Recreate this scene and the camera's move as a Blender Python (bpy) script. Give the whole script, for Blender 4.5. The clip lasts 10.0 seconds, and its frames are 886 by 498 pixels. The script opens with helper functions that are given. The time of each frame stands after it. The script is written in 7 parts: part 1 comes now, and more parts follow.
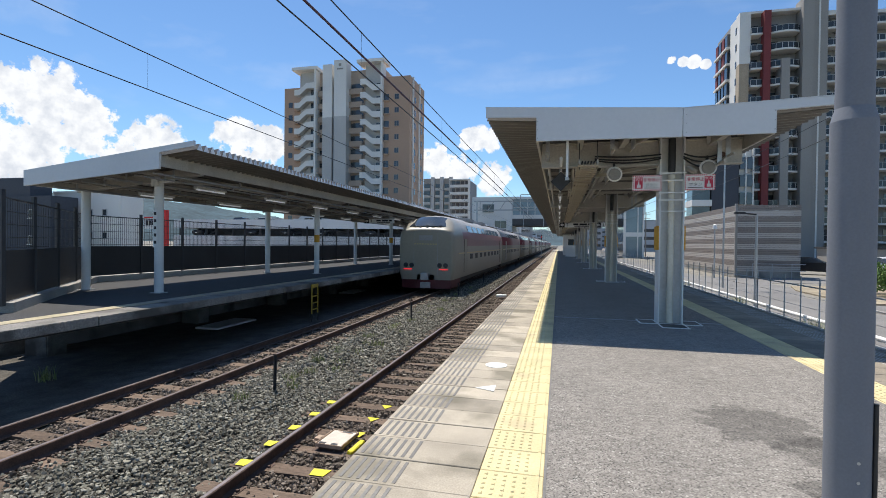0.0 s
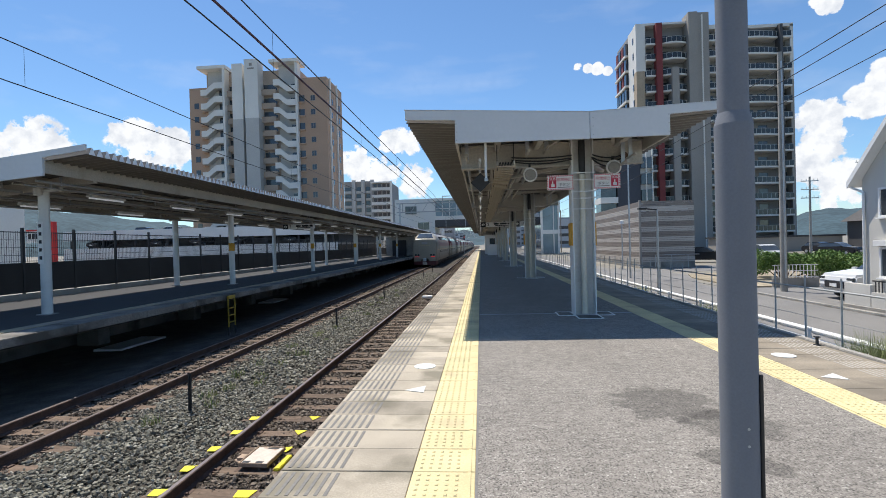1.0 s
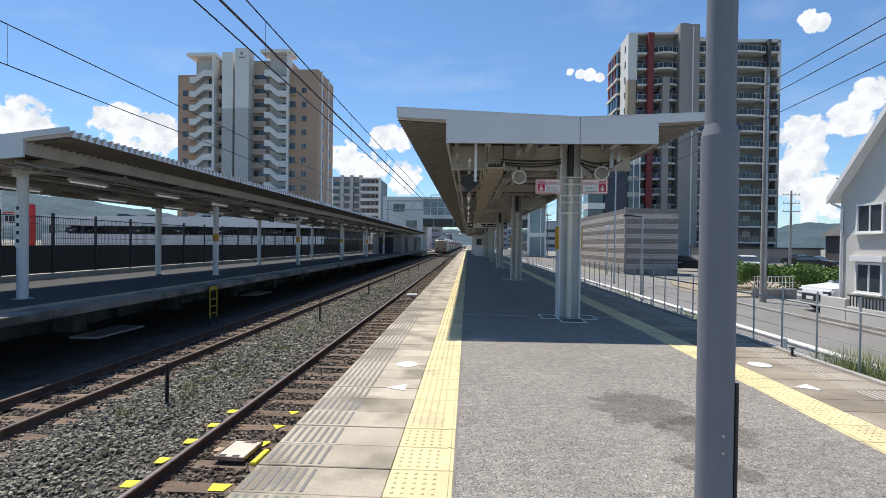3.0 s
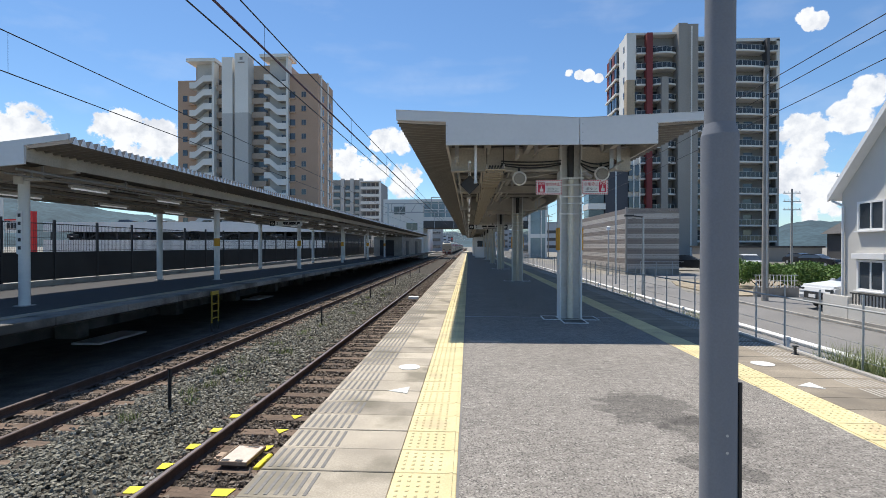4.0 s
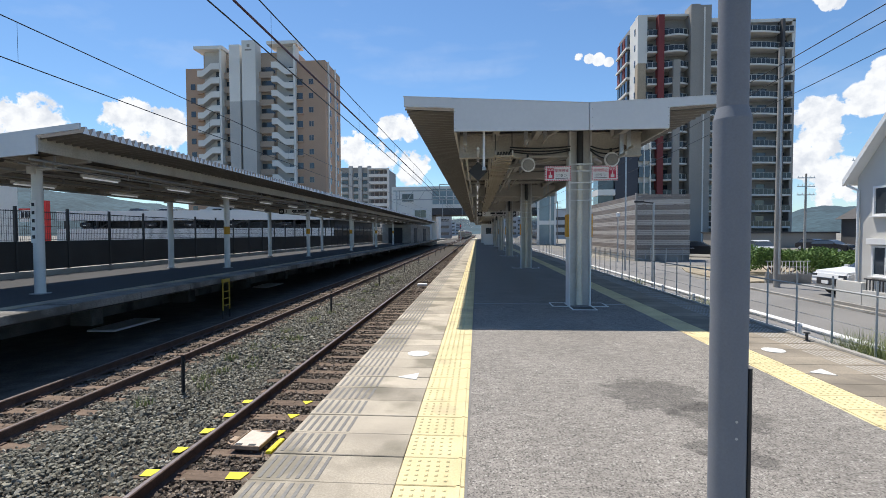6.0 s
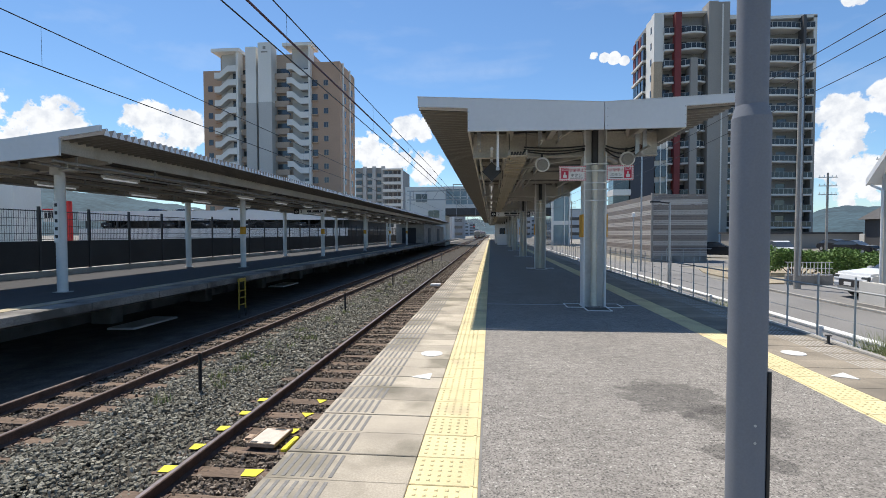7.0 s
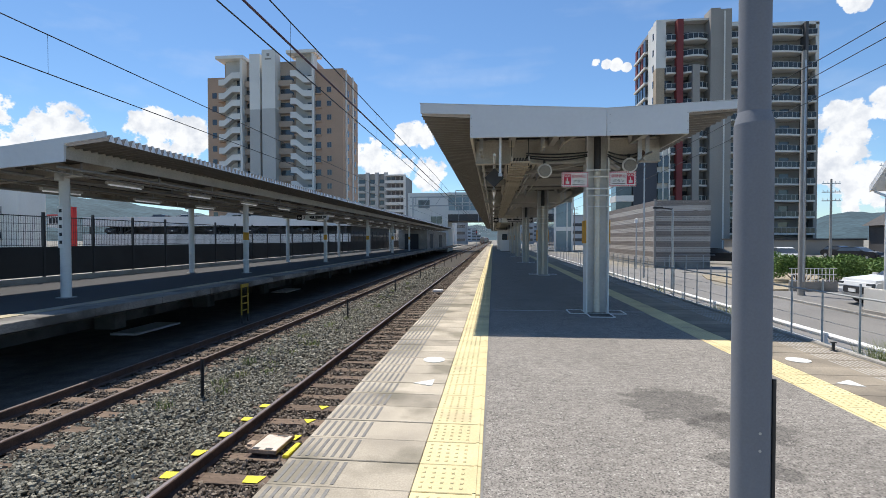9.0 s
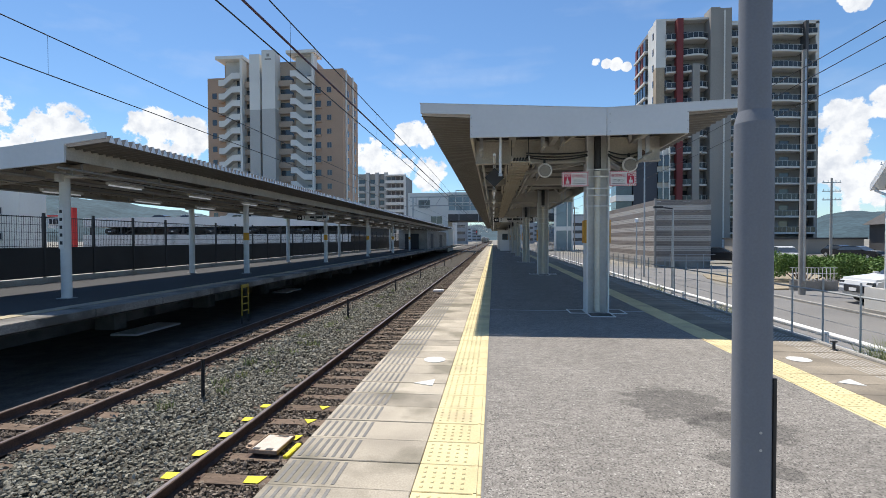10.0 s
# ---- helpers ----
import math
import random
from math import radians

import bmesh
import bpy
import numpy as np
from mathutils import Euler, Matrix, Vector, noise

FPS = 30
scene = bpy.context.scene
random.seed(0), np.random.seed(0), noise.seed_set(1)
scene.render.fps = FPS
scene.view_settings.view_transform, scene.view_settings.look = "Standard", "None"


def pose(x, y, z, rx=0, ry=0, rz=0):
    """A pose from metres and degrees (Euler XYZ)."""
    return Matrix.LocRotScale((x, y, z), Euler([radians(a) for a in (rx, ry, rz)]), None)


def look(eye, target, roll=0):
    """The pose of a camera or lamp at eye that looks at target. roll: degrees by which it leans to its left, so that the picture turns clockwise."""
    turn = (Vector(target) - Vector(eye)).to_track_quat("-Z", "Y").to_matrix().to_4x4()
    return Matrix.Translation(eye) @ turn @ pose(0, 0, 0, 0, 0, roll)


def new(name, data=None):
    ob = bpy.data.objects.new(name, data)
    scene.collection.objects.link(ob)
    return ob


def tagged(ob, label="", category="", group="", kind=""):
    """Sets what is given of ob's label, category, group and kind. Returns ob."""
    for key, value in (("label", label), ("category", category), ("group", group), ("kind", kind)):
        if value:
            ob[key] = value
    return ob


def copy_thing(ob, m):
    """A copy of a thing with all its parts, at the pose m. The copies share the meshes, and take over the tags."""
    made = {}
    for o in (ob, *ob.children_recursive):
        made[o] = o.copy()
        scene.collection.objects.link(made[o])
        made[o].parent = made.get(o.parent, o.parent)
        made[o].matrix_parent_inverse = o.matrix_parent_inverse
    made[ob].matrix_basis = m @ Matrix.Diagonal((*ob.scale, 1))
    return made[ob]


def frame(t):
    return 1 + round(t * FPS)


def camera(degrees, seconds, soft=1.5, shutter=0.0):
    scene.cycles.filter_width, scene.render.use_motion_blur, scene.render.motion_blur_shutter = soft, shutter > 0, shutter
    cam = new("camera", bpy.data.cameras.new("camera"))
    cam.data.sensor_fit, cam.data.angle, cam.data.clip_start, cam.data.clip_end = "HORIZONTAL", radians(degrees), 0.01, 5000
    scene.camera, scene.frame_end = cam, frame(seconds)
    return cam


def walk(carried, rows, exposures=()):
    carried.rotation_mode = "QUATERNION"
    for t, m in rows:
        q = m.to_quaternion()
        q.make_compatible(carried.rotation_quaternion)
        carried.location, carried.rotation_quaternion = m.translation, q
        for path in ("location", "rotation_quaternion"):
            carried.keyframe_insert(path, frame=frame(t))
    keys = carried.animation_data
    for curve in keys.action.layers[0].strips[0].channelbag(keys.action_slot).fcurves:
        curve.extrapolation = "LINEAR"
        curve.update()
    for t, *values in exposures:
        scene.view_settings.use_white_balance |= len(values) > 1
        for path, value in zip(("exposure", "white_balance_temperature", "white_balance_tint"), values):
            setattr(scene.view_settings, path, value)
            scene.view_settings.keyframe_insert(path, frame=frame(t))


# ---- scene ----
cam = camera(85.24, 10.0, soft=0.55)
EYE = (0.0, 0.0, 1.4)
# seconds, yaw to the left of the tracks, pitch, roll
TURNS = [
    (0, 13.52, -0.70, -0.64), (0.5, 7.63, -0.89, 1.76), (1, 4.50, -0.50, 1.51), (1.5, 3.63, -0.16, 0.00),
    (2, 3.18, -0.37, -0.27), (2.5, 2.83, -0.68, -0.88), (4, 3.04, -0.37, -0.07), (4.5, 2.80, -0.27, 0.10),
    (5, 2.75, -0.44, 0.20), (5.5, 2.99, -0.85, 0.11), (6, 4.04, -1.89, 0.18), (7.5, 5.92, -1.83, 0.13),
    (8, 5.96, -1.67, 0.19), (8.5, 5.81, -1.30, 0.18), (9, 5.95, -1.16, 0.07), (9.5, 5.71, -1.14, 0.31),
    (10, 5.98, -1.17, 0.19)]
walk(cam, [(t, pose(*EYE, 90 + p, r, y)) for t, y, p, r in TURNS], [(0, 0.27, 6420, 10), (10, 0.27, 6420, 10)])

# ---- light ----
SUN = Vector((-0.95, 1.22, 3.6)).normalized()
SUN_AZ = math.atan2(SUN.x, SUN.y)
SUN_EL = math.asin(SUN.z)


def build_world():
    """Clear summer sky with scattered cumulus."""
    w = bpy.data.worlds.new("sky")
    scene.world = w
    w.use_nodes = True
    nt = w.node_tree
    nt.nodes.clear()
    N, L = nt.nodes.new, nt.links.new
    out = N("ShaderNodeOutputWorld")
    bg = N("ShaderNodeBackground")
    sky = N("ShaderNodeTexSky")
    sky.sky_type = "NISHITA"
    sky.sun_disc = False
    sky.sun_elevation, sky.sun_rotation = SUN_EL, SUN_AZ
    sky.altitude, sky.air_density, sky.dust_density, sky.ozone_density = 0, 1.0, 0.15, 3.0
    co = N("ShaderNodeTexCoord")

    def math_node(op, a, b=None, clamp=False):
        n = N("ShaderNodeMath")
        n.operation, n.use_clamp = op, clamp
        for i, v in enumerate((a, b)):
            if v is None:
                continue
            if isinstance(v, (int, float)):
                n.inputs[i].default_value = v
            else:
                L(v, n.inputs[i])
        return n.outputs[0]

    # the cumulus seen round the station: azimuth, elevation, radius in degrees
    puffs = [(-44.8, 9, 3.2), (-36.6, 11, 2.5), (-34, 10.6, 2.3), (-36.5, 8.6, 2.6), (-14.3, 9.2, 2.3),
             (-11.7, 8.4, 2.2), (-10.8, 12.3, 1.3), (-9.4, 12.2, 1.4), (-7.9, 12.0, 1.2), (-7.4, 7.6, 1.9),
             (11.5, 19.2, 0.45), (12.7, 18.9, 0.5), (13.7, 18.7, 0.6), (14.8, 18.3, 0.45), (33.8, 21.0, 0.7), (34.6, 20.3, 0.85), (37.0, 11.5, 1.5), (38.4, 13.6, 1.3),
             (33.7, 10.8, 1.7), (34.2, 8.6, 1.7), (32.8, 6.8, 1.8), (35, 4.6, 2.3), (-53.5, 12.2, 3.6), (-50, 10.2, 3.0),
             (-55, 7.5, 4.6), (-47, 8.3, 2.6), (-29, 5.5, 2.6), (-60, 9.0, 5)]
    total = None
    for az, el, r in puffs:
        a, e = radians(az), radians(el)
        d = N("ShaderNodeVectorMath")
        d.operation = "DISTANCE"
        L(co.outputs["Generated"], d.inputs[0])
        d.inputs[1].default_value = (math.sin(a) * math.cos(e), math.cos(a) * math.cos(e), math.sin(e))
        m = N("ShaderNodeMapRange")
        L(d.outputs["Value"], m.inputs["Value"])
        m.inputs["From Min"].default_value, m.inputs["From Max"].default_value = 0, radians(r) * 1.5
        m.inputs["To Min"].default_value, m.inputs["To Max"].default_value = 1.0, 0
        total = m.outputs[0] if total is None else math_node("MAXIMUM", total, m.outputs[0])

    def noise_node(scale, detail, rough):
        n = N("ShaderNodeTexNoise")
        L(co.outputs["Generated"], n.inputs["Vector"])
        n.inputs["Scale"].default_value, n.inputs["Detail"].default_value = scale, detail
        n.inputs["Roughness"].default_value = rough
        return n.outputs["Fac"]

    billow = noise_node(15, 8, 0.56)
    wisp = noise_node(52, 6, 0.6)
    edge = math_node("ADD", math_node("MULTIPLY", math_node("SUBTRACT", billow, 0.5), 2.1), math_node("MULTIPLY", math_node("SUBTRACT", wisp, 0.5), 1.5))
    field = math_node("ADD", total, math_node("MULTIPLY", edge, math_node("MULTIPLY", total, 2.6, True)))
    cover = N("ShaderNodeMapRange")
    cover.interpolation_type = "SMOOTHSTEP"
    L(field, cover.inputs["Value"])
    cover.inputs["From Min"].default_value, cover.inputs["From Max"].default_value = 0.30, 0.50
    # thin high cirrus
    stretch = N("ShaderNodeMapping")
    stretch.inputs["Scale"].default_value = (2.0, 6.0, 10.0)
    L(co.outputs["Generated"], stretch.inputs["Vector"])
    ci = N("ShaderNodeTexNoise")
    L(stretch.outputs[0], ci.inputs["Vector"])
    ci.inputs["Scale"].default_value, ci.inputs["Detail"].default_value = 1.4, 7
    veil = N("ShaderNodeMapRange")
    L(ci.outputs["Fac"], veil.inputs["Value"])
    veil.inputs["From Min"].default_value, veil.inputs["From Max"].default_value = 0.52, 0.85
    veil.inputs["To Max"].default_value = 0.25
    mask = math_node("MAXIMUM", cover.outputs[0], veil.outputs[0])
    shade = N("ShaderNodeValToRGB")
    L(noise_node(40, 4, 0.55), shade.inputs[0])
    shade.color_ramp.elements[0].position, shade.color_ramp.elements[1].position = 0.32, 0.55
    shade.color_ramp.elements[0].color, shade.color_ramp.elements[1].color = (6.0, 6.3, 6.8, 1), (8.0, 8.1, 8.2, 1)
    mix = N("ShaderNodeMix")
    mix.data_type = "RGBA"
    L(mask, mix.inputs["Factor"])
    clear = N("ShaderNodeMix")
    clear.data_type, clear.blend_type = "RGBA", "MULTIPLY"
    clear.inputs[0].default_value = 1.0
    L(sky.outputs[0], clear.inputs[6])
    clear.inputs[7].default_value = (0.86, 1.05, 1.18, 1)
    L(clear.outputs[2], mix.inputs[6])
    L(shade.outputs[0], mix.inputs[7])
    L(mix.outputs[2], bg.inputs["Color"])
    bg.inputs["Strength"].default_value = 0.103
    L(bg.outputs[0], out.inputs[0])


build_world()
sun = new("sun", bpy.data.lights.new("sun", "SUN"))
sun.data.energy, sun.data.angle, sun.data.color = 5.0, radians(0.53), (1.0, 0.935, 0.83)
sun.matrix_world = look(SUN * 50, (0, 0, 0))


# ---- materials ----
def mat(name, col, rough=0.6, metal=0.0, var=0.18, scale=1.5, fine=40.0, bump=0.15, rnd=0.0, dirt=None, dirt_at=0.6, spec=0.5,
        stretch=(1, 1, 1), world=False, grain=None):
    """Principled material with stains at a large scale, grain at a fine one, relief and a tint per piece."""
    m = bpy.data.materials.new(name)
    m.use_nodes = True
    nt = m.node_tree
    N, L = nt.nodes.new, nt.links.new
    b = nt.nodes["Principled BSDF"]
    b.inputs["Roughness"].default_value, b.inputs["Metallic"].default_value = rough, metal
    b.inputs["Specular IOR Level"].default_value = spec
    if world:
        src = N("ShaderNodeNewGeometry").outputs["Position"]
    else:
        src = N("ShaderNodeTexCoord").outputs["Object"]
    mp = N("ShaderNodeMapping")
    mp.inputs["Scale"].default_value = stretch
    L(src, mp.inputs["Vector"])

    def tex(s, d):
        n = N("ShaderNodeTexNoise")
        n.inputs["Scale"].default_value, n.inputs["Detail"].default_value = s, d
        L(mp.outputs[0], n.inputs["Vector"])
        return n.outputs["Fac"]

    big, small = tex(scale, 5), tex(fine, 3)
    lo, hi = [c * (1 - var) for c in col], [min(1, c * (1 + var)) for c in col]

    def mixc(f, a, c2):
        n = N("ShaderNodeMix")
        n.data_type = "RGBA"
        for v, i in ((f, 0), (a, 6), (c2, 7)):
            if isinstance(v, float):
                n.inputs[i].default_value = v
            elif isinstance(v, (list, tuple)):
                n.inputs[i].default_value = (*v[:3], 1)
            else:
                L(v, n.inputs[i])
        return n.outputs[2]

    def rng(v, a, c2):
        n = N("ShaderNodeMapRange")
        L(v, n.inputs["Value"])
        n.inputs["From Min"].default_value, n.inputs["From Max"].default_value = a, c2
        return n.outputs[0]

    c = mixc(rng(big, 0.3, 0.7), lo, hi)
    g = N("ShaderNodeMix")
    g.data_type, g.blend_type = "RGBA", "OVERLAY"
    g.inputs[0].default_value = min(1.0, var * 0.9) if grain is None else grain
    L(c, g.inputs[6])
    L(rng(small, 0.3, 0.7), g.inputs[7])
    c = g.outputs[2]
    if dirt:
        c = mixc(rng(tex(scale * 0.6, 8), dirt_at, dirt_at + 0.12), c, dirt)
    if rnd:
        oi = N("ShaderNodeObjectInfo")
        hsv = N("ShaderNodeHueSaturation")
        mr = N("ShaderNodeMapRange")
        L(oi.outputs["Random"], mr.inputs["Value"])
        mr.inputs["To Min"].default_value, mr.inputs["To Max"].default_value = 1 - rnd, 1 + rnd
        L(mr.outputs[0], hsv.inputs["Value"])
        L(c, hsv.inputs["Color"])
        c = hsv.outputs[0]
    L(c, b.inputs["Base Color"])
    if bump:
        bn = N("ShaderNodeBump")
        bn.inputs["Strength"].default_value, bn.inputs["Distance"].default_value = bump, 0.02
        L(small, bn.inputs["Height"])
        L(bn.outputs[0], b.inputs["Normal"])
    return m


def island_mat(name, cols, rough=0.9):
    """Loose stones or leaves: each island takes a tint of its own."""
    m = bpy.data.materials.new(name)
    m.use_nodes = True
    nt = m.node_tree
    b = nt.nodes["Principled BSDF"]
    b.inputs["Roughness"].default_value = rough
    geo = nt.nodes.new("ShaderNodeNewGeometry")
    ramp = nt.nodes.new("ShaderNodeValToRGB")
    ramp.color_ramp.elements[0].color = (*cols[0], 1)
    ramp.color_ramp.elements[1].color = (*cols[-1], 1)
    for i, c in enumerate(cols[1:-1]):
        e = ramp.color_ramp.elements.new((i + 1) / (len(cols) - 1))
        e.color = (*c, 1)
    nt.links.new(geo.outputs["Random Per Island"], ramp.inputs[0])
    nt.links.new(ramp.outputs[0], b.inputs["Base Color"])
    return m


def glow(name, col, strength):
    m = bpy.data.materials.new(name)
    m.use_nodes = True
    b = m.node_tree.nodes["Principled BSDF"]
    b.inputs["Base Color"].default_value = (*col, 1)
    b.inputs["Emission Color"].default_value = (*col, 1)
    b.inputs["Emission Strength"].default_value = strength
    return m


def aggregate_mat(name, cols, stains=(), dark=0.6):
    """Worn asphalt: stone flecks of several tints in a dark binder, broad stains with ragged edges."""
    m = bpy.data.materials.new(name)
    m.use_nodes = True
    nt = m.node_tree
    N, L = nt.nodes.new, nt.links.new
    b = nt.nodes["Principled BSDF"]
    b.inputs["Roughness"].default_value = 0.93
    pos = N("ShaderNodeNewGeometry").outputs["Position"]
    vo = N("ShaderNodeTexVoronoi")
    vo.inputs["Scale"].default_value = 95
    L(pos, vo.inputs["Vector"])
    ramp = N("ShaderNodeValToRGB")
    L(vo.outputs["Color"], ramp.inputs[0])
    ramp.color_ramp.elements[0].color, ramp.color_ramp.elements[1].color = (*cols[0], 1), (*cols[-1], 1)
    for i, c in enumerate(cols[1:-1]):
        ramp.color_ramp.elements.new((i + 1) / (len(cols) - 1)).color = (*c, 1)

    def tex(scale, detail, stretch=(1, 1, 1)):
        mp = N("ShaderNodeMapping")
        mp.inputs["Scale"].default_value = stretch
        L(pos, mp.inputs["Vector"])
        n = N("ShaderNodeTexNoise")
        n.inputs["Scale"].default_value, n.inputs["Detail"].default_value = scale, detail
        n.inputs["Roughness"].default_value = 0.62
        L(mp.outputs[0], n.inputs["Vector"])
        return n.outputs["Fac"]

    def rng(v, a, c, lo=0.0, hi=1.0):
        n = N("ShaderNodeMapRange")
        L(v, n.inputs["Value"])
        for k, q in (("From Min", a), ("From Max", c), ("To Min", lo), ("To Max", hi)):
            n.inputs[k].default_value = q
        return n.outputs[0]

    def mul(c, f):
        n = N("ShaderNodeMix")
        n.data_type, n.blend_type = "RGBA", "MULTIPLY"
        n.inputs[0].default_value = 1.0
        L(c, n.inputs[6])
        L(f, n.inputs[7])
        return n.outputs[2]

    c = ramp.outputs[0]
    c = mul(c, rng(tex(1.1, 6), 0.3, 0.7, 0.86, 1.1))
    c = mul(c, rng(tex(7, 5, (1, 3, 1)), 0.36, 0.62, 0.84, 1.08))
    c = mul(c, rng(tex(70, 3), 0.34, 0.47, 0.45, 1.06))
    c = mul(c, rng(tex(11, 5, (1, 1.3, 1)), 0.36, 0.62, 0.88, 1.07))
    # short weathering cracks
    c = mul(c, rng(tex(6, 6, (1, 4.5, 1)), 0.30, 0.36, 0.55, 1.0))
    for x, y, r in stains:
        d = N("ShaderNodeVectorMath")
        d.operation = "DISTANCE"
        L(pos, d.inputs[0])
        d.inputs[1].default_value = (x, y, 0)
        s = N("ShaderNodeMath")
        s.operation = "ADD"
        L(d.outputs["Value"], s.inputs[0])
        L(rng(tex(5.0, 6), 0.25, 0.75, -0.42 * r, 0.42 * r), s.inputs[1])
        c = mul(c, rng(s.outputs[0], r * 0.82, r * 1.02, dark, 1.0))
    L(c, b.inputs["Base Color"])
    bn = N("ShaderNodeBump")
    bn.inputs["Strength"].default_value, bn.inputs["Distance"].default_value = 0.35, 0.006
    L(vo.outputs["Distance"], bn.inputs["Height"])
    bn.invert = True
    L(bn.outputs[0], b.inputs["Normal"])
    return m


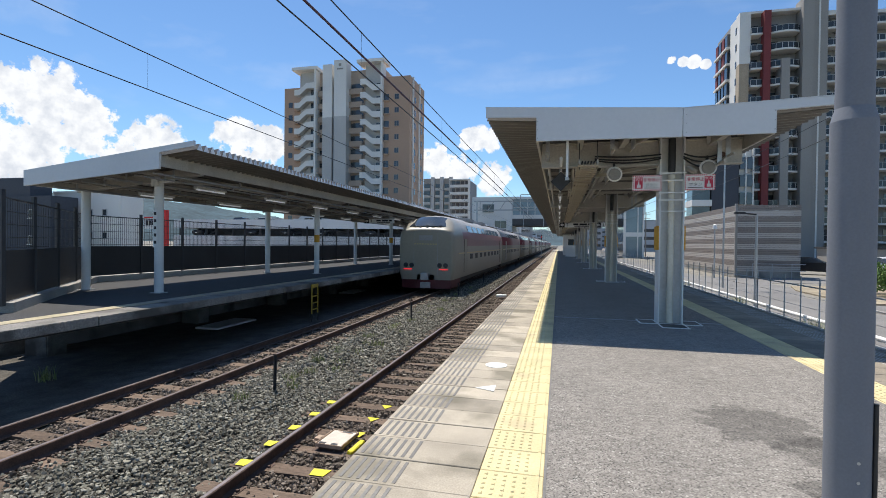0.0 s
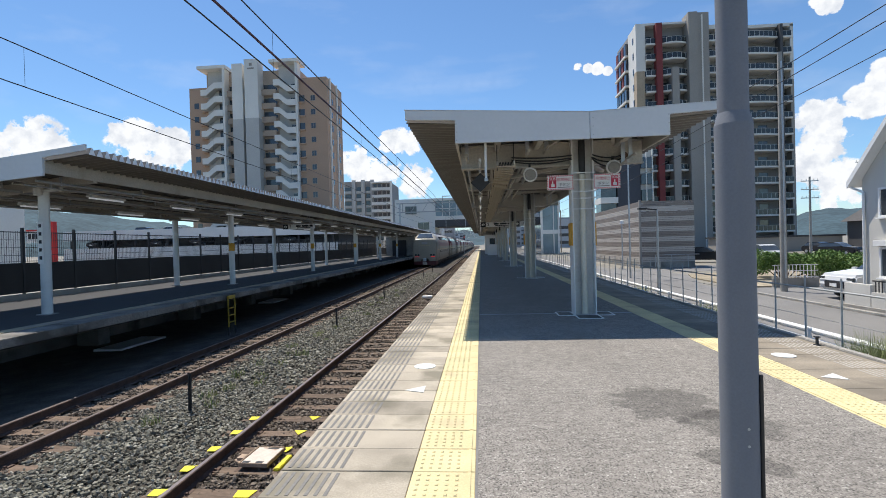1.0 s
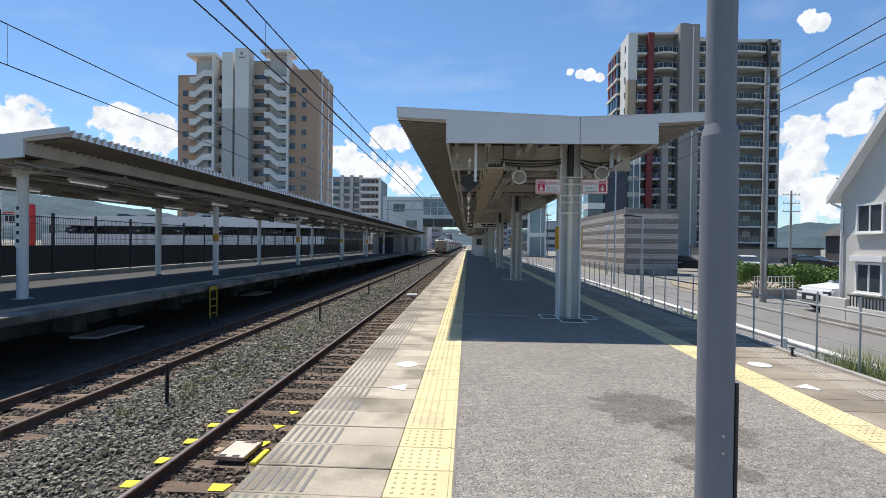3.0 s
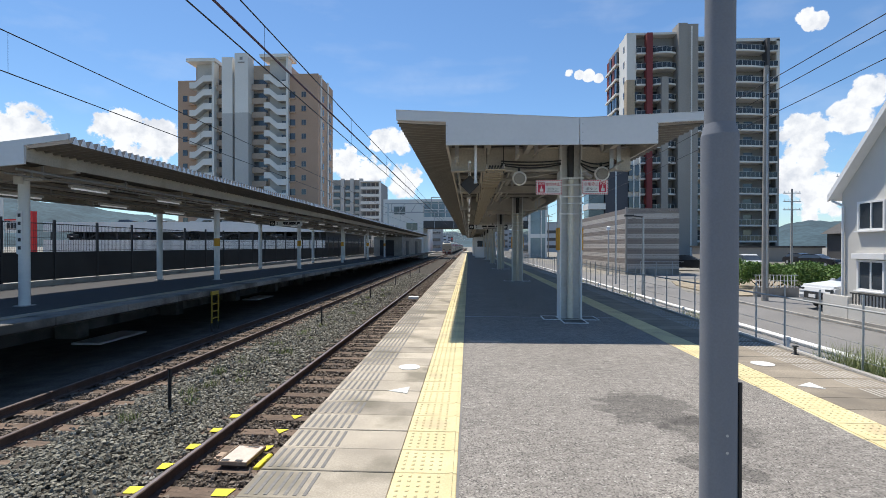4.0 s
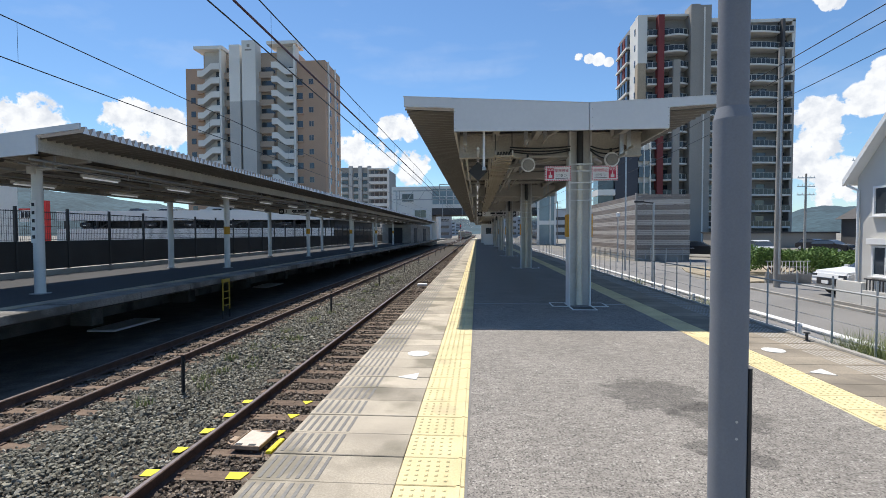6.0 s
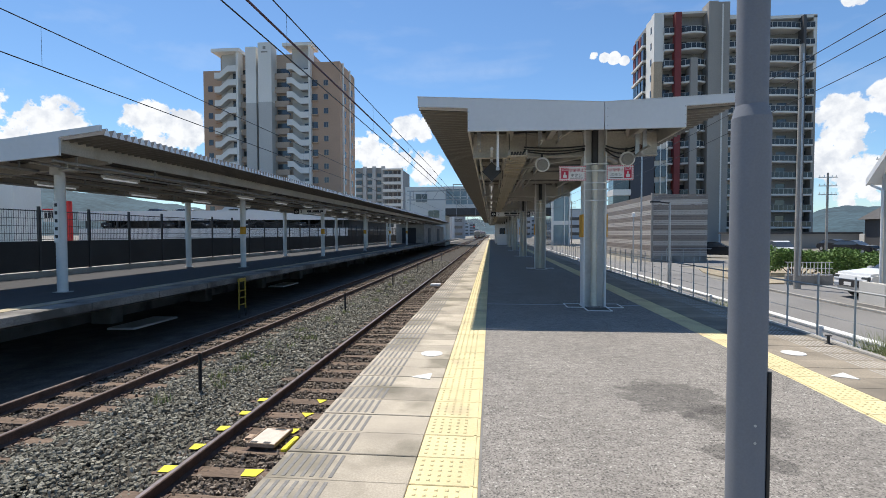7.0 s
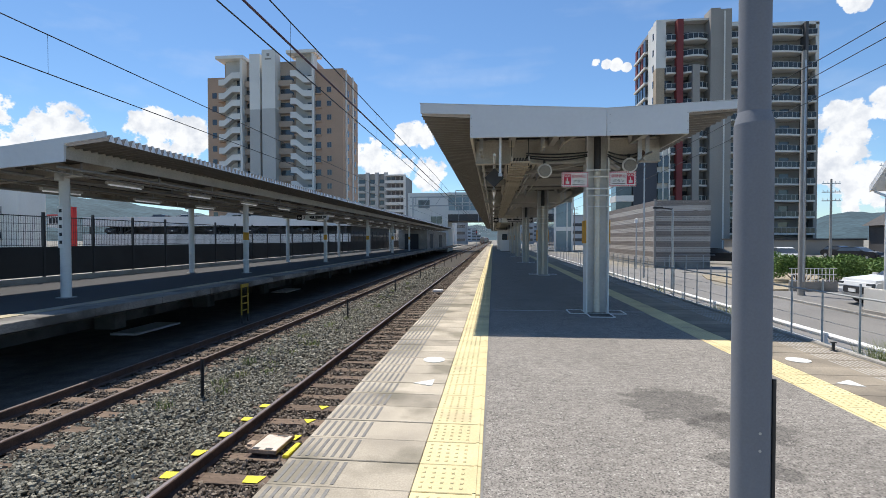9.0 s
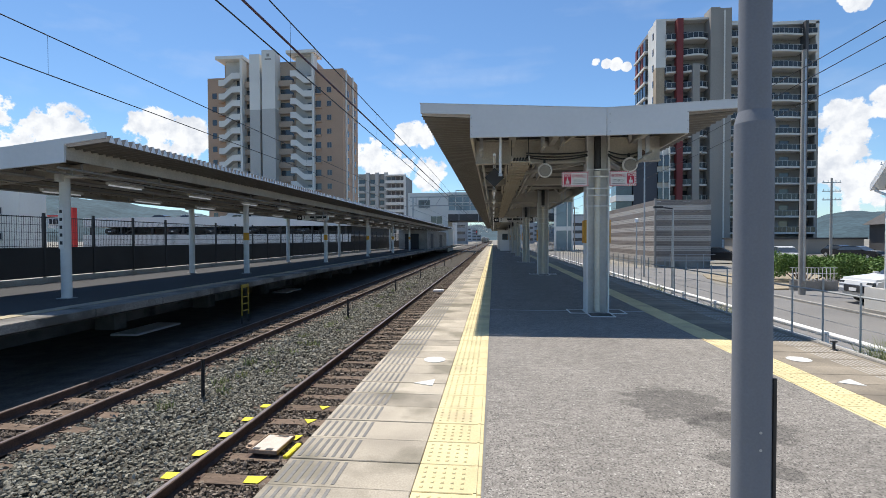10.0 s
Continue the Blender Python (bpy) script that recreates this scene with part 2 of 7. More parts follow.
M = dict(
    asphalt=aggregate_mat("asphalt", [(0.06, 0.053, 0.046), (0.18, 0.163, 0.143), (0.27, 0.246, 0.216), (0.25, 0.227, 0.198), (0.48, 0.45, 0.405)],
                          [(1.55, 4.25, 0.45), (1.85, 3.75, 0.34), (1.48, 3.20, 0.13), (1.72, 3.05, 0.12)], 0.62),
    # Opposite deck asphalt, darkened so its colour holds the platform's shade.
    asphalt_shaded=aggregate_mat("shade_dark_asphalt", [(0.028, 0.028, 0.029), (0.055, 0.055, 0.057), (0.048, 0.048, 0.05), (0.085, 0.085, 0.088)]),
    road=mat("road_asphalt", (0.185, 0.178, 0.17), 0.9, var=0.12, scale=0.4, fine=60, bump=0.3),
    slab=mat("edge_slab", (0.385, 0.335, 0.26), 0.85, var=0.16, scale=2.2, fine=90, bump=0.12, rnd=0.2, dirt=(0.21, 0.185, 0.135), dirt_at=0.50, world=True),
    concrete=mat("concrete", (0.32, 0.30, 0.27), 0.9, var=0.2, scale=1.1, fine=60, bump=0.15, dirt=(0.2, 0.19, 0.17), dirt_at=0.56, grain=0.25),
    # Grime, plus the shade under the canopies put into a darker concrete.
    concrete_shade_grime=mat("shaded_grimy_concrete", (0.20, 0.185, 0.165), 0.92, var=0.3, scale=1.4, fine=40, bump=0.2, dirt=(0.08, 0.075, 0.065), dirt_at=0.5, grain=0.3),
    slab_old=mat("grimy_edge_slab", (0.25, 0.212, 0.16), 0.9, var=0.2, scale=2.0, fine=60, bump=0.15, rnd=0.2, dirt=(0.2, 0.17, 0.13), dirt_at=0.52, world=True),
    stripe_pale=mat("pale_stripe", (0.40, 0.37, 0.325), 0.85, var=0.15, world=True),
    rung=mat("rack_rung", (0.44, 0.38, 0.28), 0.7, var=0.12),
    groove=mat("slip_stripe", (0.19, 0.18, 0.165), 0.9, var=0.15, world=True),
    yellow=mat("tactile_yellow", (0.63, 0.53, 0.29), 0.75, var=0.10, scale=3, fine=70, bump=0.08, rnd=0.07, dirt=(0.50, 0.40, 0.24), dirt_at=0.58, world=True),
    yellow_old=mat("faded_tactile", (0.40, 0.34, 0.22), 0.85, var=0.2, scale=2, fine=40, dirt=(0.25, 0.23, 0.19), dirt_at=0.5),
    line=mat("line_yellow", (0.75, 0.58, 0.06), 0.7, var=0.08),
    marking=mat("white_marking", (0.66, 0.65, 0.61), 0.75, var=0.06, scale=6),
    paint=mat("white_steel", (0.70, 0.70, 0.68), 0.45, var=0.07, scale=2, fine=25, bump=0.03),
    fascia=mat("fascia_steel", (0.62, 0.63, 0.64), 0.4, var=0.04, scale=1, fine=15, bump=0.02),
    cream=mat("cream_steel", (0.46, 0.43, 0.375), 0.55, var=0.12, scale=1.5, fine=30, bump=0.05, dirt=(0.33, 0.28, 0.21), dirt_at=0.62),
    deck=mat("roof_deck", (0.17, 0.158, 0.14), 0.5, metal=0.0, var=0.07, scale=1.2, fine=20, bump=0.05),
    galv=mat("galvanised_steel", (0.45, 0.46, 0.47), 0.42, metal=0.7, var=0.12, scale=3, fine=30, bump=0.05),
    pole=mat("grey_pole_paint", (0.18, 0.19, 0.215), 0.7, var=0.05, scale=5, fine=160, bump=0.01, spec=0.3),
    dark=mat("dark_metal", (0.03, 0.03, 0.032), 0.55, var=0.2),
    black=mat("black_board", (0.022, 0.021, 0.021), 0.6, var=0.3, scale=0.8),
    cable=mat("black_cable", (0.02, 0.02, 0.022), 0.5, var=0.1),
    rust=mat("rail_rust", (0.092, 0.055, 0.04), 0.8, var=0.3, scale=6, fine=60, bump=0.2),
    shine=mat("rail_head", (0.33, 0.28, 0.27), 0.35, metal=0.7, var=0.1, scale=6),
    sleeper=mat("sleeper_wood", (0.135, 0.095, 0.068), 0.92, var=0.3, scale=4, fine=30, bump=0.5, rnd=0.25, stretch=(0.4, 3, 3), world=True),
    # Bed colour darkened to paint the shade in the gaps between stones.
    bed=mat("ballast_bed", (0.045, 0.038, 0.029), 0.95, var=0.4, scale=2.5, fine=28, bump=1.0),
    stone=island_mat("ballast_stone", [(0.045, 0.040, 0.029), (0.15, 0.141, 0.107), (0.29, 0.274, 0.215), (0.09, 0.080, 0.058), (0.42, 0.395, 0.325)]),
    mark_yellow=mat("paint_mark_yellow", (0.74, 0.66, 0.03), 0.7, var=0.08, scale=8, dirt=(0.35, 0.28, 0.08), dirt_at=0.68),
    earth=mat("earth", (0.30, 0.25, 0.175), 0.95, var=0.25, scale=0.5, fine=15, bump=0.5),
    ground=mat("ground", (0.21, 0.195, 0.165), 0.95, var=0.2, scale=0.1, fine=5, bump=0.2),
    grass=island_mat("grass_blades", [(0.13, 0.17, 0.05), (0.24, 0.28, 0.10), (0.38, 0.36, 0.20)]),
    leaf=island_mat("leaves", [(0.05, 0.10, 0.015), (0.10, 0.19, 0.035), (0.17, 0.27, 0.06)], 0.7),
    glass=mat("window_glass", (0.045, 0.055, 0.065), 0.08, var=0.3, scale=0.4, bump=0.0, spec=0.9),
    brass=mat("brass_lamp", (0.2, 0.19, 0.17), 0.4),
    red=mat("red_paint", (0.62, 0.035, 0.03), 0.5, var=0.06),
    ochre=mat("ladder_ochre", (0.40, 0.27, 0.03), 0.6, var=0.2),
    dark_gravel=mat("shade_dark_gravel", (0.09, 0.08, 0.066), 0.95, var=0.4, scale=2.5, fine=28, bump=0.8),
    orange=mat("orange_pad", (0.60, 0.30, 0.02), 0.6, var=0.08),
    cover=mat("weathered_cover", (0.56, 0.49, 0.41), 0.6, var=0.12, scale=7, fine=60, dirt=(0.32, 0.2, 0.13), dirt_at=0.6),
    post_grey=mat("grey_post_paint", (0.34, 0.35, 0.35), 0.6, var=0.1),
    sign=mat("sign_white", (0.78, 0.77, 0.75), 0.45, var=0.03),
    sign_red=mat("sign_red", (0.55, 0.03, 0.07), 0.5, var=0.04),
    ink=mat("sign_ink", (0.02, 0.02, 0.025), 0.6, var=0.1),
    web=mat("dull_web_paint", (0.60, 0.59, 0.56), 0.6, var=0.1, scale=2, fine=25, bump=0.03),
    pipe_cream=mat("cream_pipe", (0.62, 0.57, 0.47), 0.4, var=0.08, scale=2, fine=25, bump=0.02),
    stone_rusty=island_mat("rust_dusted_stone", [(0.05, 0.037, 0.027), (0.13, 0.10, 0.075), (0.22, 0.175, 0.135), (0.09, 0.066, 0.047), (0.30, 0.25, 0.20)]),
    closure=mat("pale_closure", (0.86, 0.87, 0.88), 0.4, var=0.05, scale=1, fine=15, bump=0.0),
    rim_tan=mat("tan_rim", (0.36, 0.26, 0.18), 0.7, var=0.2, scale=8, fine=50),
    tube=glow("fluorescent_tube", (0.95, 0.97, 1.0), 0.15),
)


# ---- building blocks ----
def box(bm, x0, x1, y0, y1, z0, z1, mi=0):
    v = [bm.verts.new(p) for p in ((x0, y0, z0), (x1, y0, z0), (x1, y1, z0), (x0, y1, z0), (x0, y0, z1), (x1, y0, z1), (x1, y1, z1), (x0, y1, z1))]
    for f in ((3, 2, 1, 0), (4, 5, 6, 7), (0, 1, 5, 4), (1, 2, 6, 5), (2, 3, 7, 6), (3, 0, 4, 7)):
        bm.faces.new([v[i] for i in f]).material_index = mi


def rod(bm, a, b, r, seg=8, r2=None, mi=0):
    """A round bar from a to b, capped."""
    a, b = Vector(a), Vector(b)
    d = (b - a).normalized()
    u = d.orthogonal().normalized()
    w = d.cross(u)
    r2 = r if r2 is None else r2
    rings = []
    for p, q in ((a, r), (b, r2)):
        rings.append([bm.verts.new(p + q * (math.cos(k * math.tau / seg) * u + math.sin(k * math.tau / seg) * w)) for k in range(seg)])
    for k in range(seg):
        f = bm.faces.new((rings[0][k], rings[0][(k + 1) % seg], rings[1][(k + 1) % seg], rings[1][k]))
        f.material_index, f.smooth = mi, True
    # caps on verts of their own keep the round side smooth
    bm.faces.new([bm.verts.new(v.co) for v in rings[0][::-1]]).material_index = mi
    bm.faces.new([bm.verts.new(v.co) for v in rings[1]]).material_index = mi


def beam(bm, a, b, wx, wz, mi=0):
    """A square bar from a to b: wx across, wz high."""
    a, b = Vector(a), Vector(b)
    d = (b - a).normalized()
    side = d.cross(Vector((0, 0, 1)))
    side = side.normalized() if side.length > 1e-4 else Vector((1, 0, 0))
    up = side.cross(d)
    ends = [[bm.verts.new(p + side * sx * wx / 2 + up * sz * wz / 2) for sx, sz in ((-1, -1), (1, -1), (1, 1), (-1, 1))] for p in (a, b)]
    for k in range(4):
        bm.faces.new((ends[0][k], ends[0][(k + 1) % 4], ends[1][(k + 1) % 4], ends[1][k])).material_index = mi
    bm.faces.new(ends[0][::-1]).material_index = mi
    bm.faces.new(ends[1]).material_index = mi


def prism(bm, pts, axis, lo, hi, mi=0):
    """A flat outline pushed along an axis from lo to hi."""
    def put(p, q):
        return {"x": (q, p[0], p[1]), "y": (p[0], q, p[1]), "z": (p[0], p[1], q)}[axis]
    a = [bm.verts.new(put(p, lo)) for p in pts]
    b = [bm.verts.new(put(p, hi)) for p in pts]
    n = len(pts)
    for k in range(n):
        bm.faces.new((a[k], a[(k + 1) % n], b[(k + 1) % n], b[k])).material_index = mi
    bm.faces.new(a[::-1]).material_index = mi
    bm.faces.new(b).material_index = mi


def mesh_of(name, bm, *mats):
    bmesh.ops.recalc_face_normals(bm, faces=bm.faces[:])
    me = bpy.data.meshes.new(name)
    bm.to_mesh(me)
    bm.free()
    for m in mats:
        me.materials.append(M[m] if isinstance(m, str) else m)
    return me


def part(name, bm, material, parent=None, label="", bevel=0.0):
    """One mesh object under a thing or a part."""
    if bevel:
        bmesh.ops.bevel(bm, geom=bm.edges[:], offset=bevel, segments=2, affect="EDGES", clamp_overlap=True)
    mats = material if isinstance(material, (list, tuple)) else (material,)
    ob = new(name, mesh_of(name, bm, *mats))
    ob.parent = parent
    return tagged(ob, label)


def thing(name, at=(0, 0, 0), label="", category="", group="", kind="", rz=0):
    ob = new(name)
    ob.empty_display_size = 0.2
    ob.matrix_basis = pose(*at, 0, 0, rz)
    return tagged(ob, label, category, group, kind)


def boxes(name, rows, material, parent=None, label="", bevel=0.0):
    bm = bmesh.new()
    for r in rows:
        box(bm, *r)
    return part(name, bm, material, parent, label, bevel)


def piece(name, me, parent, at, rz=0):
    ob = new(name, me)
    ob.parent = parent
    ob.matrix_basis = pose(*at, 0, 0, rz)
    return ob


def words(name, body, size, m, material, parent, depth=0.002):
    """Lettering as a mesh."""
    cu = bpy.data.curves.new(name, "FONT")
    cu.body, cu.size, cu.extrude, cu.align_x, cu.align_y = body, size, depth, "CENTER", "CENTER"
    tmp = bpy.data.objects.new(name, cu)
    me = bpy.data.meshes.new_from_object(tmp)
    bpy.data.objects.remove(tmp)
    me.materials.clear()
    me.materials.append(M[material])
    ob = new(name, me)
    ob.parent = parent
    ob.matrix_basis = m
    return ob


RAIL_Z, SLEEPER_Z, BED_Z, ROAD_Z = -1.10, -1.25, -1.278, -1.0
TRACKS = (-2.80, -6.60)
EDGE_L, EDGE_R = -1.30, 4.28
FAR = 130.0


# ---- the ground ----
def build_ground():
    bm = bmesh.new()
    # the earth sheet, lower along the tracks than the street
    S = 2500.0
    xs = [-S, -60, -17, -15.2, -9.6, 4.34, 4.6, 5.2, S]
    zs = [-1.0, -1.0, -1.0, -1.5, -1.5, -1.5, -0.95, ROAD_Z - 0.02, ROAD_Z - 0.02]
    ys = [-120, 0, 40, 120, 400, S]
    grid = [[bm.verts.new((x, y, z)) for x, z in zip(xs, zs)] for y in ys]
    for a, b in zip(grid, grid[1:]):
        for i in range(len(xs) - 1):
            bm.faces.new((a[i], a[i + 1], b[i + 1], b[i]))
    tagged(part("ground", bm, "ground"), "bare grey-brown ground around the station", "ground", kind="structure")
    bm = bmesh.new()
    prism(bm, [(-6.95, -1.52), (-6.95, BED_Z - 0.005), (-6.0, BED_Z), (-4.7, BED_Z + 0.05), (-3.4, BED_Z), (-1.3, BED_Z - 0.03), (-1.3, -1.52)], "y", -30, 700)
    tagged(part("ballast_bed", bm, "bed"), "crushed-stone track bed under two tracks, darkened as shade between the stones", "track bed", kind="structure")
    # Dark sheet puts the shade under the opposite platform into the gravel colour.
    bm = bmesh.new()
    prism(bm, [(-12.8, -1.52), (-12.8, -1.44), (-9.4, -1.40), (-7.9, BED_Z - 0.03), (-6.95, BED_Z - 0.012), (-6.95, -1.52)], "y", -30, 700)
    tagged(part("dirty_gravel", bm, "dark_gravel"), "gravel below the opposite platform, darkened as painted shade", "ground", kind="structure")


def stones():
    """Loose ballast: irregular lumps, thinning out with distance."""
    rng = np.random.default_rng(5)
    base = bmesh.new()
    bmesh.ops.create_icosphere(base, subdivisions=1, radius=1.0)
    V = np.array([v.co[:] for v in base.verts])
    Fc = np.array([[v.index for v in f.verts] for f in base.faces])
    base.free()
    groups = [(20000, -6, 2.2, 0.028), (42000, 2.2, 9, 0.022), (28000, 9, 20, 0.029), (13000, 20, 45, 0.042)]
    lots = {"stone": [[], [], 0], "stone_rusty": [[], [], 0]}
    for n, y0, y1, r in groups:
        x = rng.uniform(-9.3, -1.35, n)
        y = rng.uniform(y0, y1, n)
        # nearly none beyond x=-6.9, leaving the gravel's painted shade bare; none beside the rails
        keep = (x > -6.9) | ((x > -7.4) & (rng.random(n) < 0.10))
        for c in TRACKS:
            for s in (-0.533, 0.533):
                keep &= abs(x - (c + s)) > 0.06
        # most of what fell on the sleepers has been swept off
        for c in TRACKS:
            on = (abs(x - c) < 0.99) & (abs((y + 8.0 + 0.2825) % 0.565 - 0.2825) < 0.115)
            keep &= ~on | (rng.random(n) < 0.1)
        x, y = x[keep], y[keep]
        between = np.exp(-((x + 4.72) / 0.55) ** 2)
        for xx, yy, b in zip(x, y, between):
            s = r * rng.uniform(0.7, 1.45)
            q = V * (s * rng.uniform(0.55, 1.3, 3)) * rng.uniform(0.55, 1.35, (len(V), 1))
            a = rng.uniform(0, math.tau)
            rot = np.array([[math.cos(a), -math.sin(a), 0], [math.sin(a), math.cos(a), 0], [0, 0, 1]])
            zc = BED_Z + 0.012 + 0.055 * b + rng.uniform(-0.005, 0.02)
            near = min(abs(xx - c) for c in TRACKS)
            lot = lots["stone_rusty" if near < 0.62 + rng.uniform(-0.1, 0.35) else "stone"]
            lot[0].append(q @ rot.T + (xx, yy, zc))
            lot[1].append(Fc + lot[2])
            lot[2] += len(V)
    for kind, label in (("stone", "loose grey crushed ballast stones"), ("stone_rusty", "rust-dusted brown ballast stones between the rails")):
        me = bpy.data.meshes.new("ballast_stones")
        me.from_pydata(np.concatenate(lots[kind][0]).tolist(), [], np.concatenate(lots[kind][1]).tolist())
        me.materials.append(M[kind])
        tagged(new("ballast_stones", me), label, "ballast", kind="stuff")


# ---- tracks ----
def rail_mesh(bm, x, y0, y1):
    z = RAIL_Z
    prof = [(-0.062, -0.15), (0.062, -0.15), (0.062, -0.138), (0.012, -0.12), (0.009, -0.045), (0.032, -0.035), (0.032, -0.006), (0.024, 0.0), (-0.024, 0.0), (-0.032, -0.006), (-0.032, -0.035), (-0.009, -0.045), (-0.012, -0.12), (-0.062, -0.138)]
    prism(bm, [(x + a, z + b) for a, b in prof], "y", y0, y1)
    box(bm, x - 0.022, x + 0.022, y0, y1, z + 0.0005, z + 0.003, 1)


def build_tracks():
    rng = random.Random(3)
    for k, c in enumerate(TRACKS):
        tr = thing("railway_track", (0, 0, 0), ("rusty narrow-gauge track on wooden sleepers beside the platform edge", "rusty narrow-gauge track in the shade of the opposite platform")[k], "railway track", "tracks", "structure")
        for s in (-0.533, 0.533):
            bm = bmesh.new()
            rail_mesh(bm, c + s, -30, 700)
            part("rail", bm, ("rust", "shine"), tr, "rusty brown rail with a worn bright head")
        shapes = []
        for q in range(4):
            bm = bmesh.new()
            box(bm, -0.97, 0.97, -0.105, 0.105, -0.14, 0.0)
            bmesh.ops.subdivide_edges(bm, edges=[e for e in bm.edges if abs(e.verts[0].co.x - e.verts[1].co.x) > 1], cuts=3)
            for v in bm.verts:
                v.co.y += rng.uniform(-0.012, 0.012)
                v.co.z += rng.uniform(-0.008, 0.008) - (0.012 if abs(v.co.x) > 0.85 else 0)
            shapes.append(mesh_of("sleeper", bm, "sleeper"))
        y, n = -8.0, 0
        while y < 70:
            piece("sleeper", shapes[n % 4], tr, (c + rng.uniform(-0.04, 0.04), y, SLEEPER_Z + rng.uniform(-0.008, 0.01)), rng.uniform(-0.8, 0.8))
            y += 0.565
            n += 1
        bm = bmesh.new()
        while y < 420:
            box(bm, c - 1.05, c + 1.05, y - 0.1, y + 0.1, SLEEPER_Z - 0.14, SLEEPER_Z)
            y += 0.565
        tagged(part("far_sleepers", bm, "sleeper", tr), kind="stuff")
        # spikes and tie plates along the near stretch
        bm = bmesh.new()
        y = -8.0
        while y < 26:
            for s in (-0.533, 0.533):
                box(bm, c + s - 0.11, c + s + 0.11, y - 0.07, y + 0.07, SLEEPER_Z - 0.002, SLEEPER_Z + 0.012)
                for e in (-0.085, 0.085):
                    box(bm, c + s + e - 0.014, c + s + e + 0.014, y - 0.05, y - 0.02, SLEEPER_Z, SLEEPER_Z + 0.035)
            y += 0.565
        tagged(part("rail_fastenings", bm, "rust", tr), kind="stuff")


def paint_marks():
    """Yellow dabs on the sleepers by the transponder."""
    n = 0
    for x, y, w, d in [(-3.60, 7.255, 0.10, 0.09), (-3.60, 6.690, 0.10, 0.09), (-3.61, 6.125, 0.10, 0.10), (-3.62, 5.560, 0.10, 0.1), (-3.61, 4.995, 0.11, 0.1),
                       (-2.66, 7.255, 0.11, 0.1), (-2.67, 6.690, 0.12, 0.1), (-2.62, 6.125, 0.08, 0.1), (-2.62, 4.995, 0.14, 0.1)]:
        bm = bmesh.new()
        h = SLEEPER_Z + 0.012
        w, d = w * 0.78, d * 0.78
        if n in (5, 6):
            prism(bm, [(x - w, y + d), (x + w, y + d), (x + 0.02, y - d)], "z", h, h + 0.004)
        else:
            prism(bm, [(x - w + 0.02, y - d), (x + w - 0.03, y - d), (x + w, y + d), (x - w, y + d * 0.9)], "z", h, h + 0.004)
        tagged(part("paint_mark", bm, "mark_yellow"), "bright yellow paint mark on a sleeper", "marking", "yellow sleeper marks", "structure")
        n += 1


def build_transponder():
    t = thing("track_transponder", (-2.80, 5.80, -1.285), "weathered white train-control transponder between the rails", "transponder", rz=-3)
    boxes("base_frame", [(-0.22, 0.22, -0.27, 0.27, 0.0, 0.03), (-0.15, 0.17, -0.2, 0.2, 0.03, 0.08)], "rust", t, "rusty mounting frame", 0.004)
    boxes("cover", [(-0.165, 0.185, -0.24, 0.24, 0.08, 0.112)], "cover", t, "dirty white cover", 0.01)
    boxes("cover_rim", [(-0.178, -0.163, -0.25, 0.25, 0.076, 0.124), (0.183, 0.198, -0.25, 0.25, 0.076, 0.124), (-0.163, 0.183, -0.25, -0.236, 0.076, 0.124), (-0.163, 0.183, 0.236, 0.25, 0.076, 0.124)], "rim_tan", t, "tan rust-stained rim", 0.004)
    for x in (-0.1, 0.07):
        boxes("slot", [(x - 0.045, x + 0.045, -0.215, -0.165, 0.109, 0.1145)], "dark", t)
    boxes("slot", [(-0.02, 0.13, 0.19, 0.22, 0.109, 0.1145)], "dark", t)
    boxes("bracket", [(-0.33, -0.19, -0.09, 0.09, 0.02, 0.095)], "rim_tan", t, "tan rounded end bracket", 0.03)
    boxes("side_bar", [(0.27, 0.34, -0.24, 0.14, 0.0, 0.07)], ("mark_yellow",), t, "yellow-painted side bar", 0.008)
    f = thing("track_transponder", (-2.75, 24.0, -1.24), "small white transponder farther along the track", "transponder")
    boxes("cover", [(-0.25, 0.25, -0.2, 0.2, 0, 0.1)], "sign", f, bevel=0.01)


def marker_posts():
    first = None
    for k in range(9):
        at = pose(-4.78 + 0.02 * math.sin(k * 2.3), 7.45 + 7.95 * k, -1.27, 0.6 * math.sin(k), 0.8 * math.cos(k * 1.7), 0)
        if first is None:
            first = thing("marker_post", (0, 0, 0), "short rusty black marker post in the ballast between tracks", "post", "posts between the tracks")
            boxes("shaft", [(-0.03, 0.03, -0.006, 0.006, -0.1, 0.7), (-0.006, 0.006, -0.03, 0.03, -0.1, 0.69)], "dark", first, bevel=0.002)
            boxes("cap", [(-0.035, 0.035, -0.02, 0.02, 0.69, 0.71)], "rust", first)
            first.matrix_basis = at
        else:
            copy_thing(first, at)


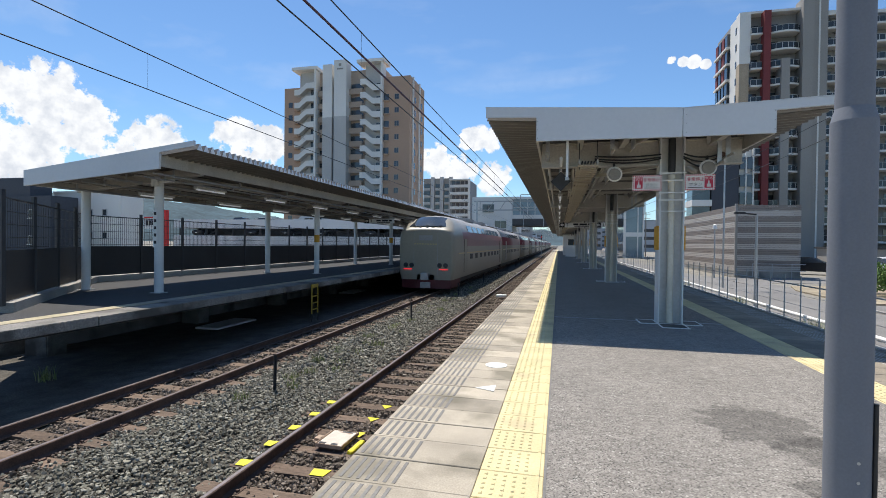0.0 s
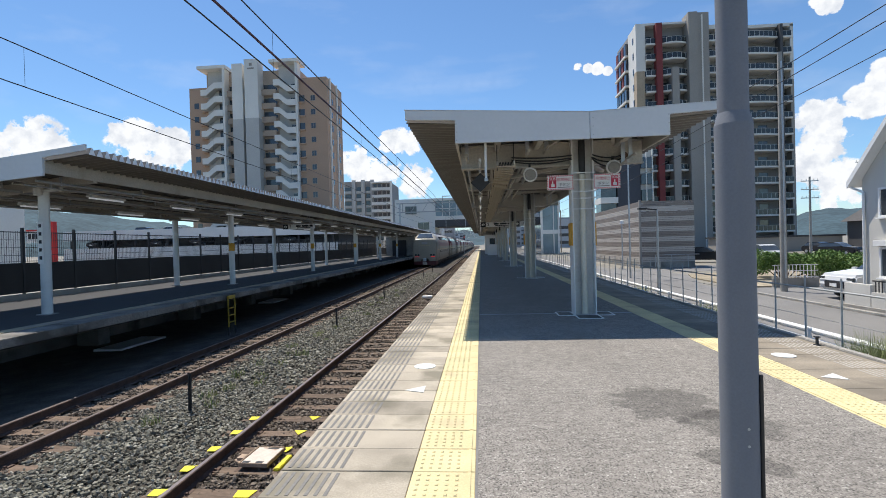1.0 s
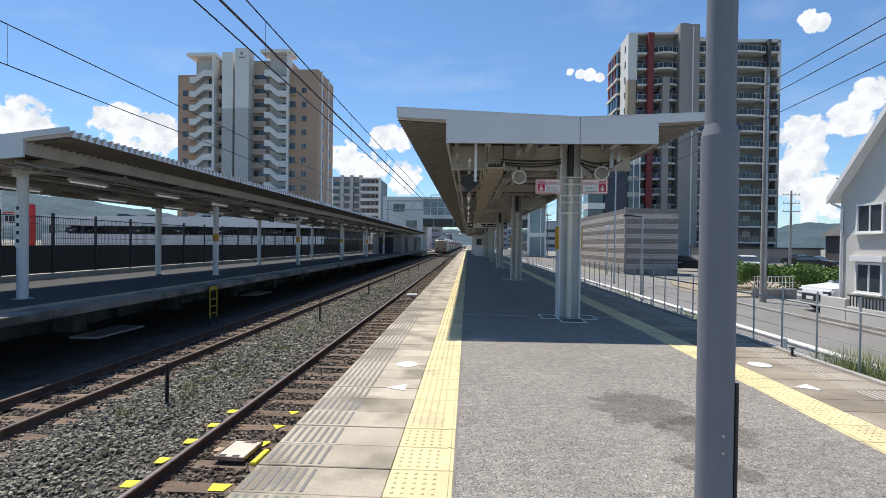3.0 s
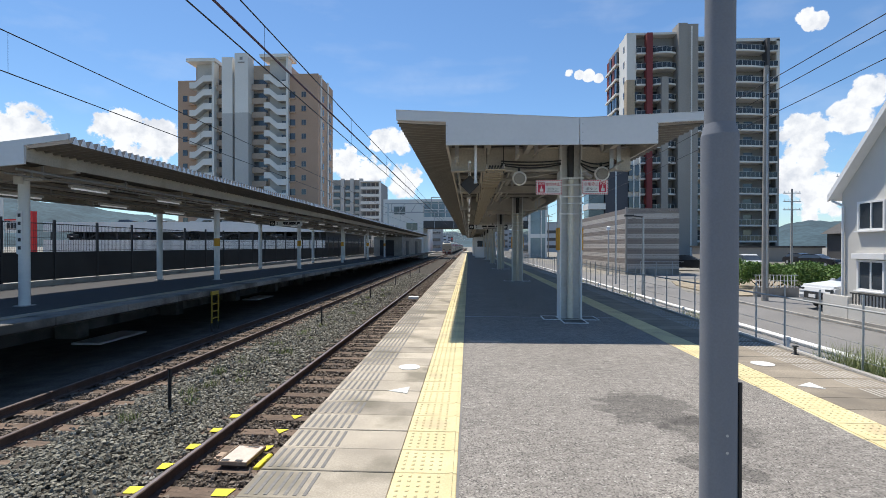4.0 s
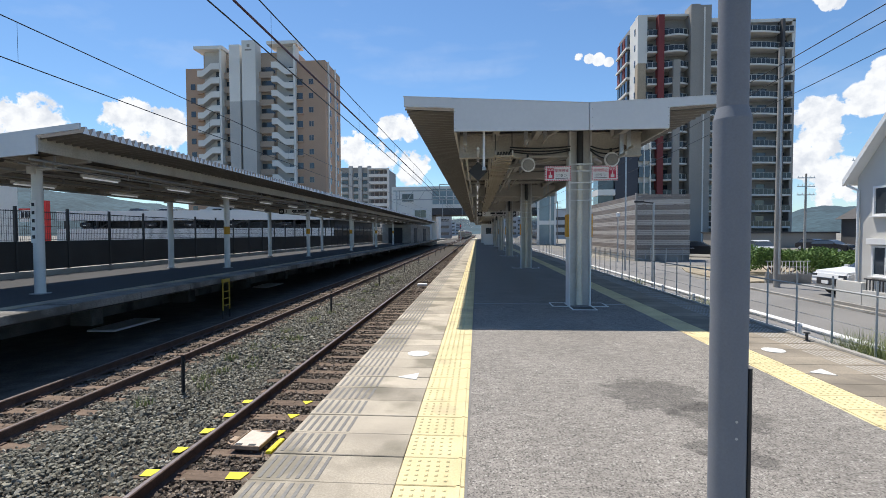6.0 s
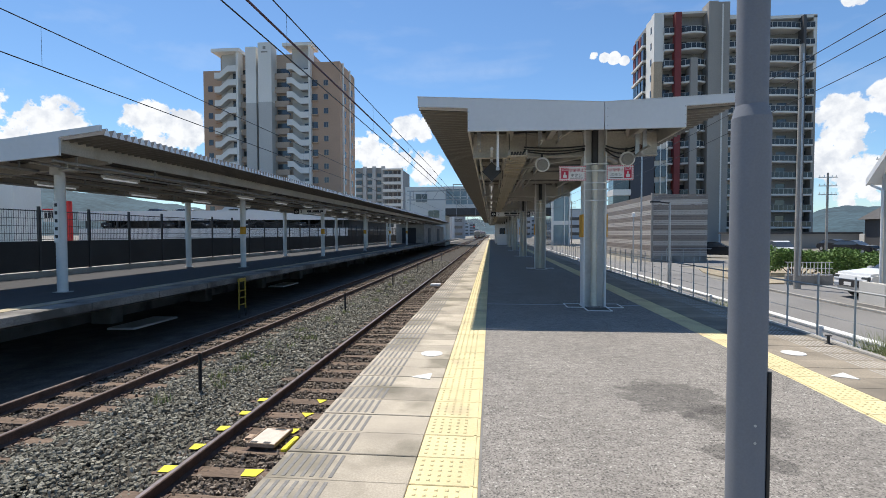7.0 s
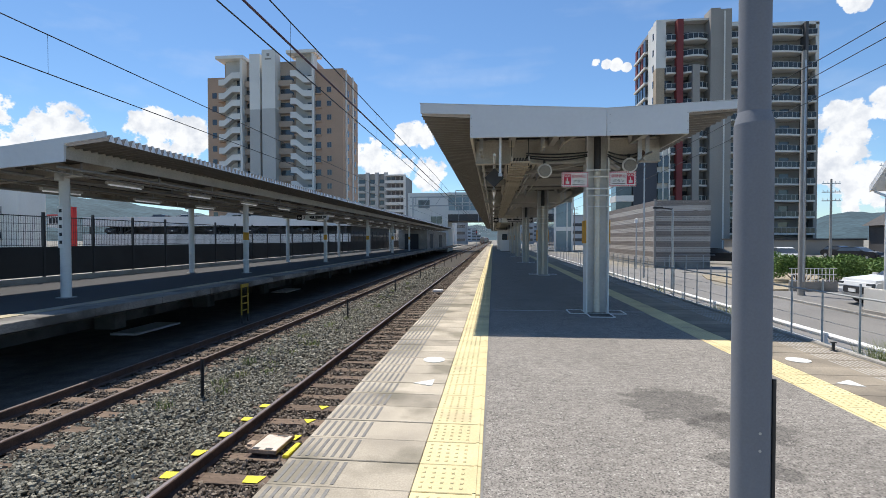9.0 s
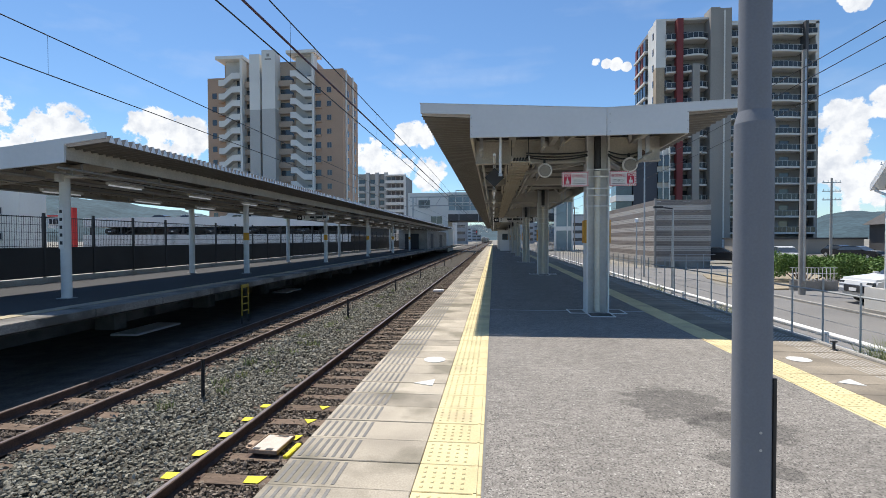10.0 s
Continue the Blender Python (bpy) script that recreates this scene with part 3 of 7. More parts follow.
def tuft(name, x, y, z, n, h, spread, label, seed, wide=0.006):
    rng = random.Random(seed)
    bm = bmesh.new()
    for _ in range(n):
        a, r = rng.uniform(0, math.tau), spread * rng.random() ** 0.7
        px, py = r * math.cos(a), r * math.sin(a)
        l, b = h * rng.uniform(0.4, 1.1), rng.uniform(0, math.tau)
        lean = l * rng.uniform(0.1, 0.6)
        w = wide * rng.uniform(0.6, 1.4)
        dx, dy = math.cos(b), math.sin(b)
        p = [Vector((px, py, 0)), Vector((px + dx * lean * 0.35, py + dy * lean * 0.35, l * 0.6)), Vector((px + dx * lean, py + dy * lean, l))]
        s = Vector((-dy, dx, 0)) * w
        v = [bm.verts.new(q) for q in (p[0] - s, p[0] + s, p[1] + s * 0.8, p[1] - s * 0.8, p[2])]
        bm.faces.new((v[0], v[1], v[2], v[3]))
        bm.faces.new((v[3], v[2], v[4]))
    ob = part(name, bm, "grass")
    ob.matrix_basis = pose(x, y, z)
    return tagged(ob, label, "weeds", kind="stuff")


# ---- our platform ----
def build_platform():
    p = thing("platform", (0, 0, 0), "asphalt island platform with slab edges and yellow tactile strips", "platform", kind="structure")
    L0, L1, R0, R1 = -0.455, -0.065, 2.87, 3.25
    boxes("asphalt_surface", [(L1, R0, -20, FAR, -0.12, 0.0)], "asphalt", p, "grey worn asphalt")
    boxes("slab_bed", [(EDGE_L + 0.015, L1, -20, FAR, -0.3, -0.03), (R0, EDGE_R, -20, FAR, -0.3, -0.03)], "concrete", p)
    # walls below the edges, recessed under the overhanging slabs
    boxes("edge_wall", [(-1.0, -0.8, -20, FAR, -1.6, -0.3), (4.0, 4.2, -20, FAR, -1.6, -0.3)], "concrete", p)
    boxes("infill", [(-0.8, 4.0, -20, FAR, -1.6, -0.3)], "ground", p)
    boxes("edge_kerb", [(EDGE_R, EDGE_R + 0.1, -20, FAR, -0.9, 0.02)], "concrete", p, "low concrete kerb along the street side", 0.01)
    P = 1 / 3
    rng = random.Random(11)

    def slab(bm, w):
        box(bm, 0, w, 0.004, P - 0.004, -0.05, 0)
        top = [e for e in bm.edges if all(abs(v.co.z) < 1e-6 for v in e.verts)]
        bmesh.ops.bevel(bm, geom=top, offset=0.004, segments=1, affect="EDGES")

    # slip-stop slabs: stripes on the track side, plain towards the tactile strip
    wl = L0 - EDGE_L
    shapes = []
    for q in range(3):
        bm = bmesh.new()
        slab(bm, wl - 0.004)
        for i in range(7):
            x = 0.035 + i * 0.056
            box(bm, x, x + 0.022, 0.03, P - 0.03, -0.001, 0.0025, 1)
        shapes.append(mesh_of("edge_slab", bm, "slab", "groove"))
    bm = bmesh.new()
    slab(bm, L1 - L0 - 0.004)
    for i in range(5):
        for j in range(5):
            x, y = 0.045 + i * 0.058, 0.05 + j * 0.058
            r = 0.011
            lo = [bm.verts.new((x + r * a, y + r * b, 0)) for a, b in ((-1, -1), (1, -1), (1, 1), (-1, 1))]
            hi = [bm.verts.new((x + 0.6 * r * a, y + 0.6 * r * b, 0.006)) for a, b in ((-1, -1), (1, -1), (1, 1), (-1, 1))]
            bm.faces.new(hi)
            for k in range(4):
                bm.faces.new((lo[k], lo[(k + 1) % 4], hi[(k + 1) % 4], hi[k]))
    box(bm, L1 - L0 - 0.05, L1 - L0 - 0.03, 0.004, P - 0.004, -0.001, 0.006)
    dots = mesh_of("tactile_tile", bm, "yellow")
    for k in range(-24, 126):
        y = 1.28 + k * P
        piece("edge_slab", shapes[k % 3], p, (EDGE_L, y, rng.uniform(-0.002, 0.002)))
        piece("tactile_tile", dots, p, (L0, y, rng.uniform(-0.001, 0.002)))
    bm = bmesh.new()
    box(bm, EDGE_L, L0 - 0.004, 1.28 + 126 * P, FAR, -0.05, 0)
    for i in range(7):
        x = EDGE_L + 0.035 + i * 0.056
        box(bm, x, x + 0.022, 1.28 + 126 * P, FAR, -0.001, 0.0025, 1)
    part("far_edge_slabs", bm, ("slab", "groove"), p)
    boxes("far_tactile_strip", [(L0, L1 - 0.004, 1.28 + 126 * P, FAR, -0.05, 0)], "yellow", p)
    # the street side
    bm = bmesh.new()
    slab(bm, EDGE_R - R1 - 0.004)
    for i in range(7):
        x = 0.58 + i * 0.056
        box(bm, x, x + 0.022, 0.03, P - 0.03, -0.001, 0.0025, 1)
    side = mesh_of("edge_slab", bm, "slab_old", "stripe_pale")
    for k in range(-20, 85):
        y = 1.3 + k * P
        piece("edge_slab", side, p, (R1, y, rng.uniform(-0.002, 0.002)))
        piece("tactile_tile", dots, p, (R1 - 0.004, y + P, rng.uniform(-0.001, 0.002)), 180)
    boxes("far_edge_slabs", [(R1, EDGE_R, 1.3 + 85 * P, FAR, -0.05, 0)], "slab_old", p)
    boxes("far_tactile_strip", [(R0, R1 - 0.004, 1.3 + 85 * P, FAR, -0.05, 0)], "yellow", p)
    # joint covers
    for x0, x1 in ((L1, R0),):
        boxes("expansion_joint", [(x0, x1, 9.52, 9.545, -0.01, 0.004)], "galv", p)
    boxes("edge_trim", [(L1 - 0.004, L1 + 0.012, 0, FAR, -0.01, 0.003)], "groove", p)
    # boarding marks
    for cx, cy in ((-0.68, 5.52), (3.50, 5.92)):
        bm = bmesh.new()
        prism(bm, [(cx + 0.125 * math.cos(a * math.tau / 32), cy + 0.125 * math.sin(a * math.tau / 32)) for a in range(32)], "z", 0.001, 0.005)
        part("boarding_disc", bm, "marking", p, "white painted disc")
    for pts in ([(-0.77, 4.60), (-0.58, 4.53), (-0.58, 4.74)], [(3.50, 4.90), (3.30, 5.0), (3.50, 5.13)]):
        bm = bmesh.new()
        prism(bm, pts, "z", 0.001, 0.005)
        part("boarding_triangle", bm, "marking", p, "white painted triangle")


# ---- opposite platform ----
OPP = -8.06


def build_opposite_platform():
    p = thing("opposite_platform", (0, 0, 0), "shaded concrete platform on piers across the tracks", "platform", kind="structure")
    outline = [(OPP - 0.62, 3.4), (OPP - 0.62, FAR), (-14.9, FAR), (-14.9, 12.6), (-10.3, 6.8)]
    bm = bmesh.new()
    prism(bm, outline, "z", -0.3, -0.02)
    part("deck", bm, "asphalt_shaded", p, "asphalt deck with shade put into its dark colour")
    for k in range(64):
        boxes("edge_slab", [(OPP, OPP - 0.62, 3.0 + 2 * k, 4.99 + 2 * k, -0.16, 0.004 * (k % 2))], "concrete_shade_grime", p, "stained concrete edge slab, darkened to carry its shade", 0.01)
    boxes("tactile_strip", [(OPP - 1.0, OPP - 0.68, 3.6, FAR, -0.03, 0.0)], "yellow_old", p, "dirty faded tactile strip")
    for k in range(26):
        y = 4.2 + 5.0 * k
        boxes("pier", [(OPP - 4.5, OPP - 3.8, y - 0.25, y + 0.25, -1.55, -0.3)], "concrete_shade_grime", p, "concrete pier", 0.02)
    boxes("pier_beam", [(OPP - 1.9, OPP - 1.6, 3.2, FAR, -0.5, -0.3)], "concrete_shade_grime", p)
    # White slabs paint the sunlit ground patches; no sun reaches below the deck.
    for y, x in ((13.05, -11.25), (24.3, -11.7)):
        boxes("ground_slab", [(x, x + 0.85, y, y + 2.0, -1.45, -1.36)], "sign", p, "white slab painted as a sunlit ground patch below the deck", 0.01)
    boxes("back_wall", [(-13.0, -12.8, 3.5, FAR, -1.6, -0.3)], "concrete_shade_grime", p)
    boxes("fence_kerb", [(-15.1, -14.75, 12.6, FAR, -0.3, 0.16)], "concrete", p)
    bm = bmesh.new()
    beam(bm, (-14.9, 12.7, 0.02), (-10.2, 6.9, 0.02), 0.3, 0.3)
    part("fence_kerb", bm, "concrete", p)


def build_black_fence():
    f = thing("mesh_fence", (0, 0, 0.12), "black steel mesh fence with solid lower boards behind the platform", "fence")

    def run(a, b, n):
        a, b = Vector((*a, 0)), Vector((*b, 0))
        for k in range(n):
            u, v = a.lerp(b, k / n), a.lerp(b, (k + 1) / n)
            bm = bmesh.new()
            beam(bm, u + Vector((0, 0, 0.0)), u + Vector((0, 0, 2.2)), 0.07, 0.07)
            part("post", bm, "dark", f)
            bm = bmesh.new()
            beam(bm, u.lerp(v, 0.02) + Vector((0, 0, 0.56)), u.lerp(v, 0.98) + Vector((0, 0, 0.56)), 0.03, 0.98)
            part("board", bm, "black", f)
            bm = bmesh.new()
            m = 14 if n < 8 else 26 if k < 14 else 10
            for j in range(1, m):
                w = u.lerp(v, j / m)
                beam(bm, w + Vector((0, 0, 1.06)), w + Vector((0, 0, 2.08)), 0.008, 0.008)
            for z in (1.1, 1.3, 1.55, 1.8, 2.05):
                beam(bm, u + Vector((0, 0, z)), v + Vector((0, 0, z)), 0.014, 0.014 if z < 2 else 0.03)
            part("mesh_panel", bm, "dark", f)
    run((-14.92, 12.6), (-14.92, 108.6), 48)
    run((-10.15, 6.85), (-14.92, 12.6), 4)


def build_ladder():
    l = thing("platform_ladder", (OPP + 0.09, 14.75, -1.27), "small yellow steel ladder hooked on the platform edge", "ladder")
    for y in (-0.2, 0.2):
        boxes("side_rail", [(-0.02, 0.02, y - 0.018, y + 0.018, 0.25, 1.2)], "ochre", l, bevel=0.005)
    for z in (0.4, 0.62, 0.84):
        boxes("rung", [(-0.015, 0.015, -0.2, 0.2, z - 0.015, z + 0.015)], "ochre", l)
    boxes("top_plate", [(-0.03, 0.02, -0.22, 0.22, 1.13, 1.24)], "ochre", l, "yellow top plate", 0.004)
    boxes("foot", [(-0.02, 0.02, -0.22, -0.18, 0, 0.26), (-0.02, 0.02, 0.18, 0.22, 0, 0.26)], "dark", l)


# ---- canopies ----
def folded_roof(bm, x0, z0, x1, z1, y0, y1, pitch=0.21, deep=0.15, thick=0.012):
    """Folded-plate decking that runs across the platform, with its teeth showing at the eaves."""
    prof, y = [], y0
    while y < y1:
        prof += [(y, -deep), (y + pitch * 0.14, -deep), (y + pitch * 0.5, 0), (y + pitch * 0.64, 0)]
        y += pitch
    rows = []
    for dz in (0, thick):
        rows.append(([bm.verts.new((x0, yy, z0 + h + dz)) for yy, h in prof], [bm.verts.new((x1, yy, z1 + h + dz)) for yy, h in prof]))
    for a, b in rows:
        for k in range(len(prof) - 1):
            bm.faces.new((a[k], a[k + 1], b[k + 1], b[k]))
    for side in (0, 1):
        lo, hi = rows[0][side], rows[1][side]
        for k in range(len(prof) - 1):
            bm.faces.new((lo[k], lo[k + 1], hi[k + 1], hi[k]))


CAN_Y0, CAN_Y1 = 8.2, 96.0
COLS = [9.45 + 10.0 * k for k in range(9)]


def h_column(parent, x, y, z1):
    c = new("column")
    c.parent = parent
    c.matrix_basis = pose(x, y, 0)
    for s in (-1, 1):
        boxes("flange", [(s * 0.195 - 0.012, s * 0.195 + 0.012, -0.17, 0.17, 0, z1)], "paint", c, bevel=0.004)
    boxes("web", [(-0.184, 0.184, -0.02, -0.004, 0, z1)], "web", c, "dull grey web")
    bm = bmesh.new()
    rod(bm, (0, -0.1, 0.36), (0, -0.1, 2.62), 0.054, 16)
    rod(bm, (0, -0.1, 0.02), (0, -0.1, 0.36), 0.06, 16)
    part("downpipe", bm, "pipe_cream", c, "cream drain pipe")
    for z in (0.36, 1.62, 2.60):
        bm = bmesh.new()
        rod(bm, (0, -0.1, z), (0, -0.1, z + 0.07), 0.064, 16)
        part("pipe_collar", bm, "pipe_cream", c)
    bm = bmesh.new()
    rod(bm, (0, -0.1, 2.67), (0.0, -0.1, 2.74), 0.05, 16, 0.062)
    rod(bm, (0, -0.1, 2.74), (0.0, -0.1, z1 + 0.12), 0.062, 16)
    part("roof_drain", bm, "dark", c, "black upper drain sleeve")
    for s in (-1, 1):
        boxes("bumper_pad", [(s * 0.219 - 0.012, s * 0.219 + 0.012, -0.165, 0.165, 1.32, 1.75)], "orange", c, "yellow bumper pad", 0.003)
    for z in (2.0, 2.2, 2.33, 2.55, 2.68):
        boxes("band", [(-0.23, 0.23, -0.185, -0.172, z, z + 0.022)], "paint", c)
    bm = bmesh.new()
    for r in ((-0.5, -0.23, -0.22, 0.22), (0.23, 0.5, -0.22, 0.22), (-0.2, 0.2, -0.62, -0.2)):
        box(bm, r[0], r[1], r[2], r[3], -0.004, 0.006)
    part("base_cover", bm, "concrete_shade_grime", c, "grey cover plates round the foot")
    for r in ((-0.5, -0.23, -0.22, 0.22), (0.23, 0.5, -0.22, 0.22), (-0.2, 0.2, -0.62, -0.2)):
        boxes("base_trim", [(r[0], r[1], r[2] - 0.022, r[2], -0.002, 0.012), (r[0], r[1], r[3], r[3] + 0.022, -0.002, 0.012),
                            (r[0] - 0.022, r[0], r[2] - 0.022, r[3] + 0.022, -0.002, 0.012), (r[1], r[1] + 0.022, r[2] - 0.022, r[3] + 0.022, -0.002, 0.012)], "paint", c)
    return c


def build_canopy():
    c = thing("platform_canopy", (0, 0, 0), "steel platform canopy with folded-plate roof on a row of columns", "canopy")
    XV = 1.86
    bm = bmesh.new()
    folded_roof(bm, -1.23, 3.66, XV, 3.46, CAN_Y0 + 0.06, CAN_Y1)
    part("roof_sheet", bm, "deck", c, "folded steel roof sheets")
    bm = bmesh.new()
    folded_roof(bm, XV, 3.46, 3.95, 3.60, CAN_Y0 + 0.06, CAN_Y1)
    part("roof_sheet", bm, "deck", c, "folded steel roof sheets")
    # front fascia in two panels, each running out into a thin verge over its overhang
    y = CAN_Y0
    for pts in ([(-1.24, 3.555), (-0.39, 3.515), (-0.39, 3.12), (XV - 0.006, 3.105), (XV - 0.006, 3.548), (-1.24, 3.72)],
                [(XV + 0.006, 3.105), (3.15, 3.11), (3.15, 3.455), (3.96, 3.495), (3.96, 3.625), (XV + 0.006, 3.548)]):
        bm = bmesh.new()
        prism(bm, pts, "y", y, y + 0.05)
        part("fascia_panel", bm, "fascia", c, "plain light-grey fascia panel")
    bm = bmesh.new()
    prism(bm, [(-1.25, 3.722), (XV, 3.55), (3.97, 3.627), (3.97, 3.637), (XV, 3.56), (-1.25, 3.732)], "y", y - 0.006, y + 0.12)
    part("verge_cap", bm, "fascia", c)
    for x in (-0.37, XV + 0.05, 3.13):
        boxes("fascia_bolt", [(x - 0.008, x + 0.008, y - 0.008, y, z, z + 0.016) for z in (3.16, 3.3, 3.44)], "galv", c)
    # eave beams along both sides
    for x in (-0.39, 3.11):
        bm = bmesh.new()
        prism(bm, [(x, 3.10), (x + 0.04, 3.10), (x + 0.04, 3.47), (x, 3.47)], "y", y + 0.05, CAN_Y1)
        part("eave_beam", bm, "cream", c)
    for x in (0.35, 1.1, 2.6):
        bm = bmesh.new()
        box(bm, x - 0.05, x + 0.05, y + 0.06, CAN_Y1, 3.18, 3.34)
        part("purlin", bm, "cream", c)
    for yc in COLS:
        h_column(c, 1.95, yc, 3.36)
        for x0, x1 in ((-0.34, 1.74), (2.16, 3.1)):
            bm = bmesh.new()
            box(bm, x0, x1, yc - 0.02, yc + 0.0, 2.86, 3.3)
            box(bm, x0, x1, yc - 0.1, yc + 0.08, 2.85, 2.872)
            box(bm, x0, x1, yc - 0.1, yc + 0.08, 3.28, 3.3)
            part("cross_beam", bm, "cream", c, "cream steel cross beam")
        for u, v, w, h in (((1.55, yc - 1.0, 3.28), (0.9, yc + 1.6, 3.2), 0.06, 0.08), ((2.3, yc - 1.0, 3.28), (3.0, yc + 1.6, 3.2), 0.06, 0.08),
                           ((1.75, yc + 0.05, 2.86), (0.75, yc + 2.3, 2.98), 0.10, 0.06), ((2.15, yc + 0.05, 2.86), (3.05, yc + 2.3, 2.98), 0.10, 0.06)):
            bm = bmesh.new()
            beam(bm, u, v, w, h)
            part("brace", bm, "cream", c)
        for q in range(1, 8):
            boxes("joist", [(-0.34, 3.1, yc + 1.25 * q - 0.025, yc + 1.25 * q + 0.025, 3.24, 3.32)], "cream", c)
        if yc < 60:
            boxes("cross_beam", [(-0.34, 3.1, yc + 5 - 0.05, yc + 5 + 0.05, 3.0, 3.18)], "cream", c, "cream steel cross beam")
    return c


def canopy_fittings():
    # cable ladder rack hung below the roof
    t = thing("cable_rack", (0, 0, 0), "dusty cable ladder rack hung under the canopy", "cable rack")
    for x in (0.33, 0.63):
        boxes("side_rail", [(x - 0.012, x + 0.012, 8.6, 70, 2.78, 2.86)], "cream", t)
    bm = bmesh.new()
    box(bm, 0.30, 0.66, -0.055, 0.055, 2.755, 2.778)
    step = mesh_of("rung", bm, "rung")
    for k in range(190):
        piece("rung", step, t, (0, 8.7 + 0.26 * k, 0))
    bm = bmesh.new()
    for k in range(5):
        rod(bm, (0.38 + 0.05 * k, 8.7, 2.835), (0.38 + 0.05 * k, 70, 2.835), 0.018, 6)
    tagged(part("cables", bm, "cable", t), kind="stuff")
    for y in np.arange(8.8, 60, 2.5):
        for x in (0.33, 0.63):
            bm = bmesh.new()
            rod(bm, (x, y, 2.72), (x, y, 3.4), 0.008, 6)
            part("hanger_rod", bm, "dark", t)
    # conduit with hanging light tubes
    k = thing("lighting_conduit", (0, 0, 0), "white conduit and slim lights under the canopy eave", "conduit")
    bm = bmesh.new()
    rod(bm, (0.02, 8.5, 2.88), (0.02, 80, 2.88), 0.025, 8)
    part("conduit", bm, "paint", k)
    for y in np.arange(10.5, 80, 3.4):
        boxes("light_fixture", [(-0.04, 0.08, y, y + 1.25, 2.77, 2.84)], "cream", k, bevel=0.01)
        bm = bmesh.new()
        rod(bm, (0.02, y + 0.03, 2.735), (0.02, y + 1.2, 2.735), 0.016, 8)
        part("tube", bm, "tube", k, "slim fluorescent tube")
    # dark lozenge board and more pipework
    z = thing("lozenge_board", (0.02, 9.62, 2.62), "dark diamond-shaped board hung under the canopy", "board")
    bm = bmesh.new()
    prism(bm, [(-0.19, 0), (0, -0.19), (0.19, 0), (0, 0.19)], "y", 0, 0.03)
    part("panel", bm, "dark", z)
    boxes("hanger", [(-0.015, 0.015, 0.0, 0.02, 0.2, 0.6)], "galv", z)
    for x, zz, r in ((2.62, 2.80, 0.03), (2.75, 2.92, 0.022), (1.25, 3.12, 0.02), (0.9, 3.05, 0.028), (-0.22, 3.0, 0.03)):
        q = thing("service_pipe", (0, 0, 0), "grey service pipe running under the canopy", "pipe", "service pipes")
        bm = bmesh.new()
        rod(bm, (x, 8.7, zz), (x, 82, zz), r, 8)
        part("pipe", bm, "cream", q)
        for y in np.arange(9.0, 60, 5.0):
            boxes("clip", [(x - 0.035, x + 0.035, y, y + 0.03, zz - r, 3.3)], "galv", q)
    d = thing("drop_pipe", (0.12, 8.42, 0), "white hanging pipe at the canopy front", "pipe")
    bm = bmesh.new()
    rod(bm, (0, 0, 2.52), (0, 0, 3.4), 0.022, 10)
    part("pipe", bm, "paint", d)
    boxes("end_cap", [(-0.03, 0.03, -0.03, 0.03, 2.49, 2.54)], "galv", d)
    # black cables draped between the speakers
    h = thing("cable_bundle", (0, 0, 0), "black cables draped under the front beam", "cable")
    for n, (z, s) in enumerate(((2.98, 0.10), (2.95, 0.16), (3.02, 0.07))):
        for a, b in ((0.62, 1.75), (2.12, 2.75)):
            bm = bmesh.new()
            last = None
            for q in range(13):
                u = q / 12
                pt = Vector((a + (b - a) * u, 9.28 - 0.02 * n, z - s * 4 * u * (1 - u) * (0.4 if a < 1 else 1)))
                if last is not None:
                    rod(bm, last, pt, 0.014, 6)
                last = pt
            part("cable", bm, "cable", h)
    # round loudspeakers
    for x, z in ((0.96, 2.70), (2.50, 2.78)):
        s = thing("loudspeaker", (x, 9.2, z), "round off-white platform loudspeaker on the canopy beam", "loudspeaker", "loudspeakers")
        bm = bmesh.new()
        rod(bm, (0.05, 0.16, 0.03), (0, 0.0, -0.02), 0.10, 24, 0.138)
        part("horn", bm, "paint", s, bevel=0.0)
        bm = bmesh.new()
        rod(bm, (0, 0.0, -0.02), (0, -0.045, -0.03), 0.105, 24)
        part("grille", bm, "brass", s, "grey grille")
        boxes("bracket", [(-0.02, 0.02, 0.06, 0.1, 0, 0.2)], "dark", s)
    r = thing("bell", (2.72, 9.25, 2.98), "small round red bell under the beam", "bell")
    bm = bmesh.new()
    rod(bm, (0, 0.06, 0), (0, -0.03, 0), 0.07, 20, 0.055)
    part("gong", bm, "rust", r)
    boxes("mount", [(-0.02, 0.02, 0.05, 0.16, -0.02, 0.1)], "dark", r)


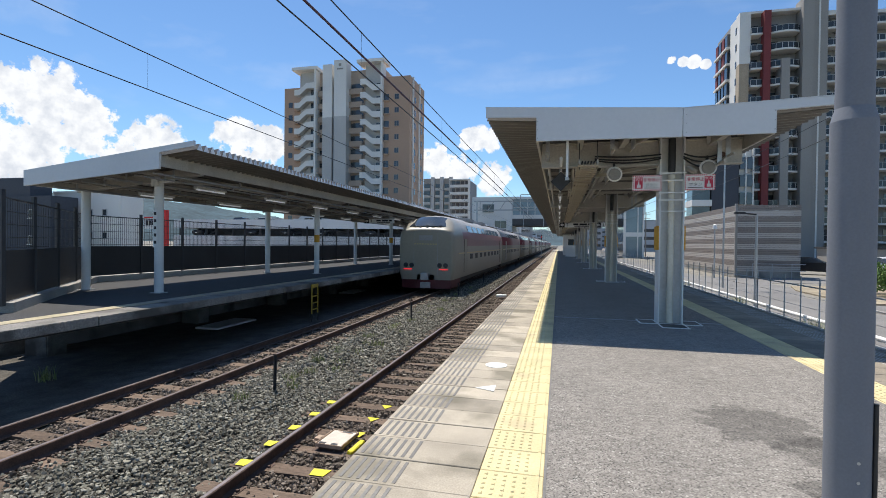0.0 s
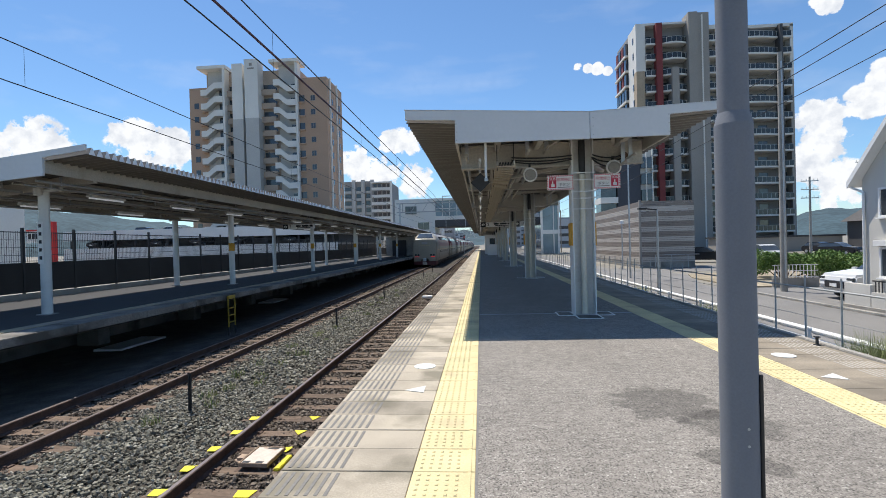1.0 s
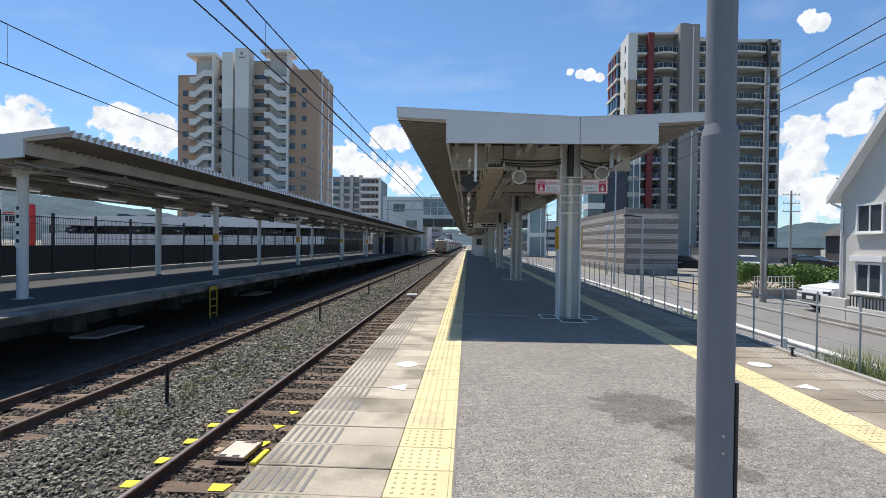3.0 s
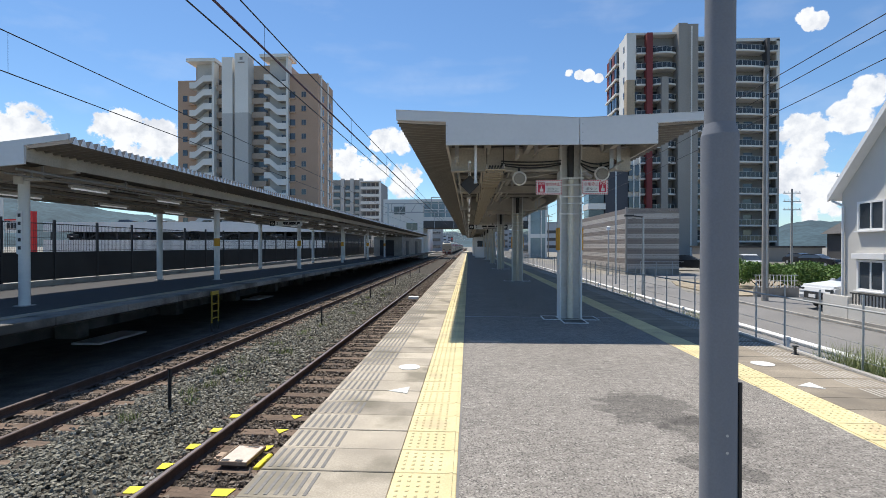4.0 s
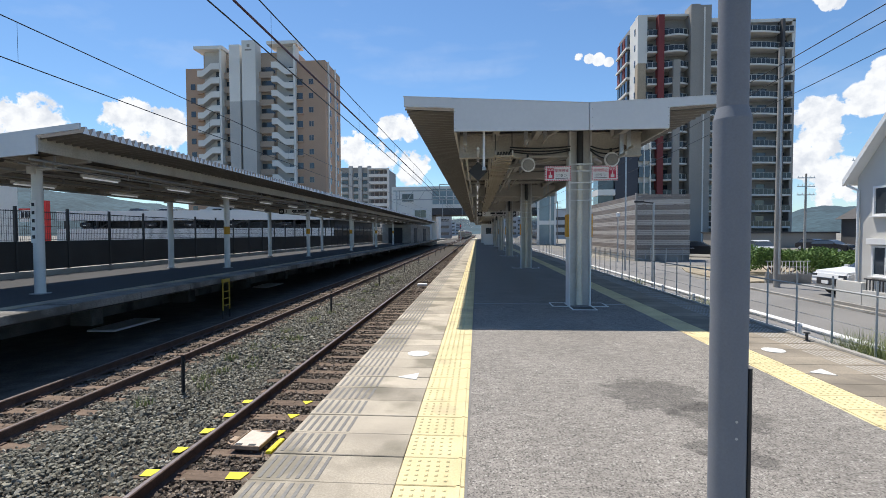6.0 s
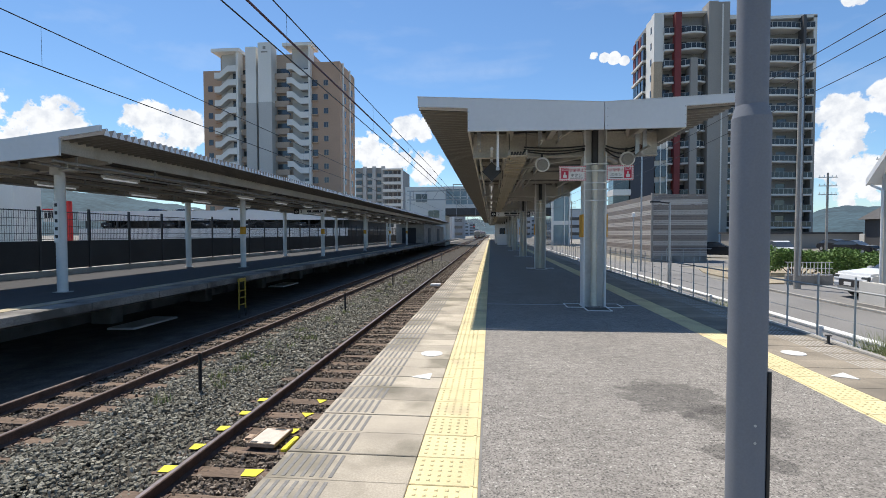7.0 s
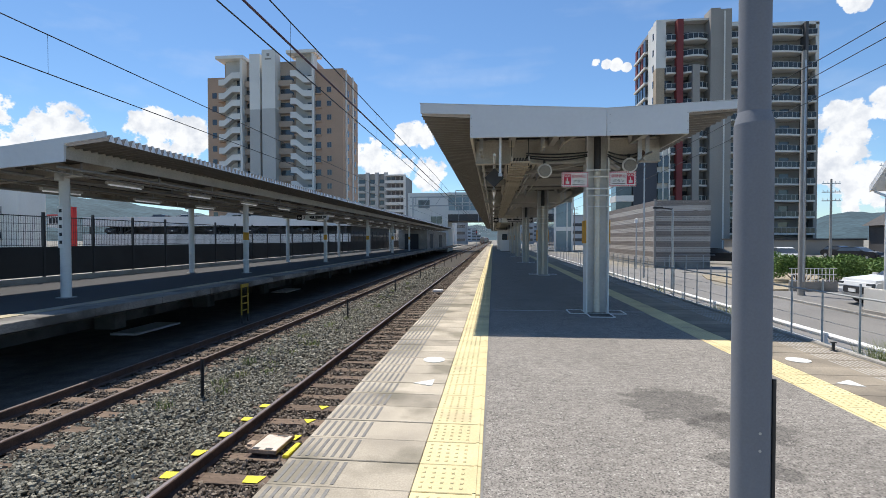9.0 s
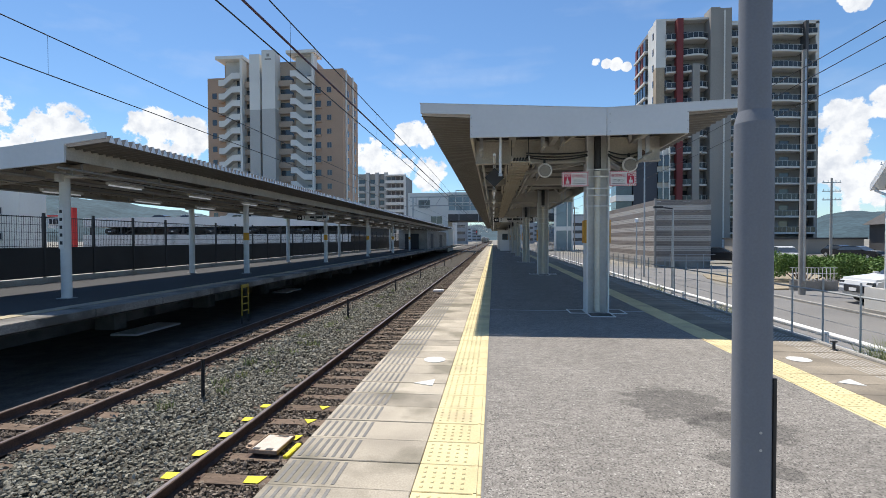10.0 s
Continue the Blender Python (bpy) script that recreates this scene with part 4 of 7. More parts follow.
def sos_sign(x, flip):
    s = thing("emergency_button_sign", (x, 9.24, 2.515), "white and red emergency stop button sign on a column", "sign", "emergency signs")
    s.scale = (0.9, 1, 0.9)
    boxes("panel", [(-0.27, 0.27, 0, 0.02, -0.155, 0.155)], "sign", s, bevel=0.004)
    bm = bmesh.new()
    for k in range(15):
        u = -0.265 + k * 0.0365
        for z0, z1 in ((0.128, 0.152), (-0.152, -0.128)):
            prism(bm, [(u, z0), (u + 0.02, z0), (u + 0.03, z1), (u + 0.01, z1)], "y", -0.003, 0)
    for k in range(7):
        z = -0.12 + k * 0.035
        for u in (-0.266, 0.246):
            prism(bm, [(u, z), (u + 0.02, z + 0.008), (u + 0.02, z + 0.026), (u, z + 0.018)], "y", -0.003, 0)
    part("striped_border", bm, "sign_red", s, "red hatched border")
    e = -0.155 if not flip else 0.155
    boxes("emblem", [(e - 0.075, e + 0.075, -0.003, 0, -0.11, 0.115)], "sign_red", s, "dark red emblem field")
    words("lettering", "SOS", 0.075, pose(e, -0.004, 0.075, 90), "sign", s)
    boxes("pictogram", [(e - 0.012, e + 0.012, -0.006, -0.003, -0.06, 0.03), (e - 0.035, e + 0.04, -0.006, -0.003, -0.09, -0.03)], "sign", s, "white pointing pictogram", 0.003)
    words("lettering", "非常停止", 0.078, pose(-e * 0.52, -0.004, 0.055, 90), "sign_red", s)
    words("lettering", "ボタン", 0.078, pose(-e * 0.52, -0.004, -0.045, 90), "ink", s)
    boxes("caption_bar", [(-e * 0.52 - 0.13, -e * 0.52 + 0.13, -0.003, 0, -0.105, -0.092)], "ink", s)


def direction_sign(x, y, z, w, h, digit, label, parent_group="direction signs"):
    s = thing("direction_sign", (x, y, z), label, "sign", parent_group)
    boxes("panel", [(-w / 2, w / 2, 0, 0.12, -h / 2, h / 2)], "sign", s, bevel=0.008)
    boxes("arrow_field", [(-w / 2 - h * 1.1, -w / 2 - 0.01, 0, 0.12, -h / 2, h / 2)], "ink", s)
    bm = bmesh.new()
    cx = -w / 2 - h * 0.55
    prism(bm, [(cx - h * 0.4, 0), (cx - h * 0.05, h * 0.3), (cx - h * 0.05, -h * 0.3)], "y", -0.004, 0)
    prism(bm, [(cx + h * 0.4, 0), (cx + h * 0.05, -h * 0.3), (cx + h * 0.05, h * 0.3)], "y", -0.004, 0)
    part("arrow", bm, "sign", s)
    words("numeral", digit, h * 0.85, pose(-w / 2 + h * 0.5, -0.004, 0, 90), "ink", s)
    for k, (a, b) in enumerate(((0.30, 0.48), (0.52, 0.78), (0.81, 0.93))):
        boxes("text_bar", [(-w / 2 + w * a, -w / 2 + w * b, -0.003, 0, -0.02, h * 0.3)], "ink", s)
    boxes("text_bar", [(-w / 2 + w * 0.34, -w / 2 + w * 0.85, -0.003, 0, -h * 0.34, -h * 0.18)], "ink", s)
    for u in (-w * 0.3, w * 0.3):
        boxes("hanger", [(u - 0.02, u + 0.02, 0.04, 0.08, h / 2, h / 2 + 0.5)], "galv", s)


def build_opposite_canopy():
    c = thing("platform_canopy", (0, 0, 0), "steel canopy with folded-plate roof over the opposite platform", "canopy")
    Y0, Y1 = 9.35, 96.0
    xa, xb = -13.15, -8.1
    za, zb = 3.06, 3.62
    bm = bmesh.new()
    folded_roof(bm, xb, zb, xa, za, Y0 + 0.06, Y1)
    part("roof_sheet", bm, "deck", c, "folded steel roof sheets")
    bm = bmesh.new()
    y = Y0 + 0.06
    while y < Y1 - 0.3:
        prism(bm, [(y + 0.035, zb - 0.145), (y + 0.204, zb - 0.145), (y + 0.134, zb + 0.004), (y + 0.105, zb + 0.004)], "x", xb + 0.002, xb + 0.01)
        y += 0.21
    tagged(part("fold_closure", bm, "closure", c, "pale end plates in the roof folds"), kind="stuff")
    bm = bmesh.new()
    prism(bm, [(xa, za - 0.33), (-9.05, 3.06), (-9.05, 3.44), (xb, 3.55), (xb, 3.675), (xa, za + 0.06)], "y", Y0, Y0 + 0.05)
    part("fascia_panel", bm, "fascia", c, "plain light-grey fascia panel")
    for x, z0, z1 in ((-9.07, 3.12, 3.42), (xa + 0.05, 2.75, 2.98)):
        bm = bmesh.new()
        box(bm, x - 0.03, x + 0.03, Y0 + 0.05, Y1, z0, z1)
        part("eave_beam", bm, "cream", c)
    for x, z in ((-10.3, 3.15), (-11.4, 3.02), (-12.2, 2.92)):
        boxes("purlin", [(x - 0.05, x + 0.05, Y0 + 0.06, Y1, z - 0.08, z + 0.08)], "cream", c)
    for k in range(9):
        y = (10.75, 19.4, 29.1, 39.2)[k] if k < 4 else 9.2 + 10.0 * k
        for x, z in ((-10.4, 3.15), (-12.85, 2.8)):
            col = new("column")
            col.parent = c
            col.matrix_basis = pose(x, y, -0.02)
            bm = bmesh.new()
            rod(bm, (0, 0, 0), (0, 0, z), 0.112, 24)
            part("shaft", bm, "paint", col)
            boxes("foot_plate", [(-0.15, 0.15, -0.15, 0.15, 0, 0.02)], "post_grey", col)
            if x > -11 and k > 0:
                bm = bmesh.new()
                rod(bm, (0, 0, 1.4), (0, 0, 1.72), 0.118, 24)
                part("bumper_pad", bm, "orange", col, "yellow bumper pad")
        bm = bmesh.new()
        beam(bm, (-9.08, y, 3.2), (-13.1, y, 2.81), 0.12, 0.24)
        part("cross_beam", bm, "cream", c)
        bm = bmesh.new()
        beam(bm, (-9.3, y + 5, 3.18), (-13.1, y + 5, 2.83), 0.08, 0.14)
        part("cross_beam", bm, "cream", c)
        bm = bmesh.new()
        beam(bm, (-10.4, y, 2.95), (-9.5, y + 2.2, 3.1), 0.07, 0.07)
        part("brace", bm, "cream", c)
    bm = bmesh.new()
    rod(bm, (-10.4, 10.7, 2.95), (-9.85, 10.65, 2.95), 0.05, 10)
    rod(bm, (-10.4, 10.6, 2.99), (-10.4, 10.6, 2.82), 0.09, 14)
    part("drain_elbow", bm, "paint", c)
    # pipes and hangers under the roof
    for x, z, r in ((-9.45, 3.0, 0.03), (-9.7, 2.92, 0.02), (-10.9, 2.93, 0.035), (-11.6, 2.84, 0.022), (-12.5, 2.72, 0.03)):
        q = thing("service_pipe", (0, 0, 0), "grey service pipe running under the opposite canopy", "pipe", "opposite service pipes")
        bm = bmesh.new()
        rod(bm, (x, 9.6, z), (x, 92, z), r, 8)
        part("pipe", bm, "post_grey", q)
        for y in np.arange(10.2, 62, 2.6):
            boxes("clip", [(x - 0.02, x + 0.02, y, y + 0.025, z - r - 0.01, z + 0.16)], "galv", q)
    # rows of slim lights
    for x, z in ((-10.0, 2.86), (-11.9, 2.72)):
        k = thing("lighting_conduit", (0, 0, 0), "row of slim fluorescent lights under the opposite canopy", "conduit", "opposite lights")
        bm = bmesh.new()
        rod(bm, (x, 9.6, z + 0.1), (x, 92, z + 0.1), 0.02, 6)
        part("conduit", bm, "cream", k)
        for y in np.arange(11.6, 92, 3.35):
            boxes("light_fixture", [(x - 0.06, x + 0.06, y, y + 1.25, z, z + 0.07)], "paint", k)
            bm = bmesh.new()
            rod(bm, (x, y + 0.03, z - 0.022), (x, y + 1.22, z - 0.022), 0.018, 8)
            part("tube", bm, "tube", k, "lit fluorescent tube")
    s = thing("column_plate", (-10.4, 10.622, 1.7), "narrow white nameplate with vertical marks on a column", "sign")
    boxes("panel", [(-0.07, 0.07, 0, 0.012, -0.5, 0.5)], "sign", s)
    for k in range(5):
        boxes("text_bar", [(-0.035, 0.035, -0.003, 0, 0.36 - k * 0.19, 0.44 - k * 0.19)], "ink", s)
    direction_sign(-9.9, 26, 2.62, 1.5, 0.26, "3", "white platform direction sign under the opposite canopy")


# ---- grey pole by the camera ----
def build_pole():
    p = thing("steel_pole", (0.750, 1.485, 0), "grey painted steel pole with a narrower upper tube", "pole")
    bm = bmesh.new()
    rod(bm, (0, 0, 0), (0, 0, 1.73), 0.051, 40)
    rod(bm, (0, 0, 1.73), (0, 0, 1.765), 0.051, 40, 0.0418)
    part("lower_tube", bm, "pole", p)
    bm = bmesh.new()
    rod(bm, (0, 0, 1.745), (0, 0, 4.3), 0.0414, 40)
    part("upper_tube", bm, "pole", p)
    bm = bmesh.new()
    rod(bm, (0.047, -0.03, 0.1), (0.047, -0.03, 1.0), 0.006, 8)
    part("earth_wire", bm, "cable", p, "dark wire down the pole")
    boxes("base_flange", [(-0.13, 0.13, -0.13, 0.13, 0, 0.015)], "pole", p, bevel=0.004)
    for z in (0.80, 0.85):
        bm = bmesh.new()
        rod(bm, (0.0, -0.0500, z), (0.0, -0.0520, z), 0.004, 10)
        part("paint_chip", bm, "galv", p)


# ---- street side ----
M.update(
    render_white=mat("white_render", (0.56, 0.54, 0.50), 0.85, var=0.08, scale=0.6, fine=40, bump=0.1),
    roof_dark=mat("dark_roof", (0.05, 0.048, 0.05), 0.7, var=0.2),
    car_white=mat("white_car_paint", (0.62, 0.63, 0.64), 0.2, var=0.02, bump=0),
    car_dark=mat("dark_car_paint", (0.02, 0.021, 0.025), 0.2, var=0.05, bump=0),
    tyre=mat("tyre_rubber", (0.02, 0.02, 0.02), 0.85, var=0.1),
    louvre=mat("louvre_grey", (0.45, 0.41, 0.37), 0.6, var=0.06, scale=0.4, fine=10),
    louvre_dark=mat("louvre_brown", (0.235, 0.20, 0.175), 0.6, var=0.06, scale=0.4, fine=10),
    tower_grey=mat("tower_grey_panel", (0.30, 0.28, 0.255), 0.8, var=0.06, scale=0.15, fine=6, bump=0.03),
    tower_wall=mat("tower_recess_wall", (0.27, 0.26, 0.25), 0.8, var=0.08, scale=0.15, fine=6, bump=0.03),
    tower_light=mat("tower_light_panel", (0.68, 0.66, 0.62), 0.8, var=0.06, scale=0.15, fine=6, bump=0.03),
    tower_dark=mat("tower_dark_panel", (0.075, 0.073, 0.075), 0.7, var=0.1, scale=0.15, fine=6, bump=0.03),
    tower_red=mat("tower_maroon", (0.19, 0.035, 0.035), 0.7, var=0.08, scale=0.3, fine=8, bump=0.03),
    tower_brick=mat("tower_beige_brick", (0.40, 0.32, 0.23), 0.85, var=0.12, scale=0.3, fine=6, bump=0.05),
    balcony_glass=mat("smoked_balcony_glass", (0.035, 0.042, 0.047), 0.12, var=0.2, scale=0.2, bump=0),
    tan=mat("tan_tile", (0.45, 0.30, 0.21), 0.8, var=0.07, scale=0.2, fine=6, bump=0.03),
    taupe=mat("taupe_wall", (0.42, 0.33, 0.26), 0.8, var=0.08, scale=0.2, fine=6, bump=0.03),
    block_white=mat("white_wall", (0.72, 0.70, 0.66), 0.8, var=0.06, scale=0.15, fine=6, bump=0.03),
    block_grey=mat("light_grey_wall", (0.47, 0.46, 0.44), 0.8, var=0.06, scale=0.15, fine=6, bump=0.03),
    blue_grey=mat("dark_blue_wall", (0.055, 0.06, 0.075), 0.7, var=0.1, scale=0.2, fine=5),
    # Distance haze is painted into the woods as a blue tint.
    hill=mat("haze_tinted_hill", (0.042, 0.073, 0.088), 1.0, var=0.3, scale=0.012, fine=0.09, bump=0.0),
    sheet=mat("metal_sheet", (0.62, 0.62, 0.62), 0.5, var=0.06, scale=0.2, fine=4, bump=0.03),
    teal=mat("bridge_glass", (0.22, 0.29, 0.32), 0.1, var=0.2, scale=0.3, bump=0),
)


def build_street():
    r = thing("road", (0, 0, 0), "narrow sunlit asphalt street beside the station", "road", kind="structure")
    bm = bmesh.new()
    prism(bm, [(6.1, -40), (11.4, -40), (11.4, 26), (13.4, 32), (13.4, 36), (60, 44), (60, 62), (13.2, 41.3), (11.0, 42), (10.5, 140), (6.1, 140)], "z", ROAD_Z - 0.1, ROAD_Z)
    part("road_surface", bm, "road", r)
    boxes("kerb", [(11.4, 11.55, -40, 24, ROAD_Z - 0.1, ROAD_Z + 0.08)], "concrete", r, "low concrete kerb", 0.01)
    boxes("drain_strip", [(5.75, 6.1, -40, 140, ROAD_Z - 0.1, ROAD_Z + 0.03)], "concrete", r)
    bm = bmesh.new()
    prism(bm, [(12.2, 23.5), (24, 27), (27, 37), (13.6, 33), (12.6, 30)], "z", ROAD_Z - 0.1, ROAD_Z + 0.06)
    tagged(part("bare_earth", bm, "earth"), "bare sandy plot beside the street", "ground", kind="structure")
    boxes_ob = boxes("forecourt", [(11.55, 30, 8, 23.4, ROAD_Z - 0.1, ROAD_Z + 0.03)], "road")
    tagged(boxes_ob, "grey paved forecourt by the house", "pavement", kind="structure")
    # white pipe guard rail
    g = thing("pipe_guard_rail", (5.5, 0, ROAD_Z), "white double-pipe guard rail along the street", "guard rail")
    for z in (0.63, 0.80):
        bm = bmesh.new()
        rod(bm, (0, -4, z), (0, 90, z), 0.05, 12)
        part("pipe", bm, "sign", g)
    for k in range(47):
        bm = bmesh.new()
        rod(bm, (-0.06, -3.5 + 2 * k, -0.1), (-0.06, -3.5 + 2 * k, 0.86), 0.036, 8)
        part("post", bm, "sign", g)
    # thin wire fence at the platform's edge
    f = thing("wire_fence", (4.62, 0, -0.25), "thin grey steel post and wire-mesh fence along the platform", "fence")
    for y in np.arange(1.69, 62, 0.70):
        bm = bmesh.new()
        rod(bm, (0, y, -0.75), (0, y, 1.08), 0.0125, 8)
        part("post", bm, "post_grey", f)
    bm = bmesh.new()
    rod(bm, (0, -4, 0.90), (0, 80, 0.90), 0.013, 8)
    part("top_rail", bm, "post_grey", f)
    bm = bmesh.new()
    for z in (0.1, 0.3, 0.5, 0.7):
        beam(bm, (0, -4, z), (0, 80, z), 0.005, 0.005)
    tagged(part("wires", bm, "galv", f), kind="stuff")
    rng = random.Random(8)
    for k, (x, y, h) in enumerate([(4.78, 5.9, 0.42), (4.88, 6.35, 0.36), (4.8, 5.45, 0.42), (4.85, 10.6, 0.15), (4.9, 11.3, 0.05), (5.05, 16, 0.05), (5.0, 22, 0.05), (4.9, 5.0, 0.3)]):
        tuft("grass_tuft", x, y, -0.55 if k < 3 or k == 7 else -0.5, 1000 if h > 0.2 else 300, 0.75 * h + 0.42, 0.38, "tall sunlit grass weeds by the fence", 60 + k, 0.0036)
    for y in (6.45,):
        b = thing("cable_stub", (4.22, y, 0), "small dark bracket on the platform kerb", "bracket")
        boxes("stub", [(-0.012, 0.012, -0.012, 0.012, 0, 0.1), (-0.03, 0.03, -0.02, 0.02, 0.1, 0.115)], "dark", b)
        boxes("plate", [(-0.03, 0.03, -0.03, 0.03, 0, 0.012)], "dark", b)


def window(parent, x0, x1, z0, z1, y, axis="y", depth=0.06, frame_mat="sign", out=-1, sashes=2):
    """A framed window with its sill on a wall plane at y (or at x), standing out by a little."""
    w = new("window")
    w.parent = parent
    t = min(0.035, (x1 - x0) * 0.08)

    def bx(a0, a1, d0, d1, c0, c1):
        d0, d1 = sorted((y + out * d0, y + out * d1))
        return (a0, a1, d0, d1, c0, c1) if axis == "y" else (d0, d1, a0, a1, c0, c1)
    boxes("pane", [bx(x0, x1, -0.02, 0.012, z0, z1)], "glass", w)
    rows = [bx(x0 - t, x0 + t, 0, depth, z0 - t, z1 + t), bx(x1 - t, x1 + t, 0, depth, z0 - t, z1 + t), bx(x0, x1, 0, depth - 0.004, z1 - t, z1 + t), bx(x0, x1, 0, depth - 0.004, z0 - t, z0 + t)]
    for k in range(1, sashes):
        m = x0 + (x1 - x0) * k / sashes
        rows.append(bx(m - t * 0.6, m + t * 0.6, 0.0, depth * 0.8, z0, z1))
    boxes("frame", rows, frame_mat, w)
    boxes("sill", [bx(x0 - 2 * t, x1 + 2 * t, 0, depth * 2.2, z0 - 2.2 * t, z0 - t)], frame_mat, w)


def build_house():
    h = thing("house", (0, 0, 0), "white rendered two-storey gabled house facing the street", "house")
    X, y0, y1, base = 13.0, 10.2, 17.5, ROAD_Z + 0.03
    bm = bmesh.new()
    mid = (y0 + y1) / 2
    prism(bm, [(y0, base), (y1, base), (y1, 3.3), (mid, 7.3), (y0, 3.3)], "x", X, X + 9)
    part("wall", bm, "render_white", h)
    for s, ye in ((1, y1), (-1, y0)):
        bm = bmesh.new()
        prism(bm, [(mid, 7.40), (mid, 7.52), (ye + s * 0.2, 3.22), (ye + s * 0.2, 3.12)], "x", X - 0.30, X + 9.3)
        part("roof", bm, "roof_dark", h, "dark pitched roof")
        bm = bmesh.new()
        prism(bm, [(mid, 7.30), (mid, 7.396), (ye + s * 0.2, 3.116), (ye + s * 0.2, 3.02)], "x", X - 0.30, X + 9.3)
        part("soffit", bm, "sign", h, "white roof soffit")
        bm = bmesh.new()
        prism(bm, [(mid, 7.26), (mid, 7.50), (ye + s * 0.22, 3.20), (ye + s * 0.22, 2.98)], "x", X - 0.35, X - 0.30)
        part("barge_board", bm, "sign", h, "white barge board")
        bm = bmesh.new()
        rod(bm, (X - 0.3, ye + s * 0.24, 3.05), (X + 9.2, ye + s * 0.24, 3.05), 0.05, 10)
        part("gutter", bm, "sign", h)
    bm = bmesh.new()
    rod(bm, (X - 0.06, y1 - 0.12, base), (X - 0.06, y1 - 0.12, 2.8), 0.04, 10)
    rod(bm, (X - 0.06, y1 - 0.12, 2.8), (X - 0.2, y1 + 0.2, 3.0), 0.04, 10)
    part("downpipe", bm, "sign", h)
    window(h, 15.75, 16.75, 1.95, 2.85, X, "x")
    window(h, 12.2, 13.6, 1.95, 2.95, X, "x")
    window(h, 15.75, 16.75, -0.02, 0.92, X, "x")
    boxes("shutter_box", [(X - 0.16, X, 15.6, 16.9, 0.98, 1.18)], "sign", h, "white roller shutter box", 0.01)
    boxes("vent", [(X - 0.12, X, 14.5, 14.8, 2.5, 2.8)], "galv", h, bevel=0.02)
    bm = bmesh.new()
    rod(bm, (X - 0.12, 15.0, 3.25), (X - 0.12, 15.5, 3.05), 0.02, 6)
    rod(bm, (X, 15.5, 3.05), (X - 0.12, 15.5, 3.05), 0.02, 6)
    part("bracket", bm, "dark", h)
    boxes("balcony", [(X + 0.8, X + 4, y1, y1 + 0.9, 0.75, 2.25)], "tower_brick", h, "cream balcony box", 0.02)
    boxes("balcony_rail", [(X + 0.8, X + 4, y1 + 0.85, y1 + 0.9, 2.32, 2.38), (X + 0.8, X + 0.85, y1, y1 + 0.9, 2.32, 2.38)], "sign", h)
    boxes("balcony_post", [(X + 0.8, X + 0.85, y1 + 0.8, y1 + 0.85, 2.25, 2.33), (X + 0.8, X + 0.85, y1 + 0.2, y1 + 0.25, 2.25, 2.33)], "sign", h)
    # low garden wall
    w = thing("garden_wall", (12.0, 0, ROAD_Z), "low white rendered garden wall with railing inserts", "garden wall")
    boxes("wall", [(-0.07, 0.07, 8, 12.6, 0, 0.95), (-0.07, 0.07, 12.6, 15.8, 0, 0.6), (-0.07, 0.07, 15.8, 16.9, 0, 0.82)], "render_white", w, bevel=0.02)
    boxes("base_course", [(-0.12, 0.12, 8, 16.9, 0, 0.12)], "concrete", w)
    bm = bmesh.new()
    for y in np.arange(12.7, 15.8, 0.12):
        box(bm, -0.012, 0.012, y - 0.012, y + 0.012, 0.6, 0.93)
    box(bm, -0.02, 0.02, 12.6, 15.8, 0.92, 0.96)
    part("railing", bm, "dark", w)
    # white wire fence and block base by the pole
    v = thing("white_mesh_fence", (0, 0, ROAD_Z), "white welded-mesh fence on a concrete block base", "fence")
    boxes("block_base", [(13.4, 15.4, 23.3, 23.45, 0, 0.45)], "concrete", v, bevel=0.01)
    bm = bmesh.new()
    for x in np.arange(13.5, 15.4, 0.16):
        box(bm, x - 0.01, x + 0.01, 23.37, 23.39, 0.45, 1.05)
    for z in (0.5, 0.78, 1.05):
        box(bm, 13.4, 15.4, 23.365, 23.395, z - 0.012, z + 0.012)
    part("mesh_panel", bm, "sign", v)


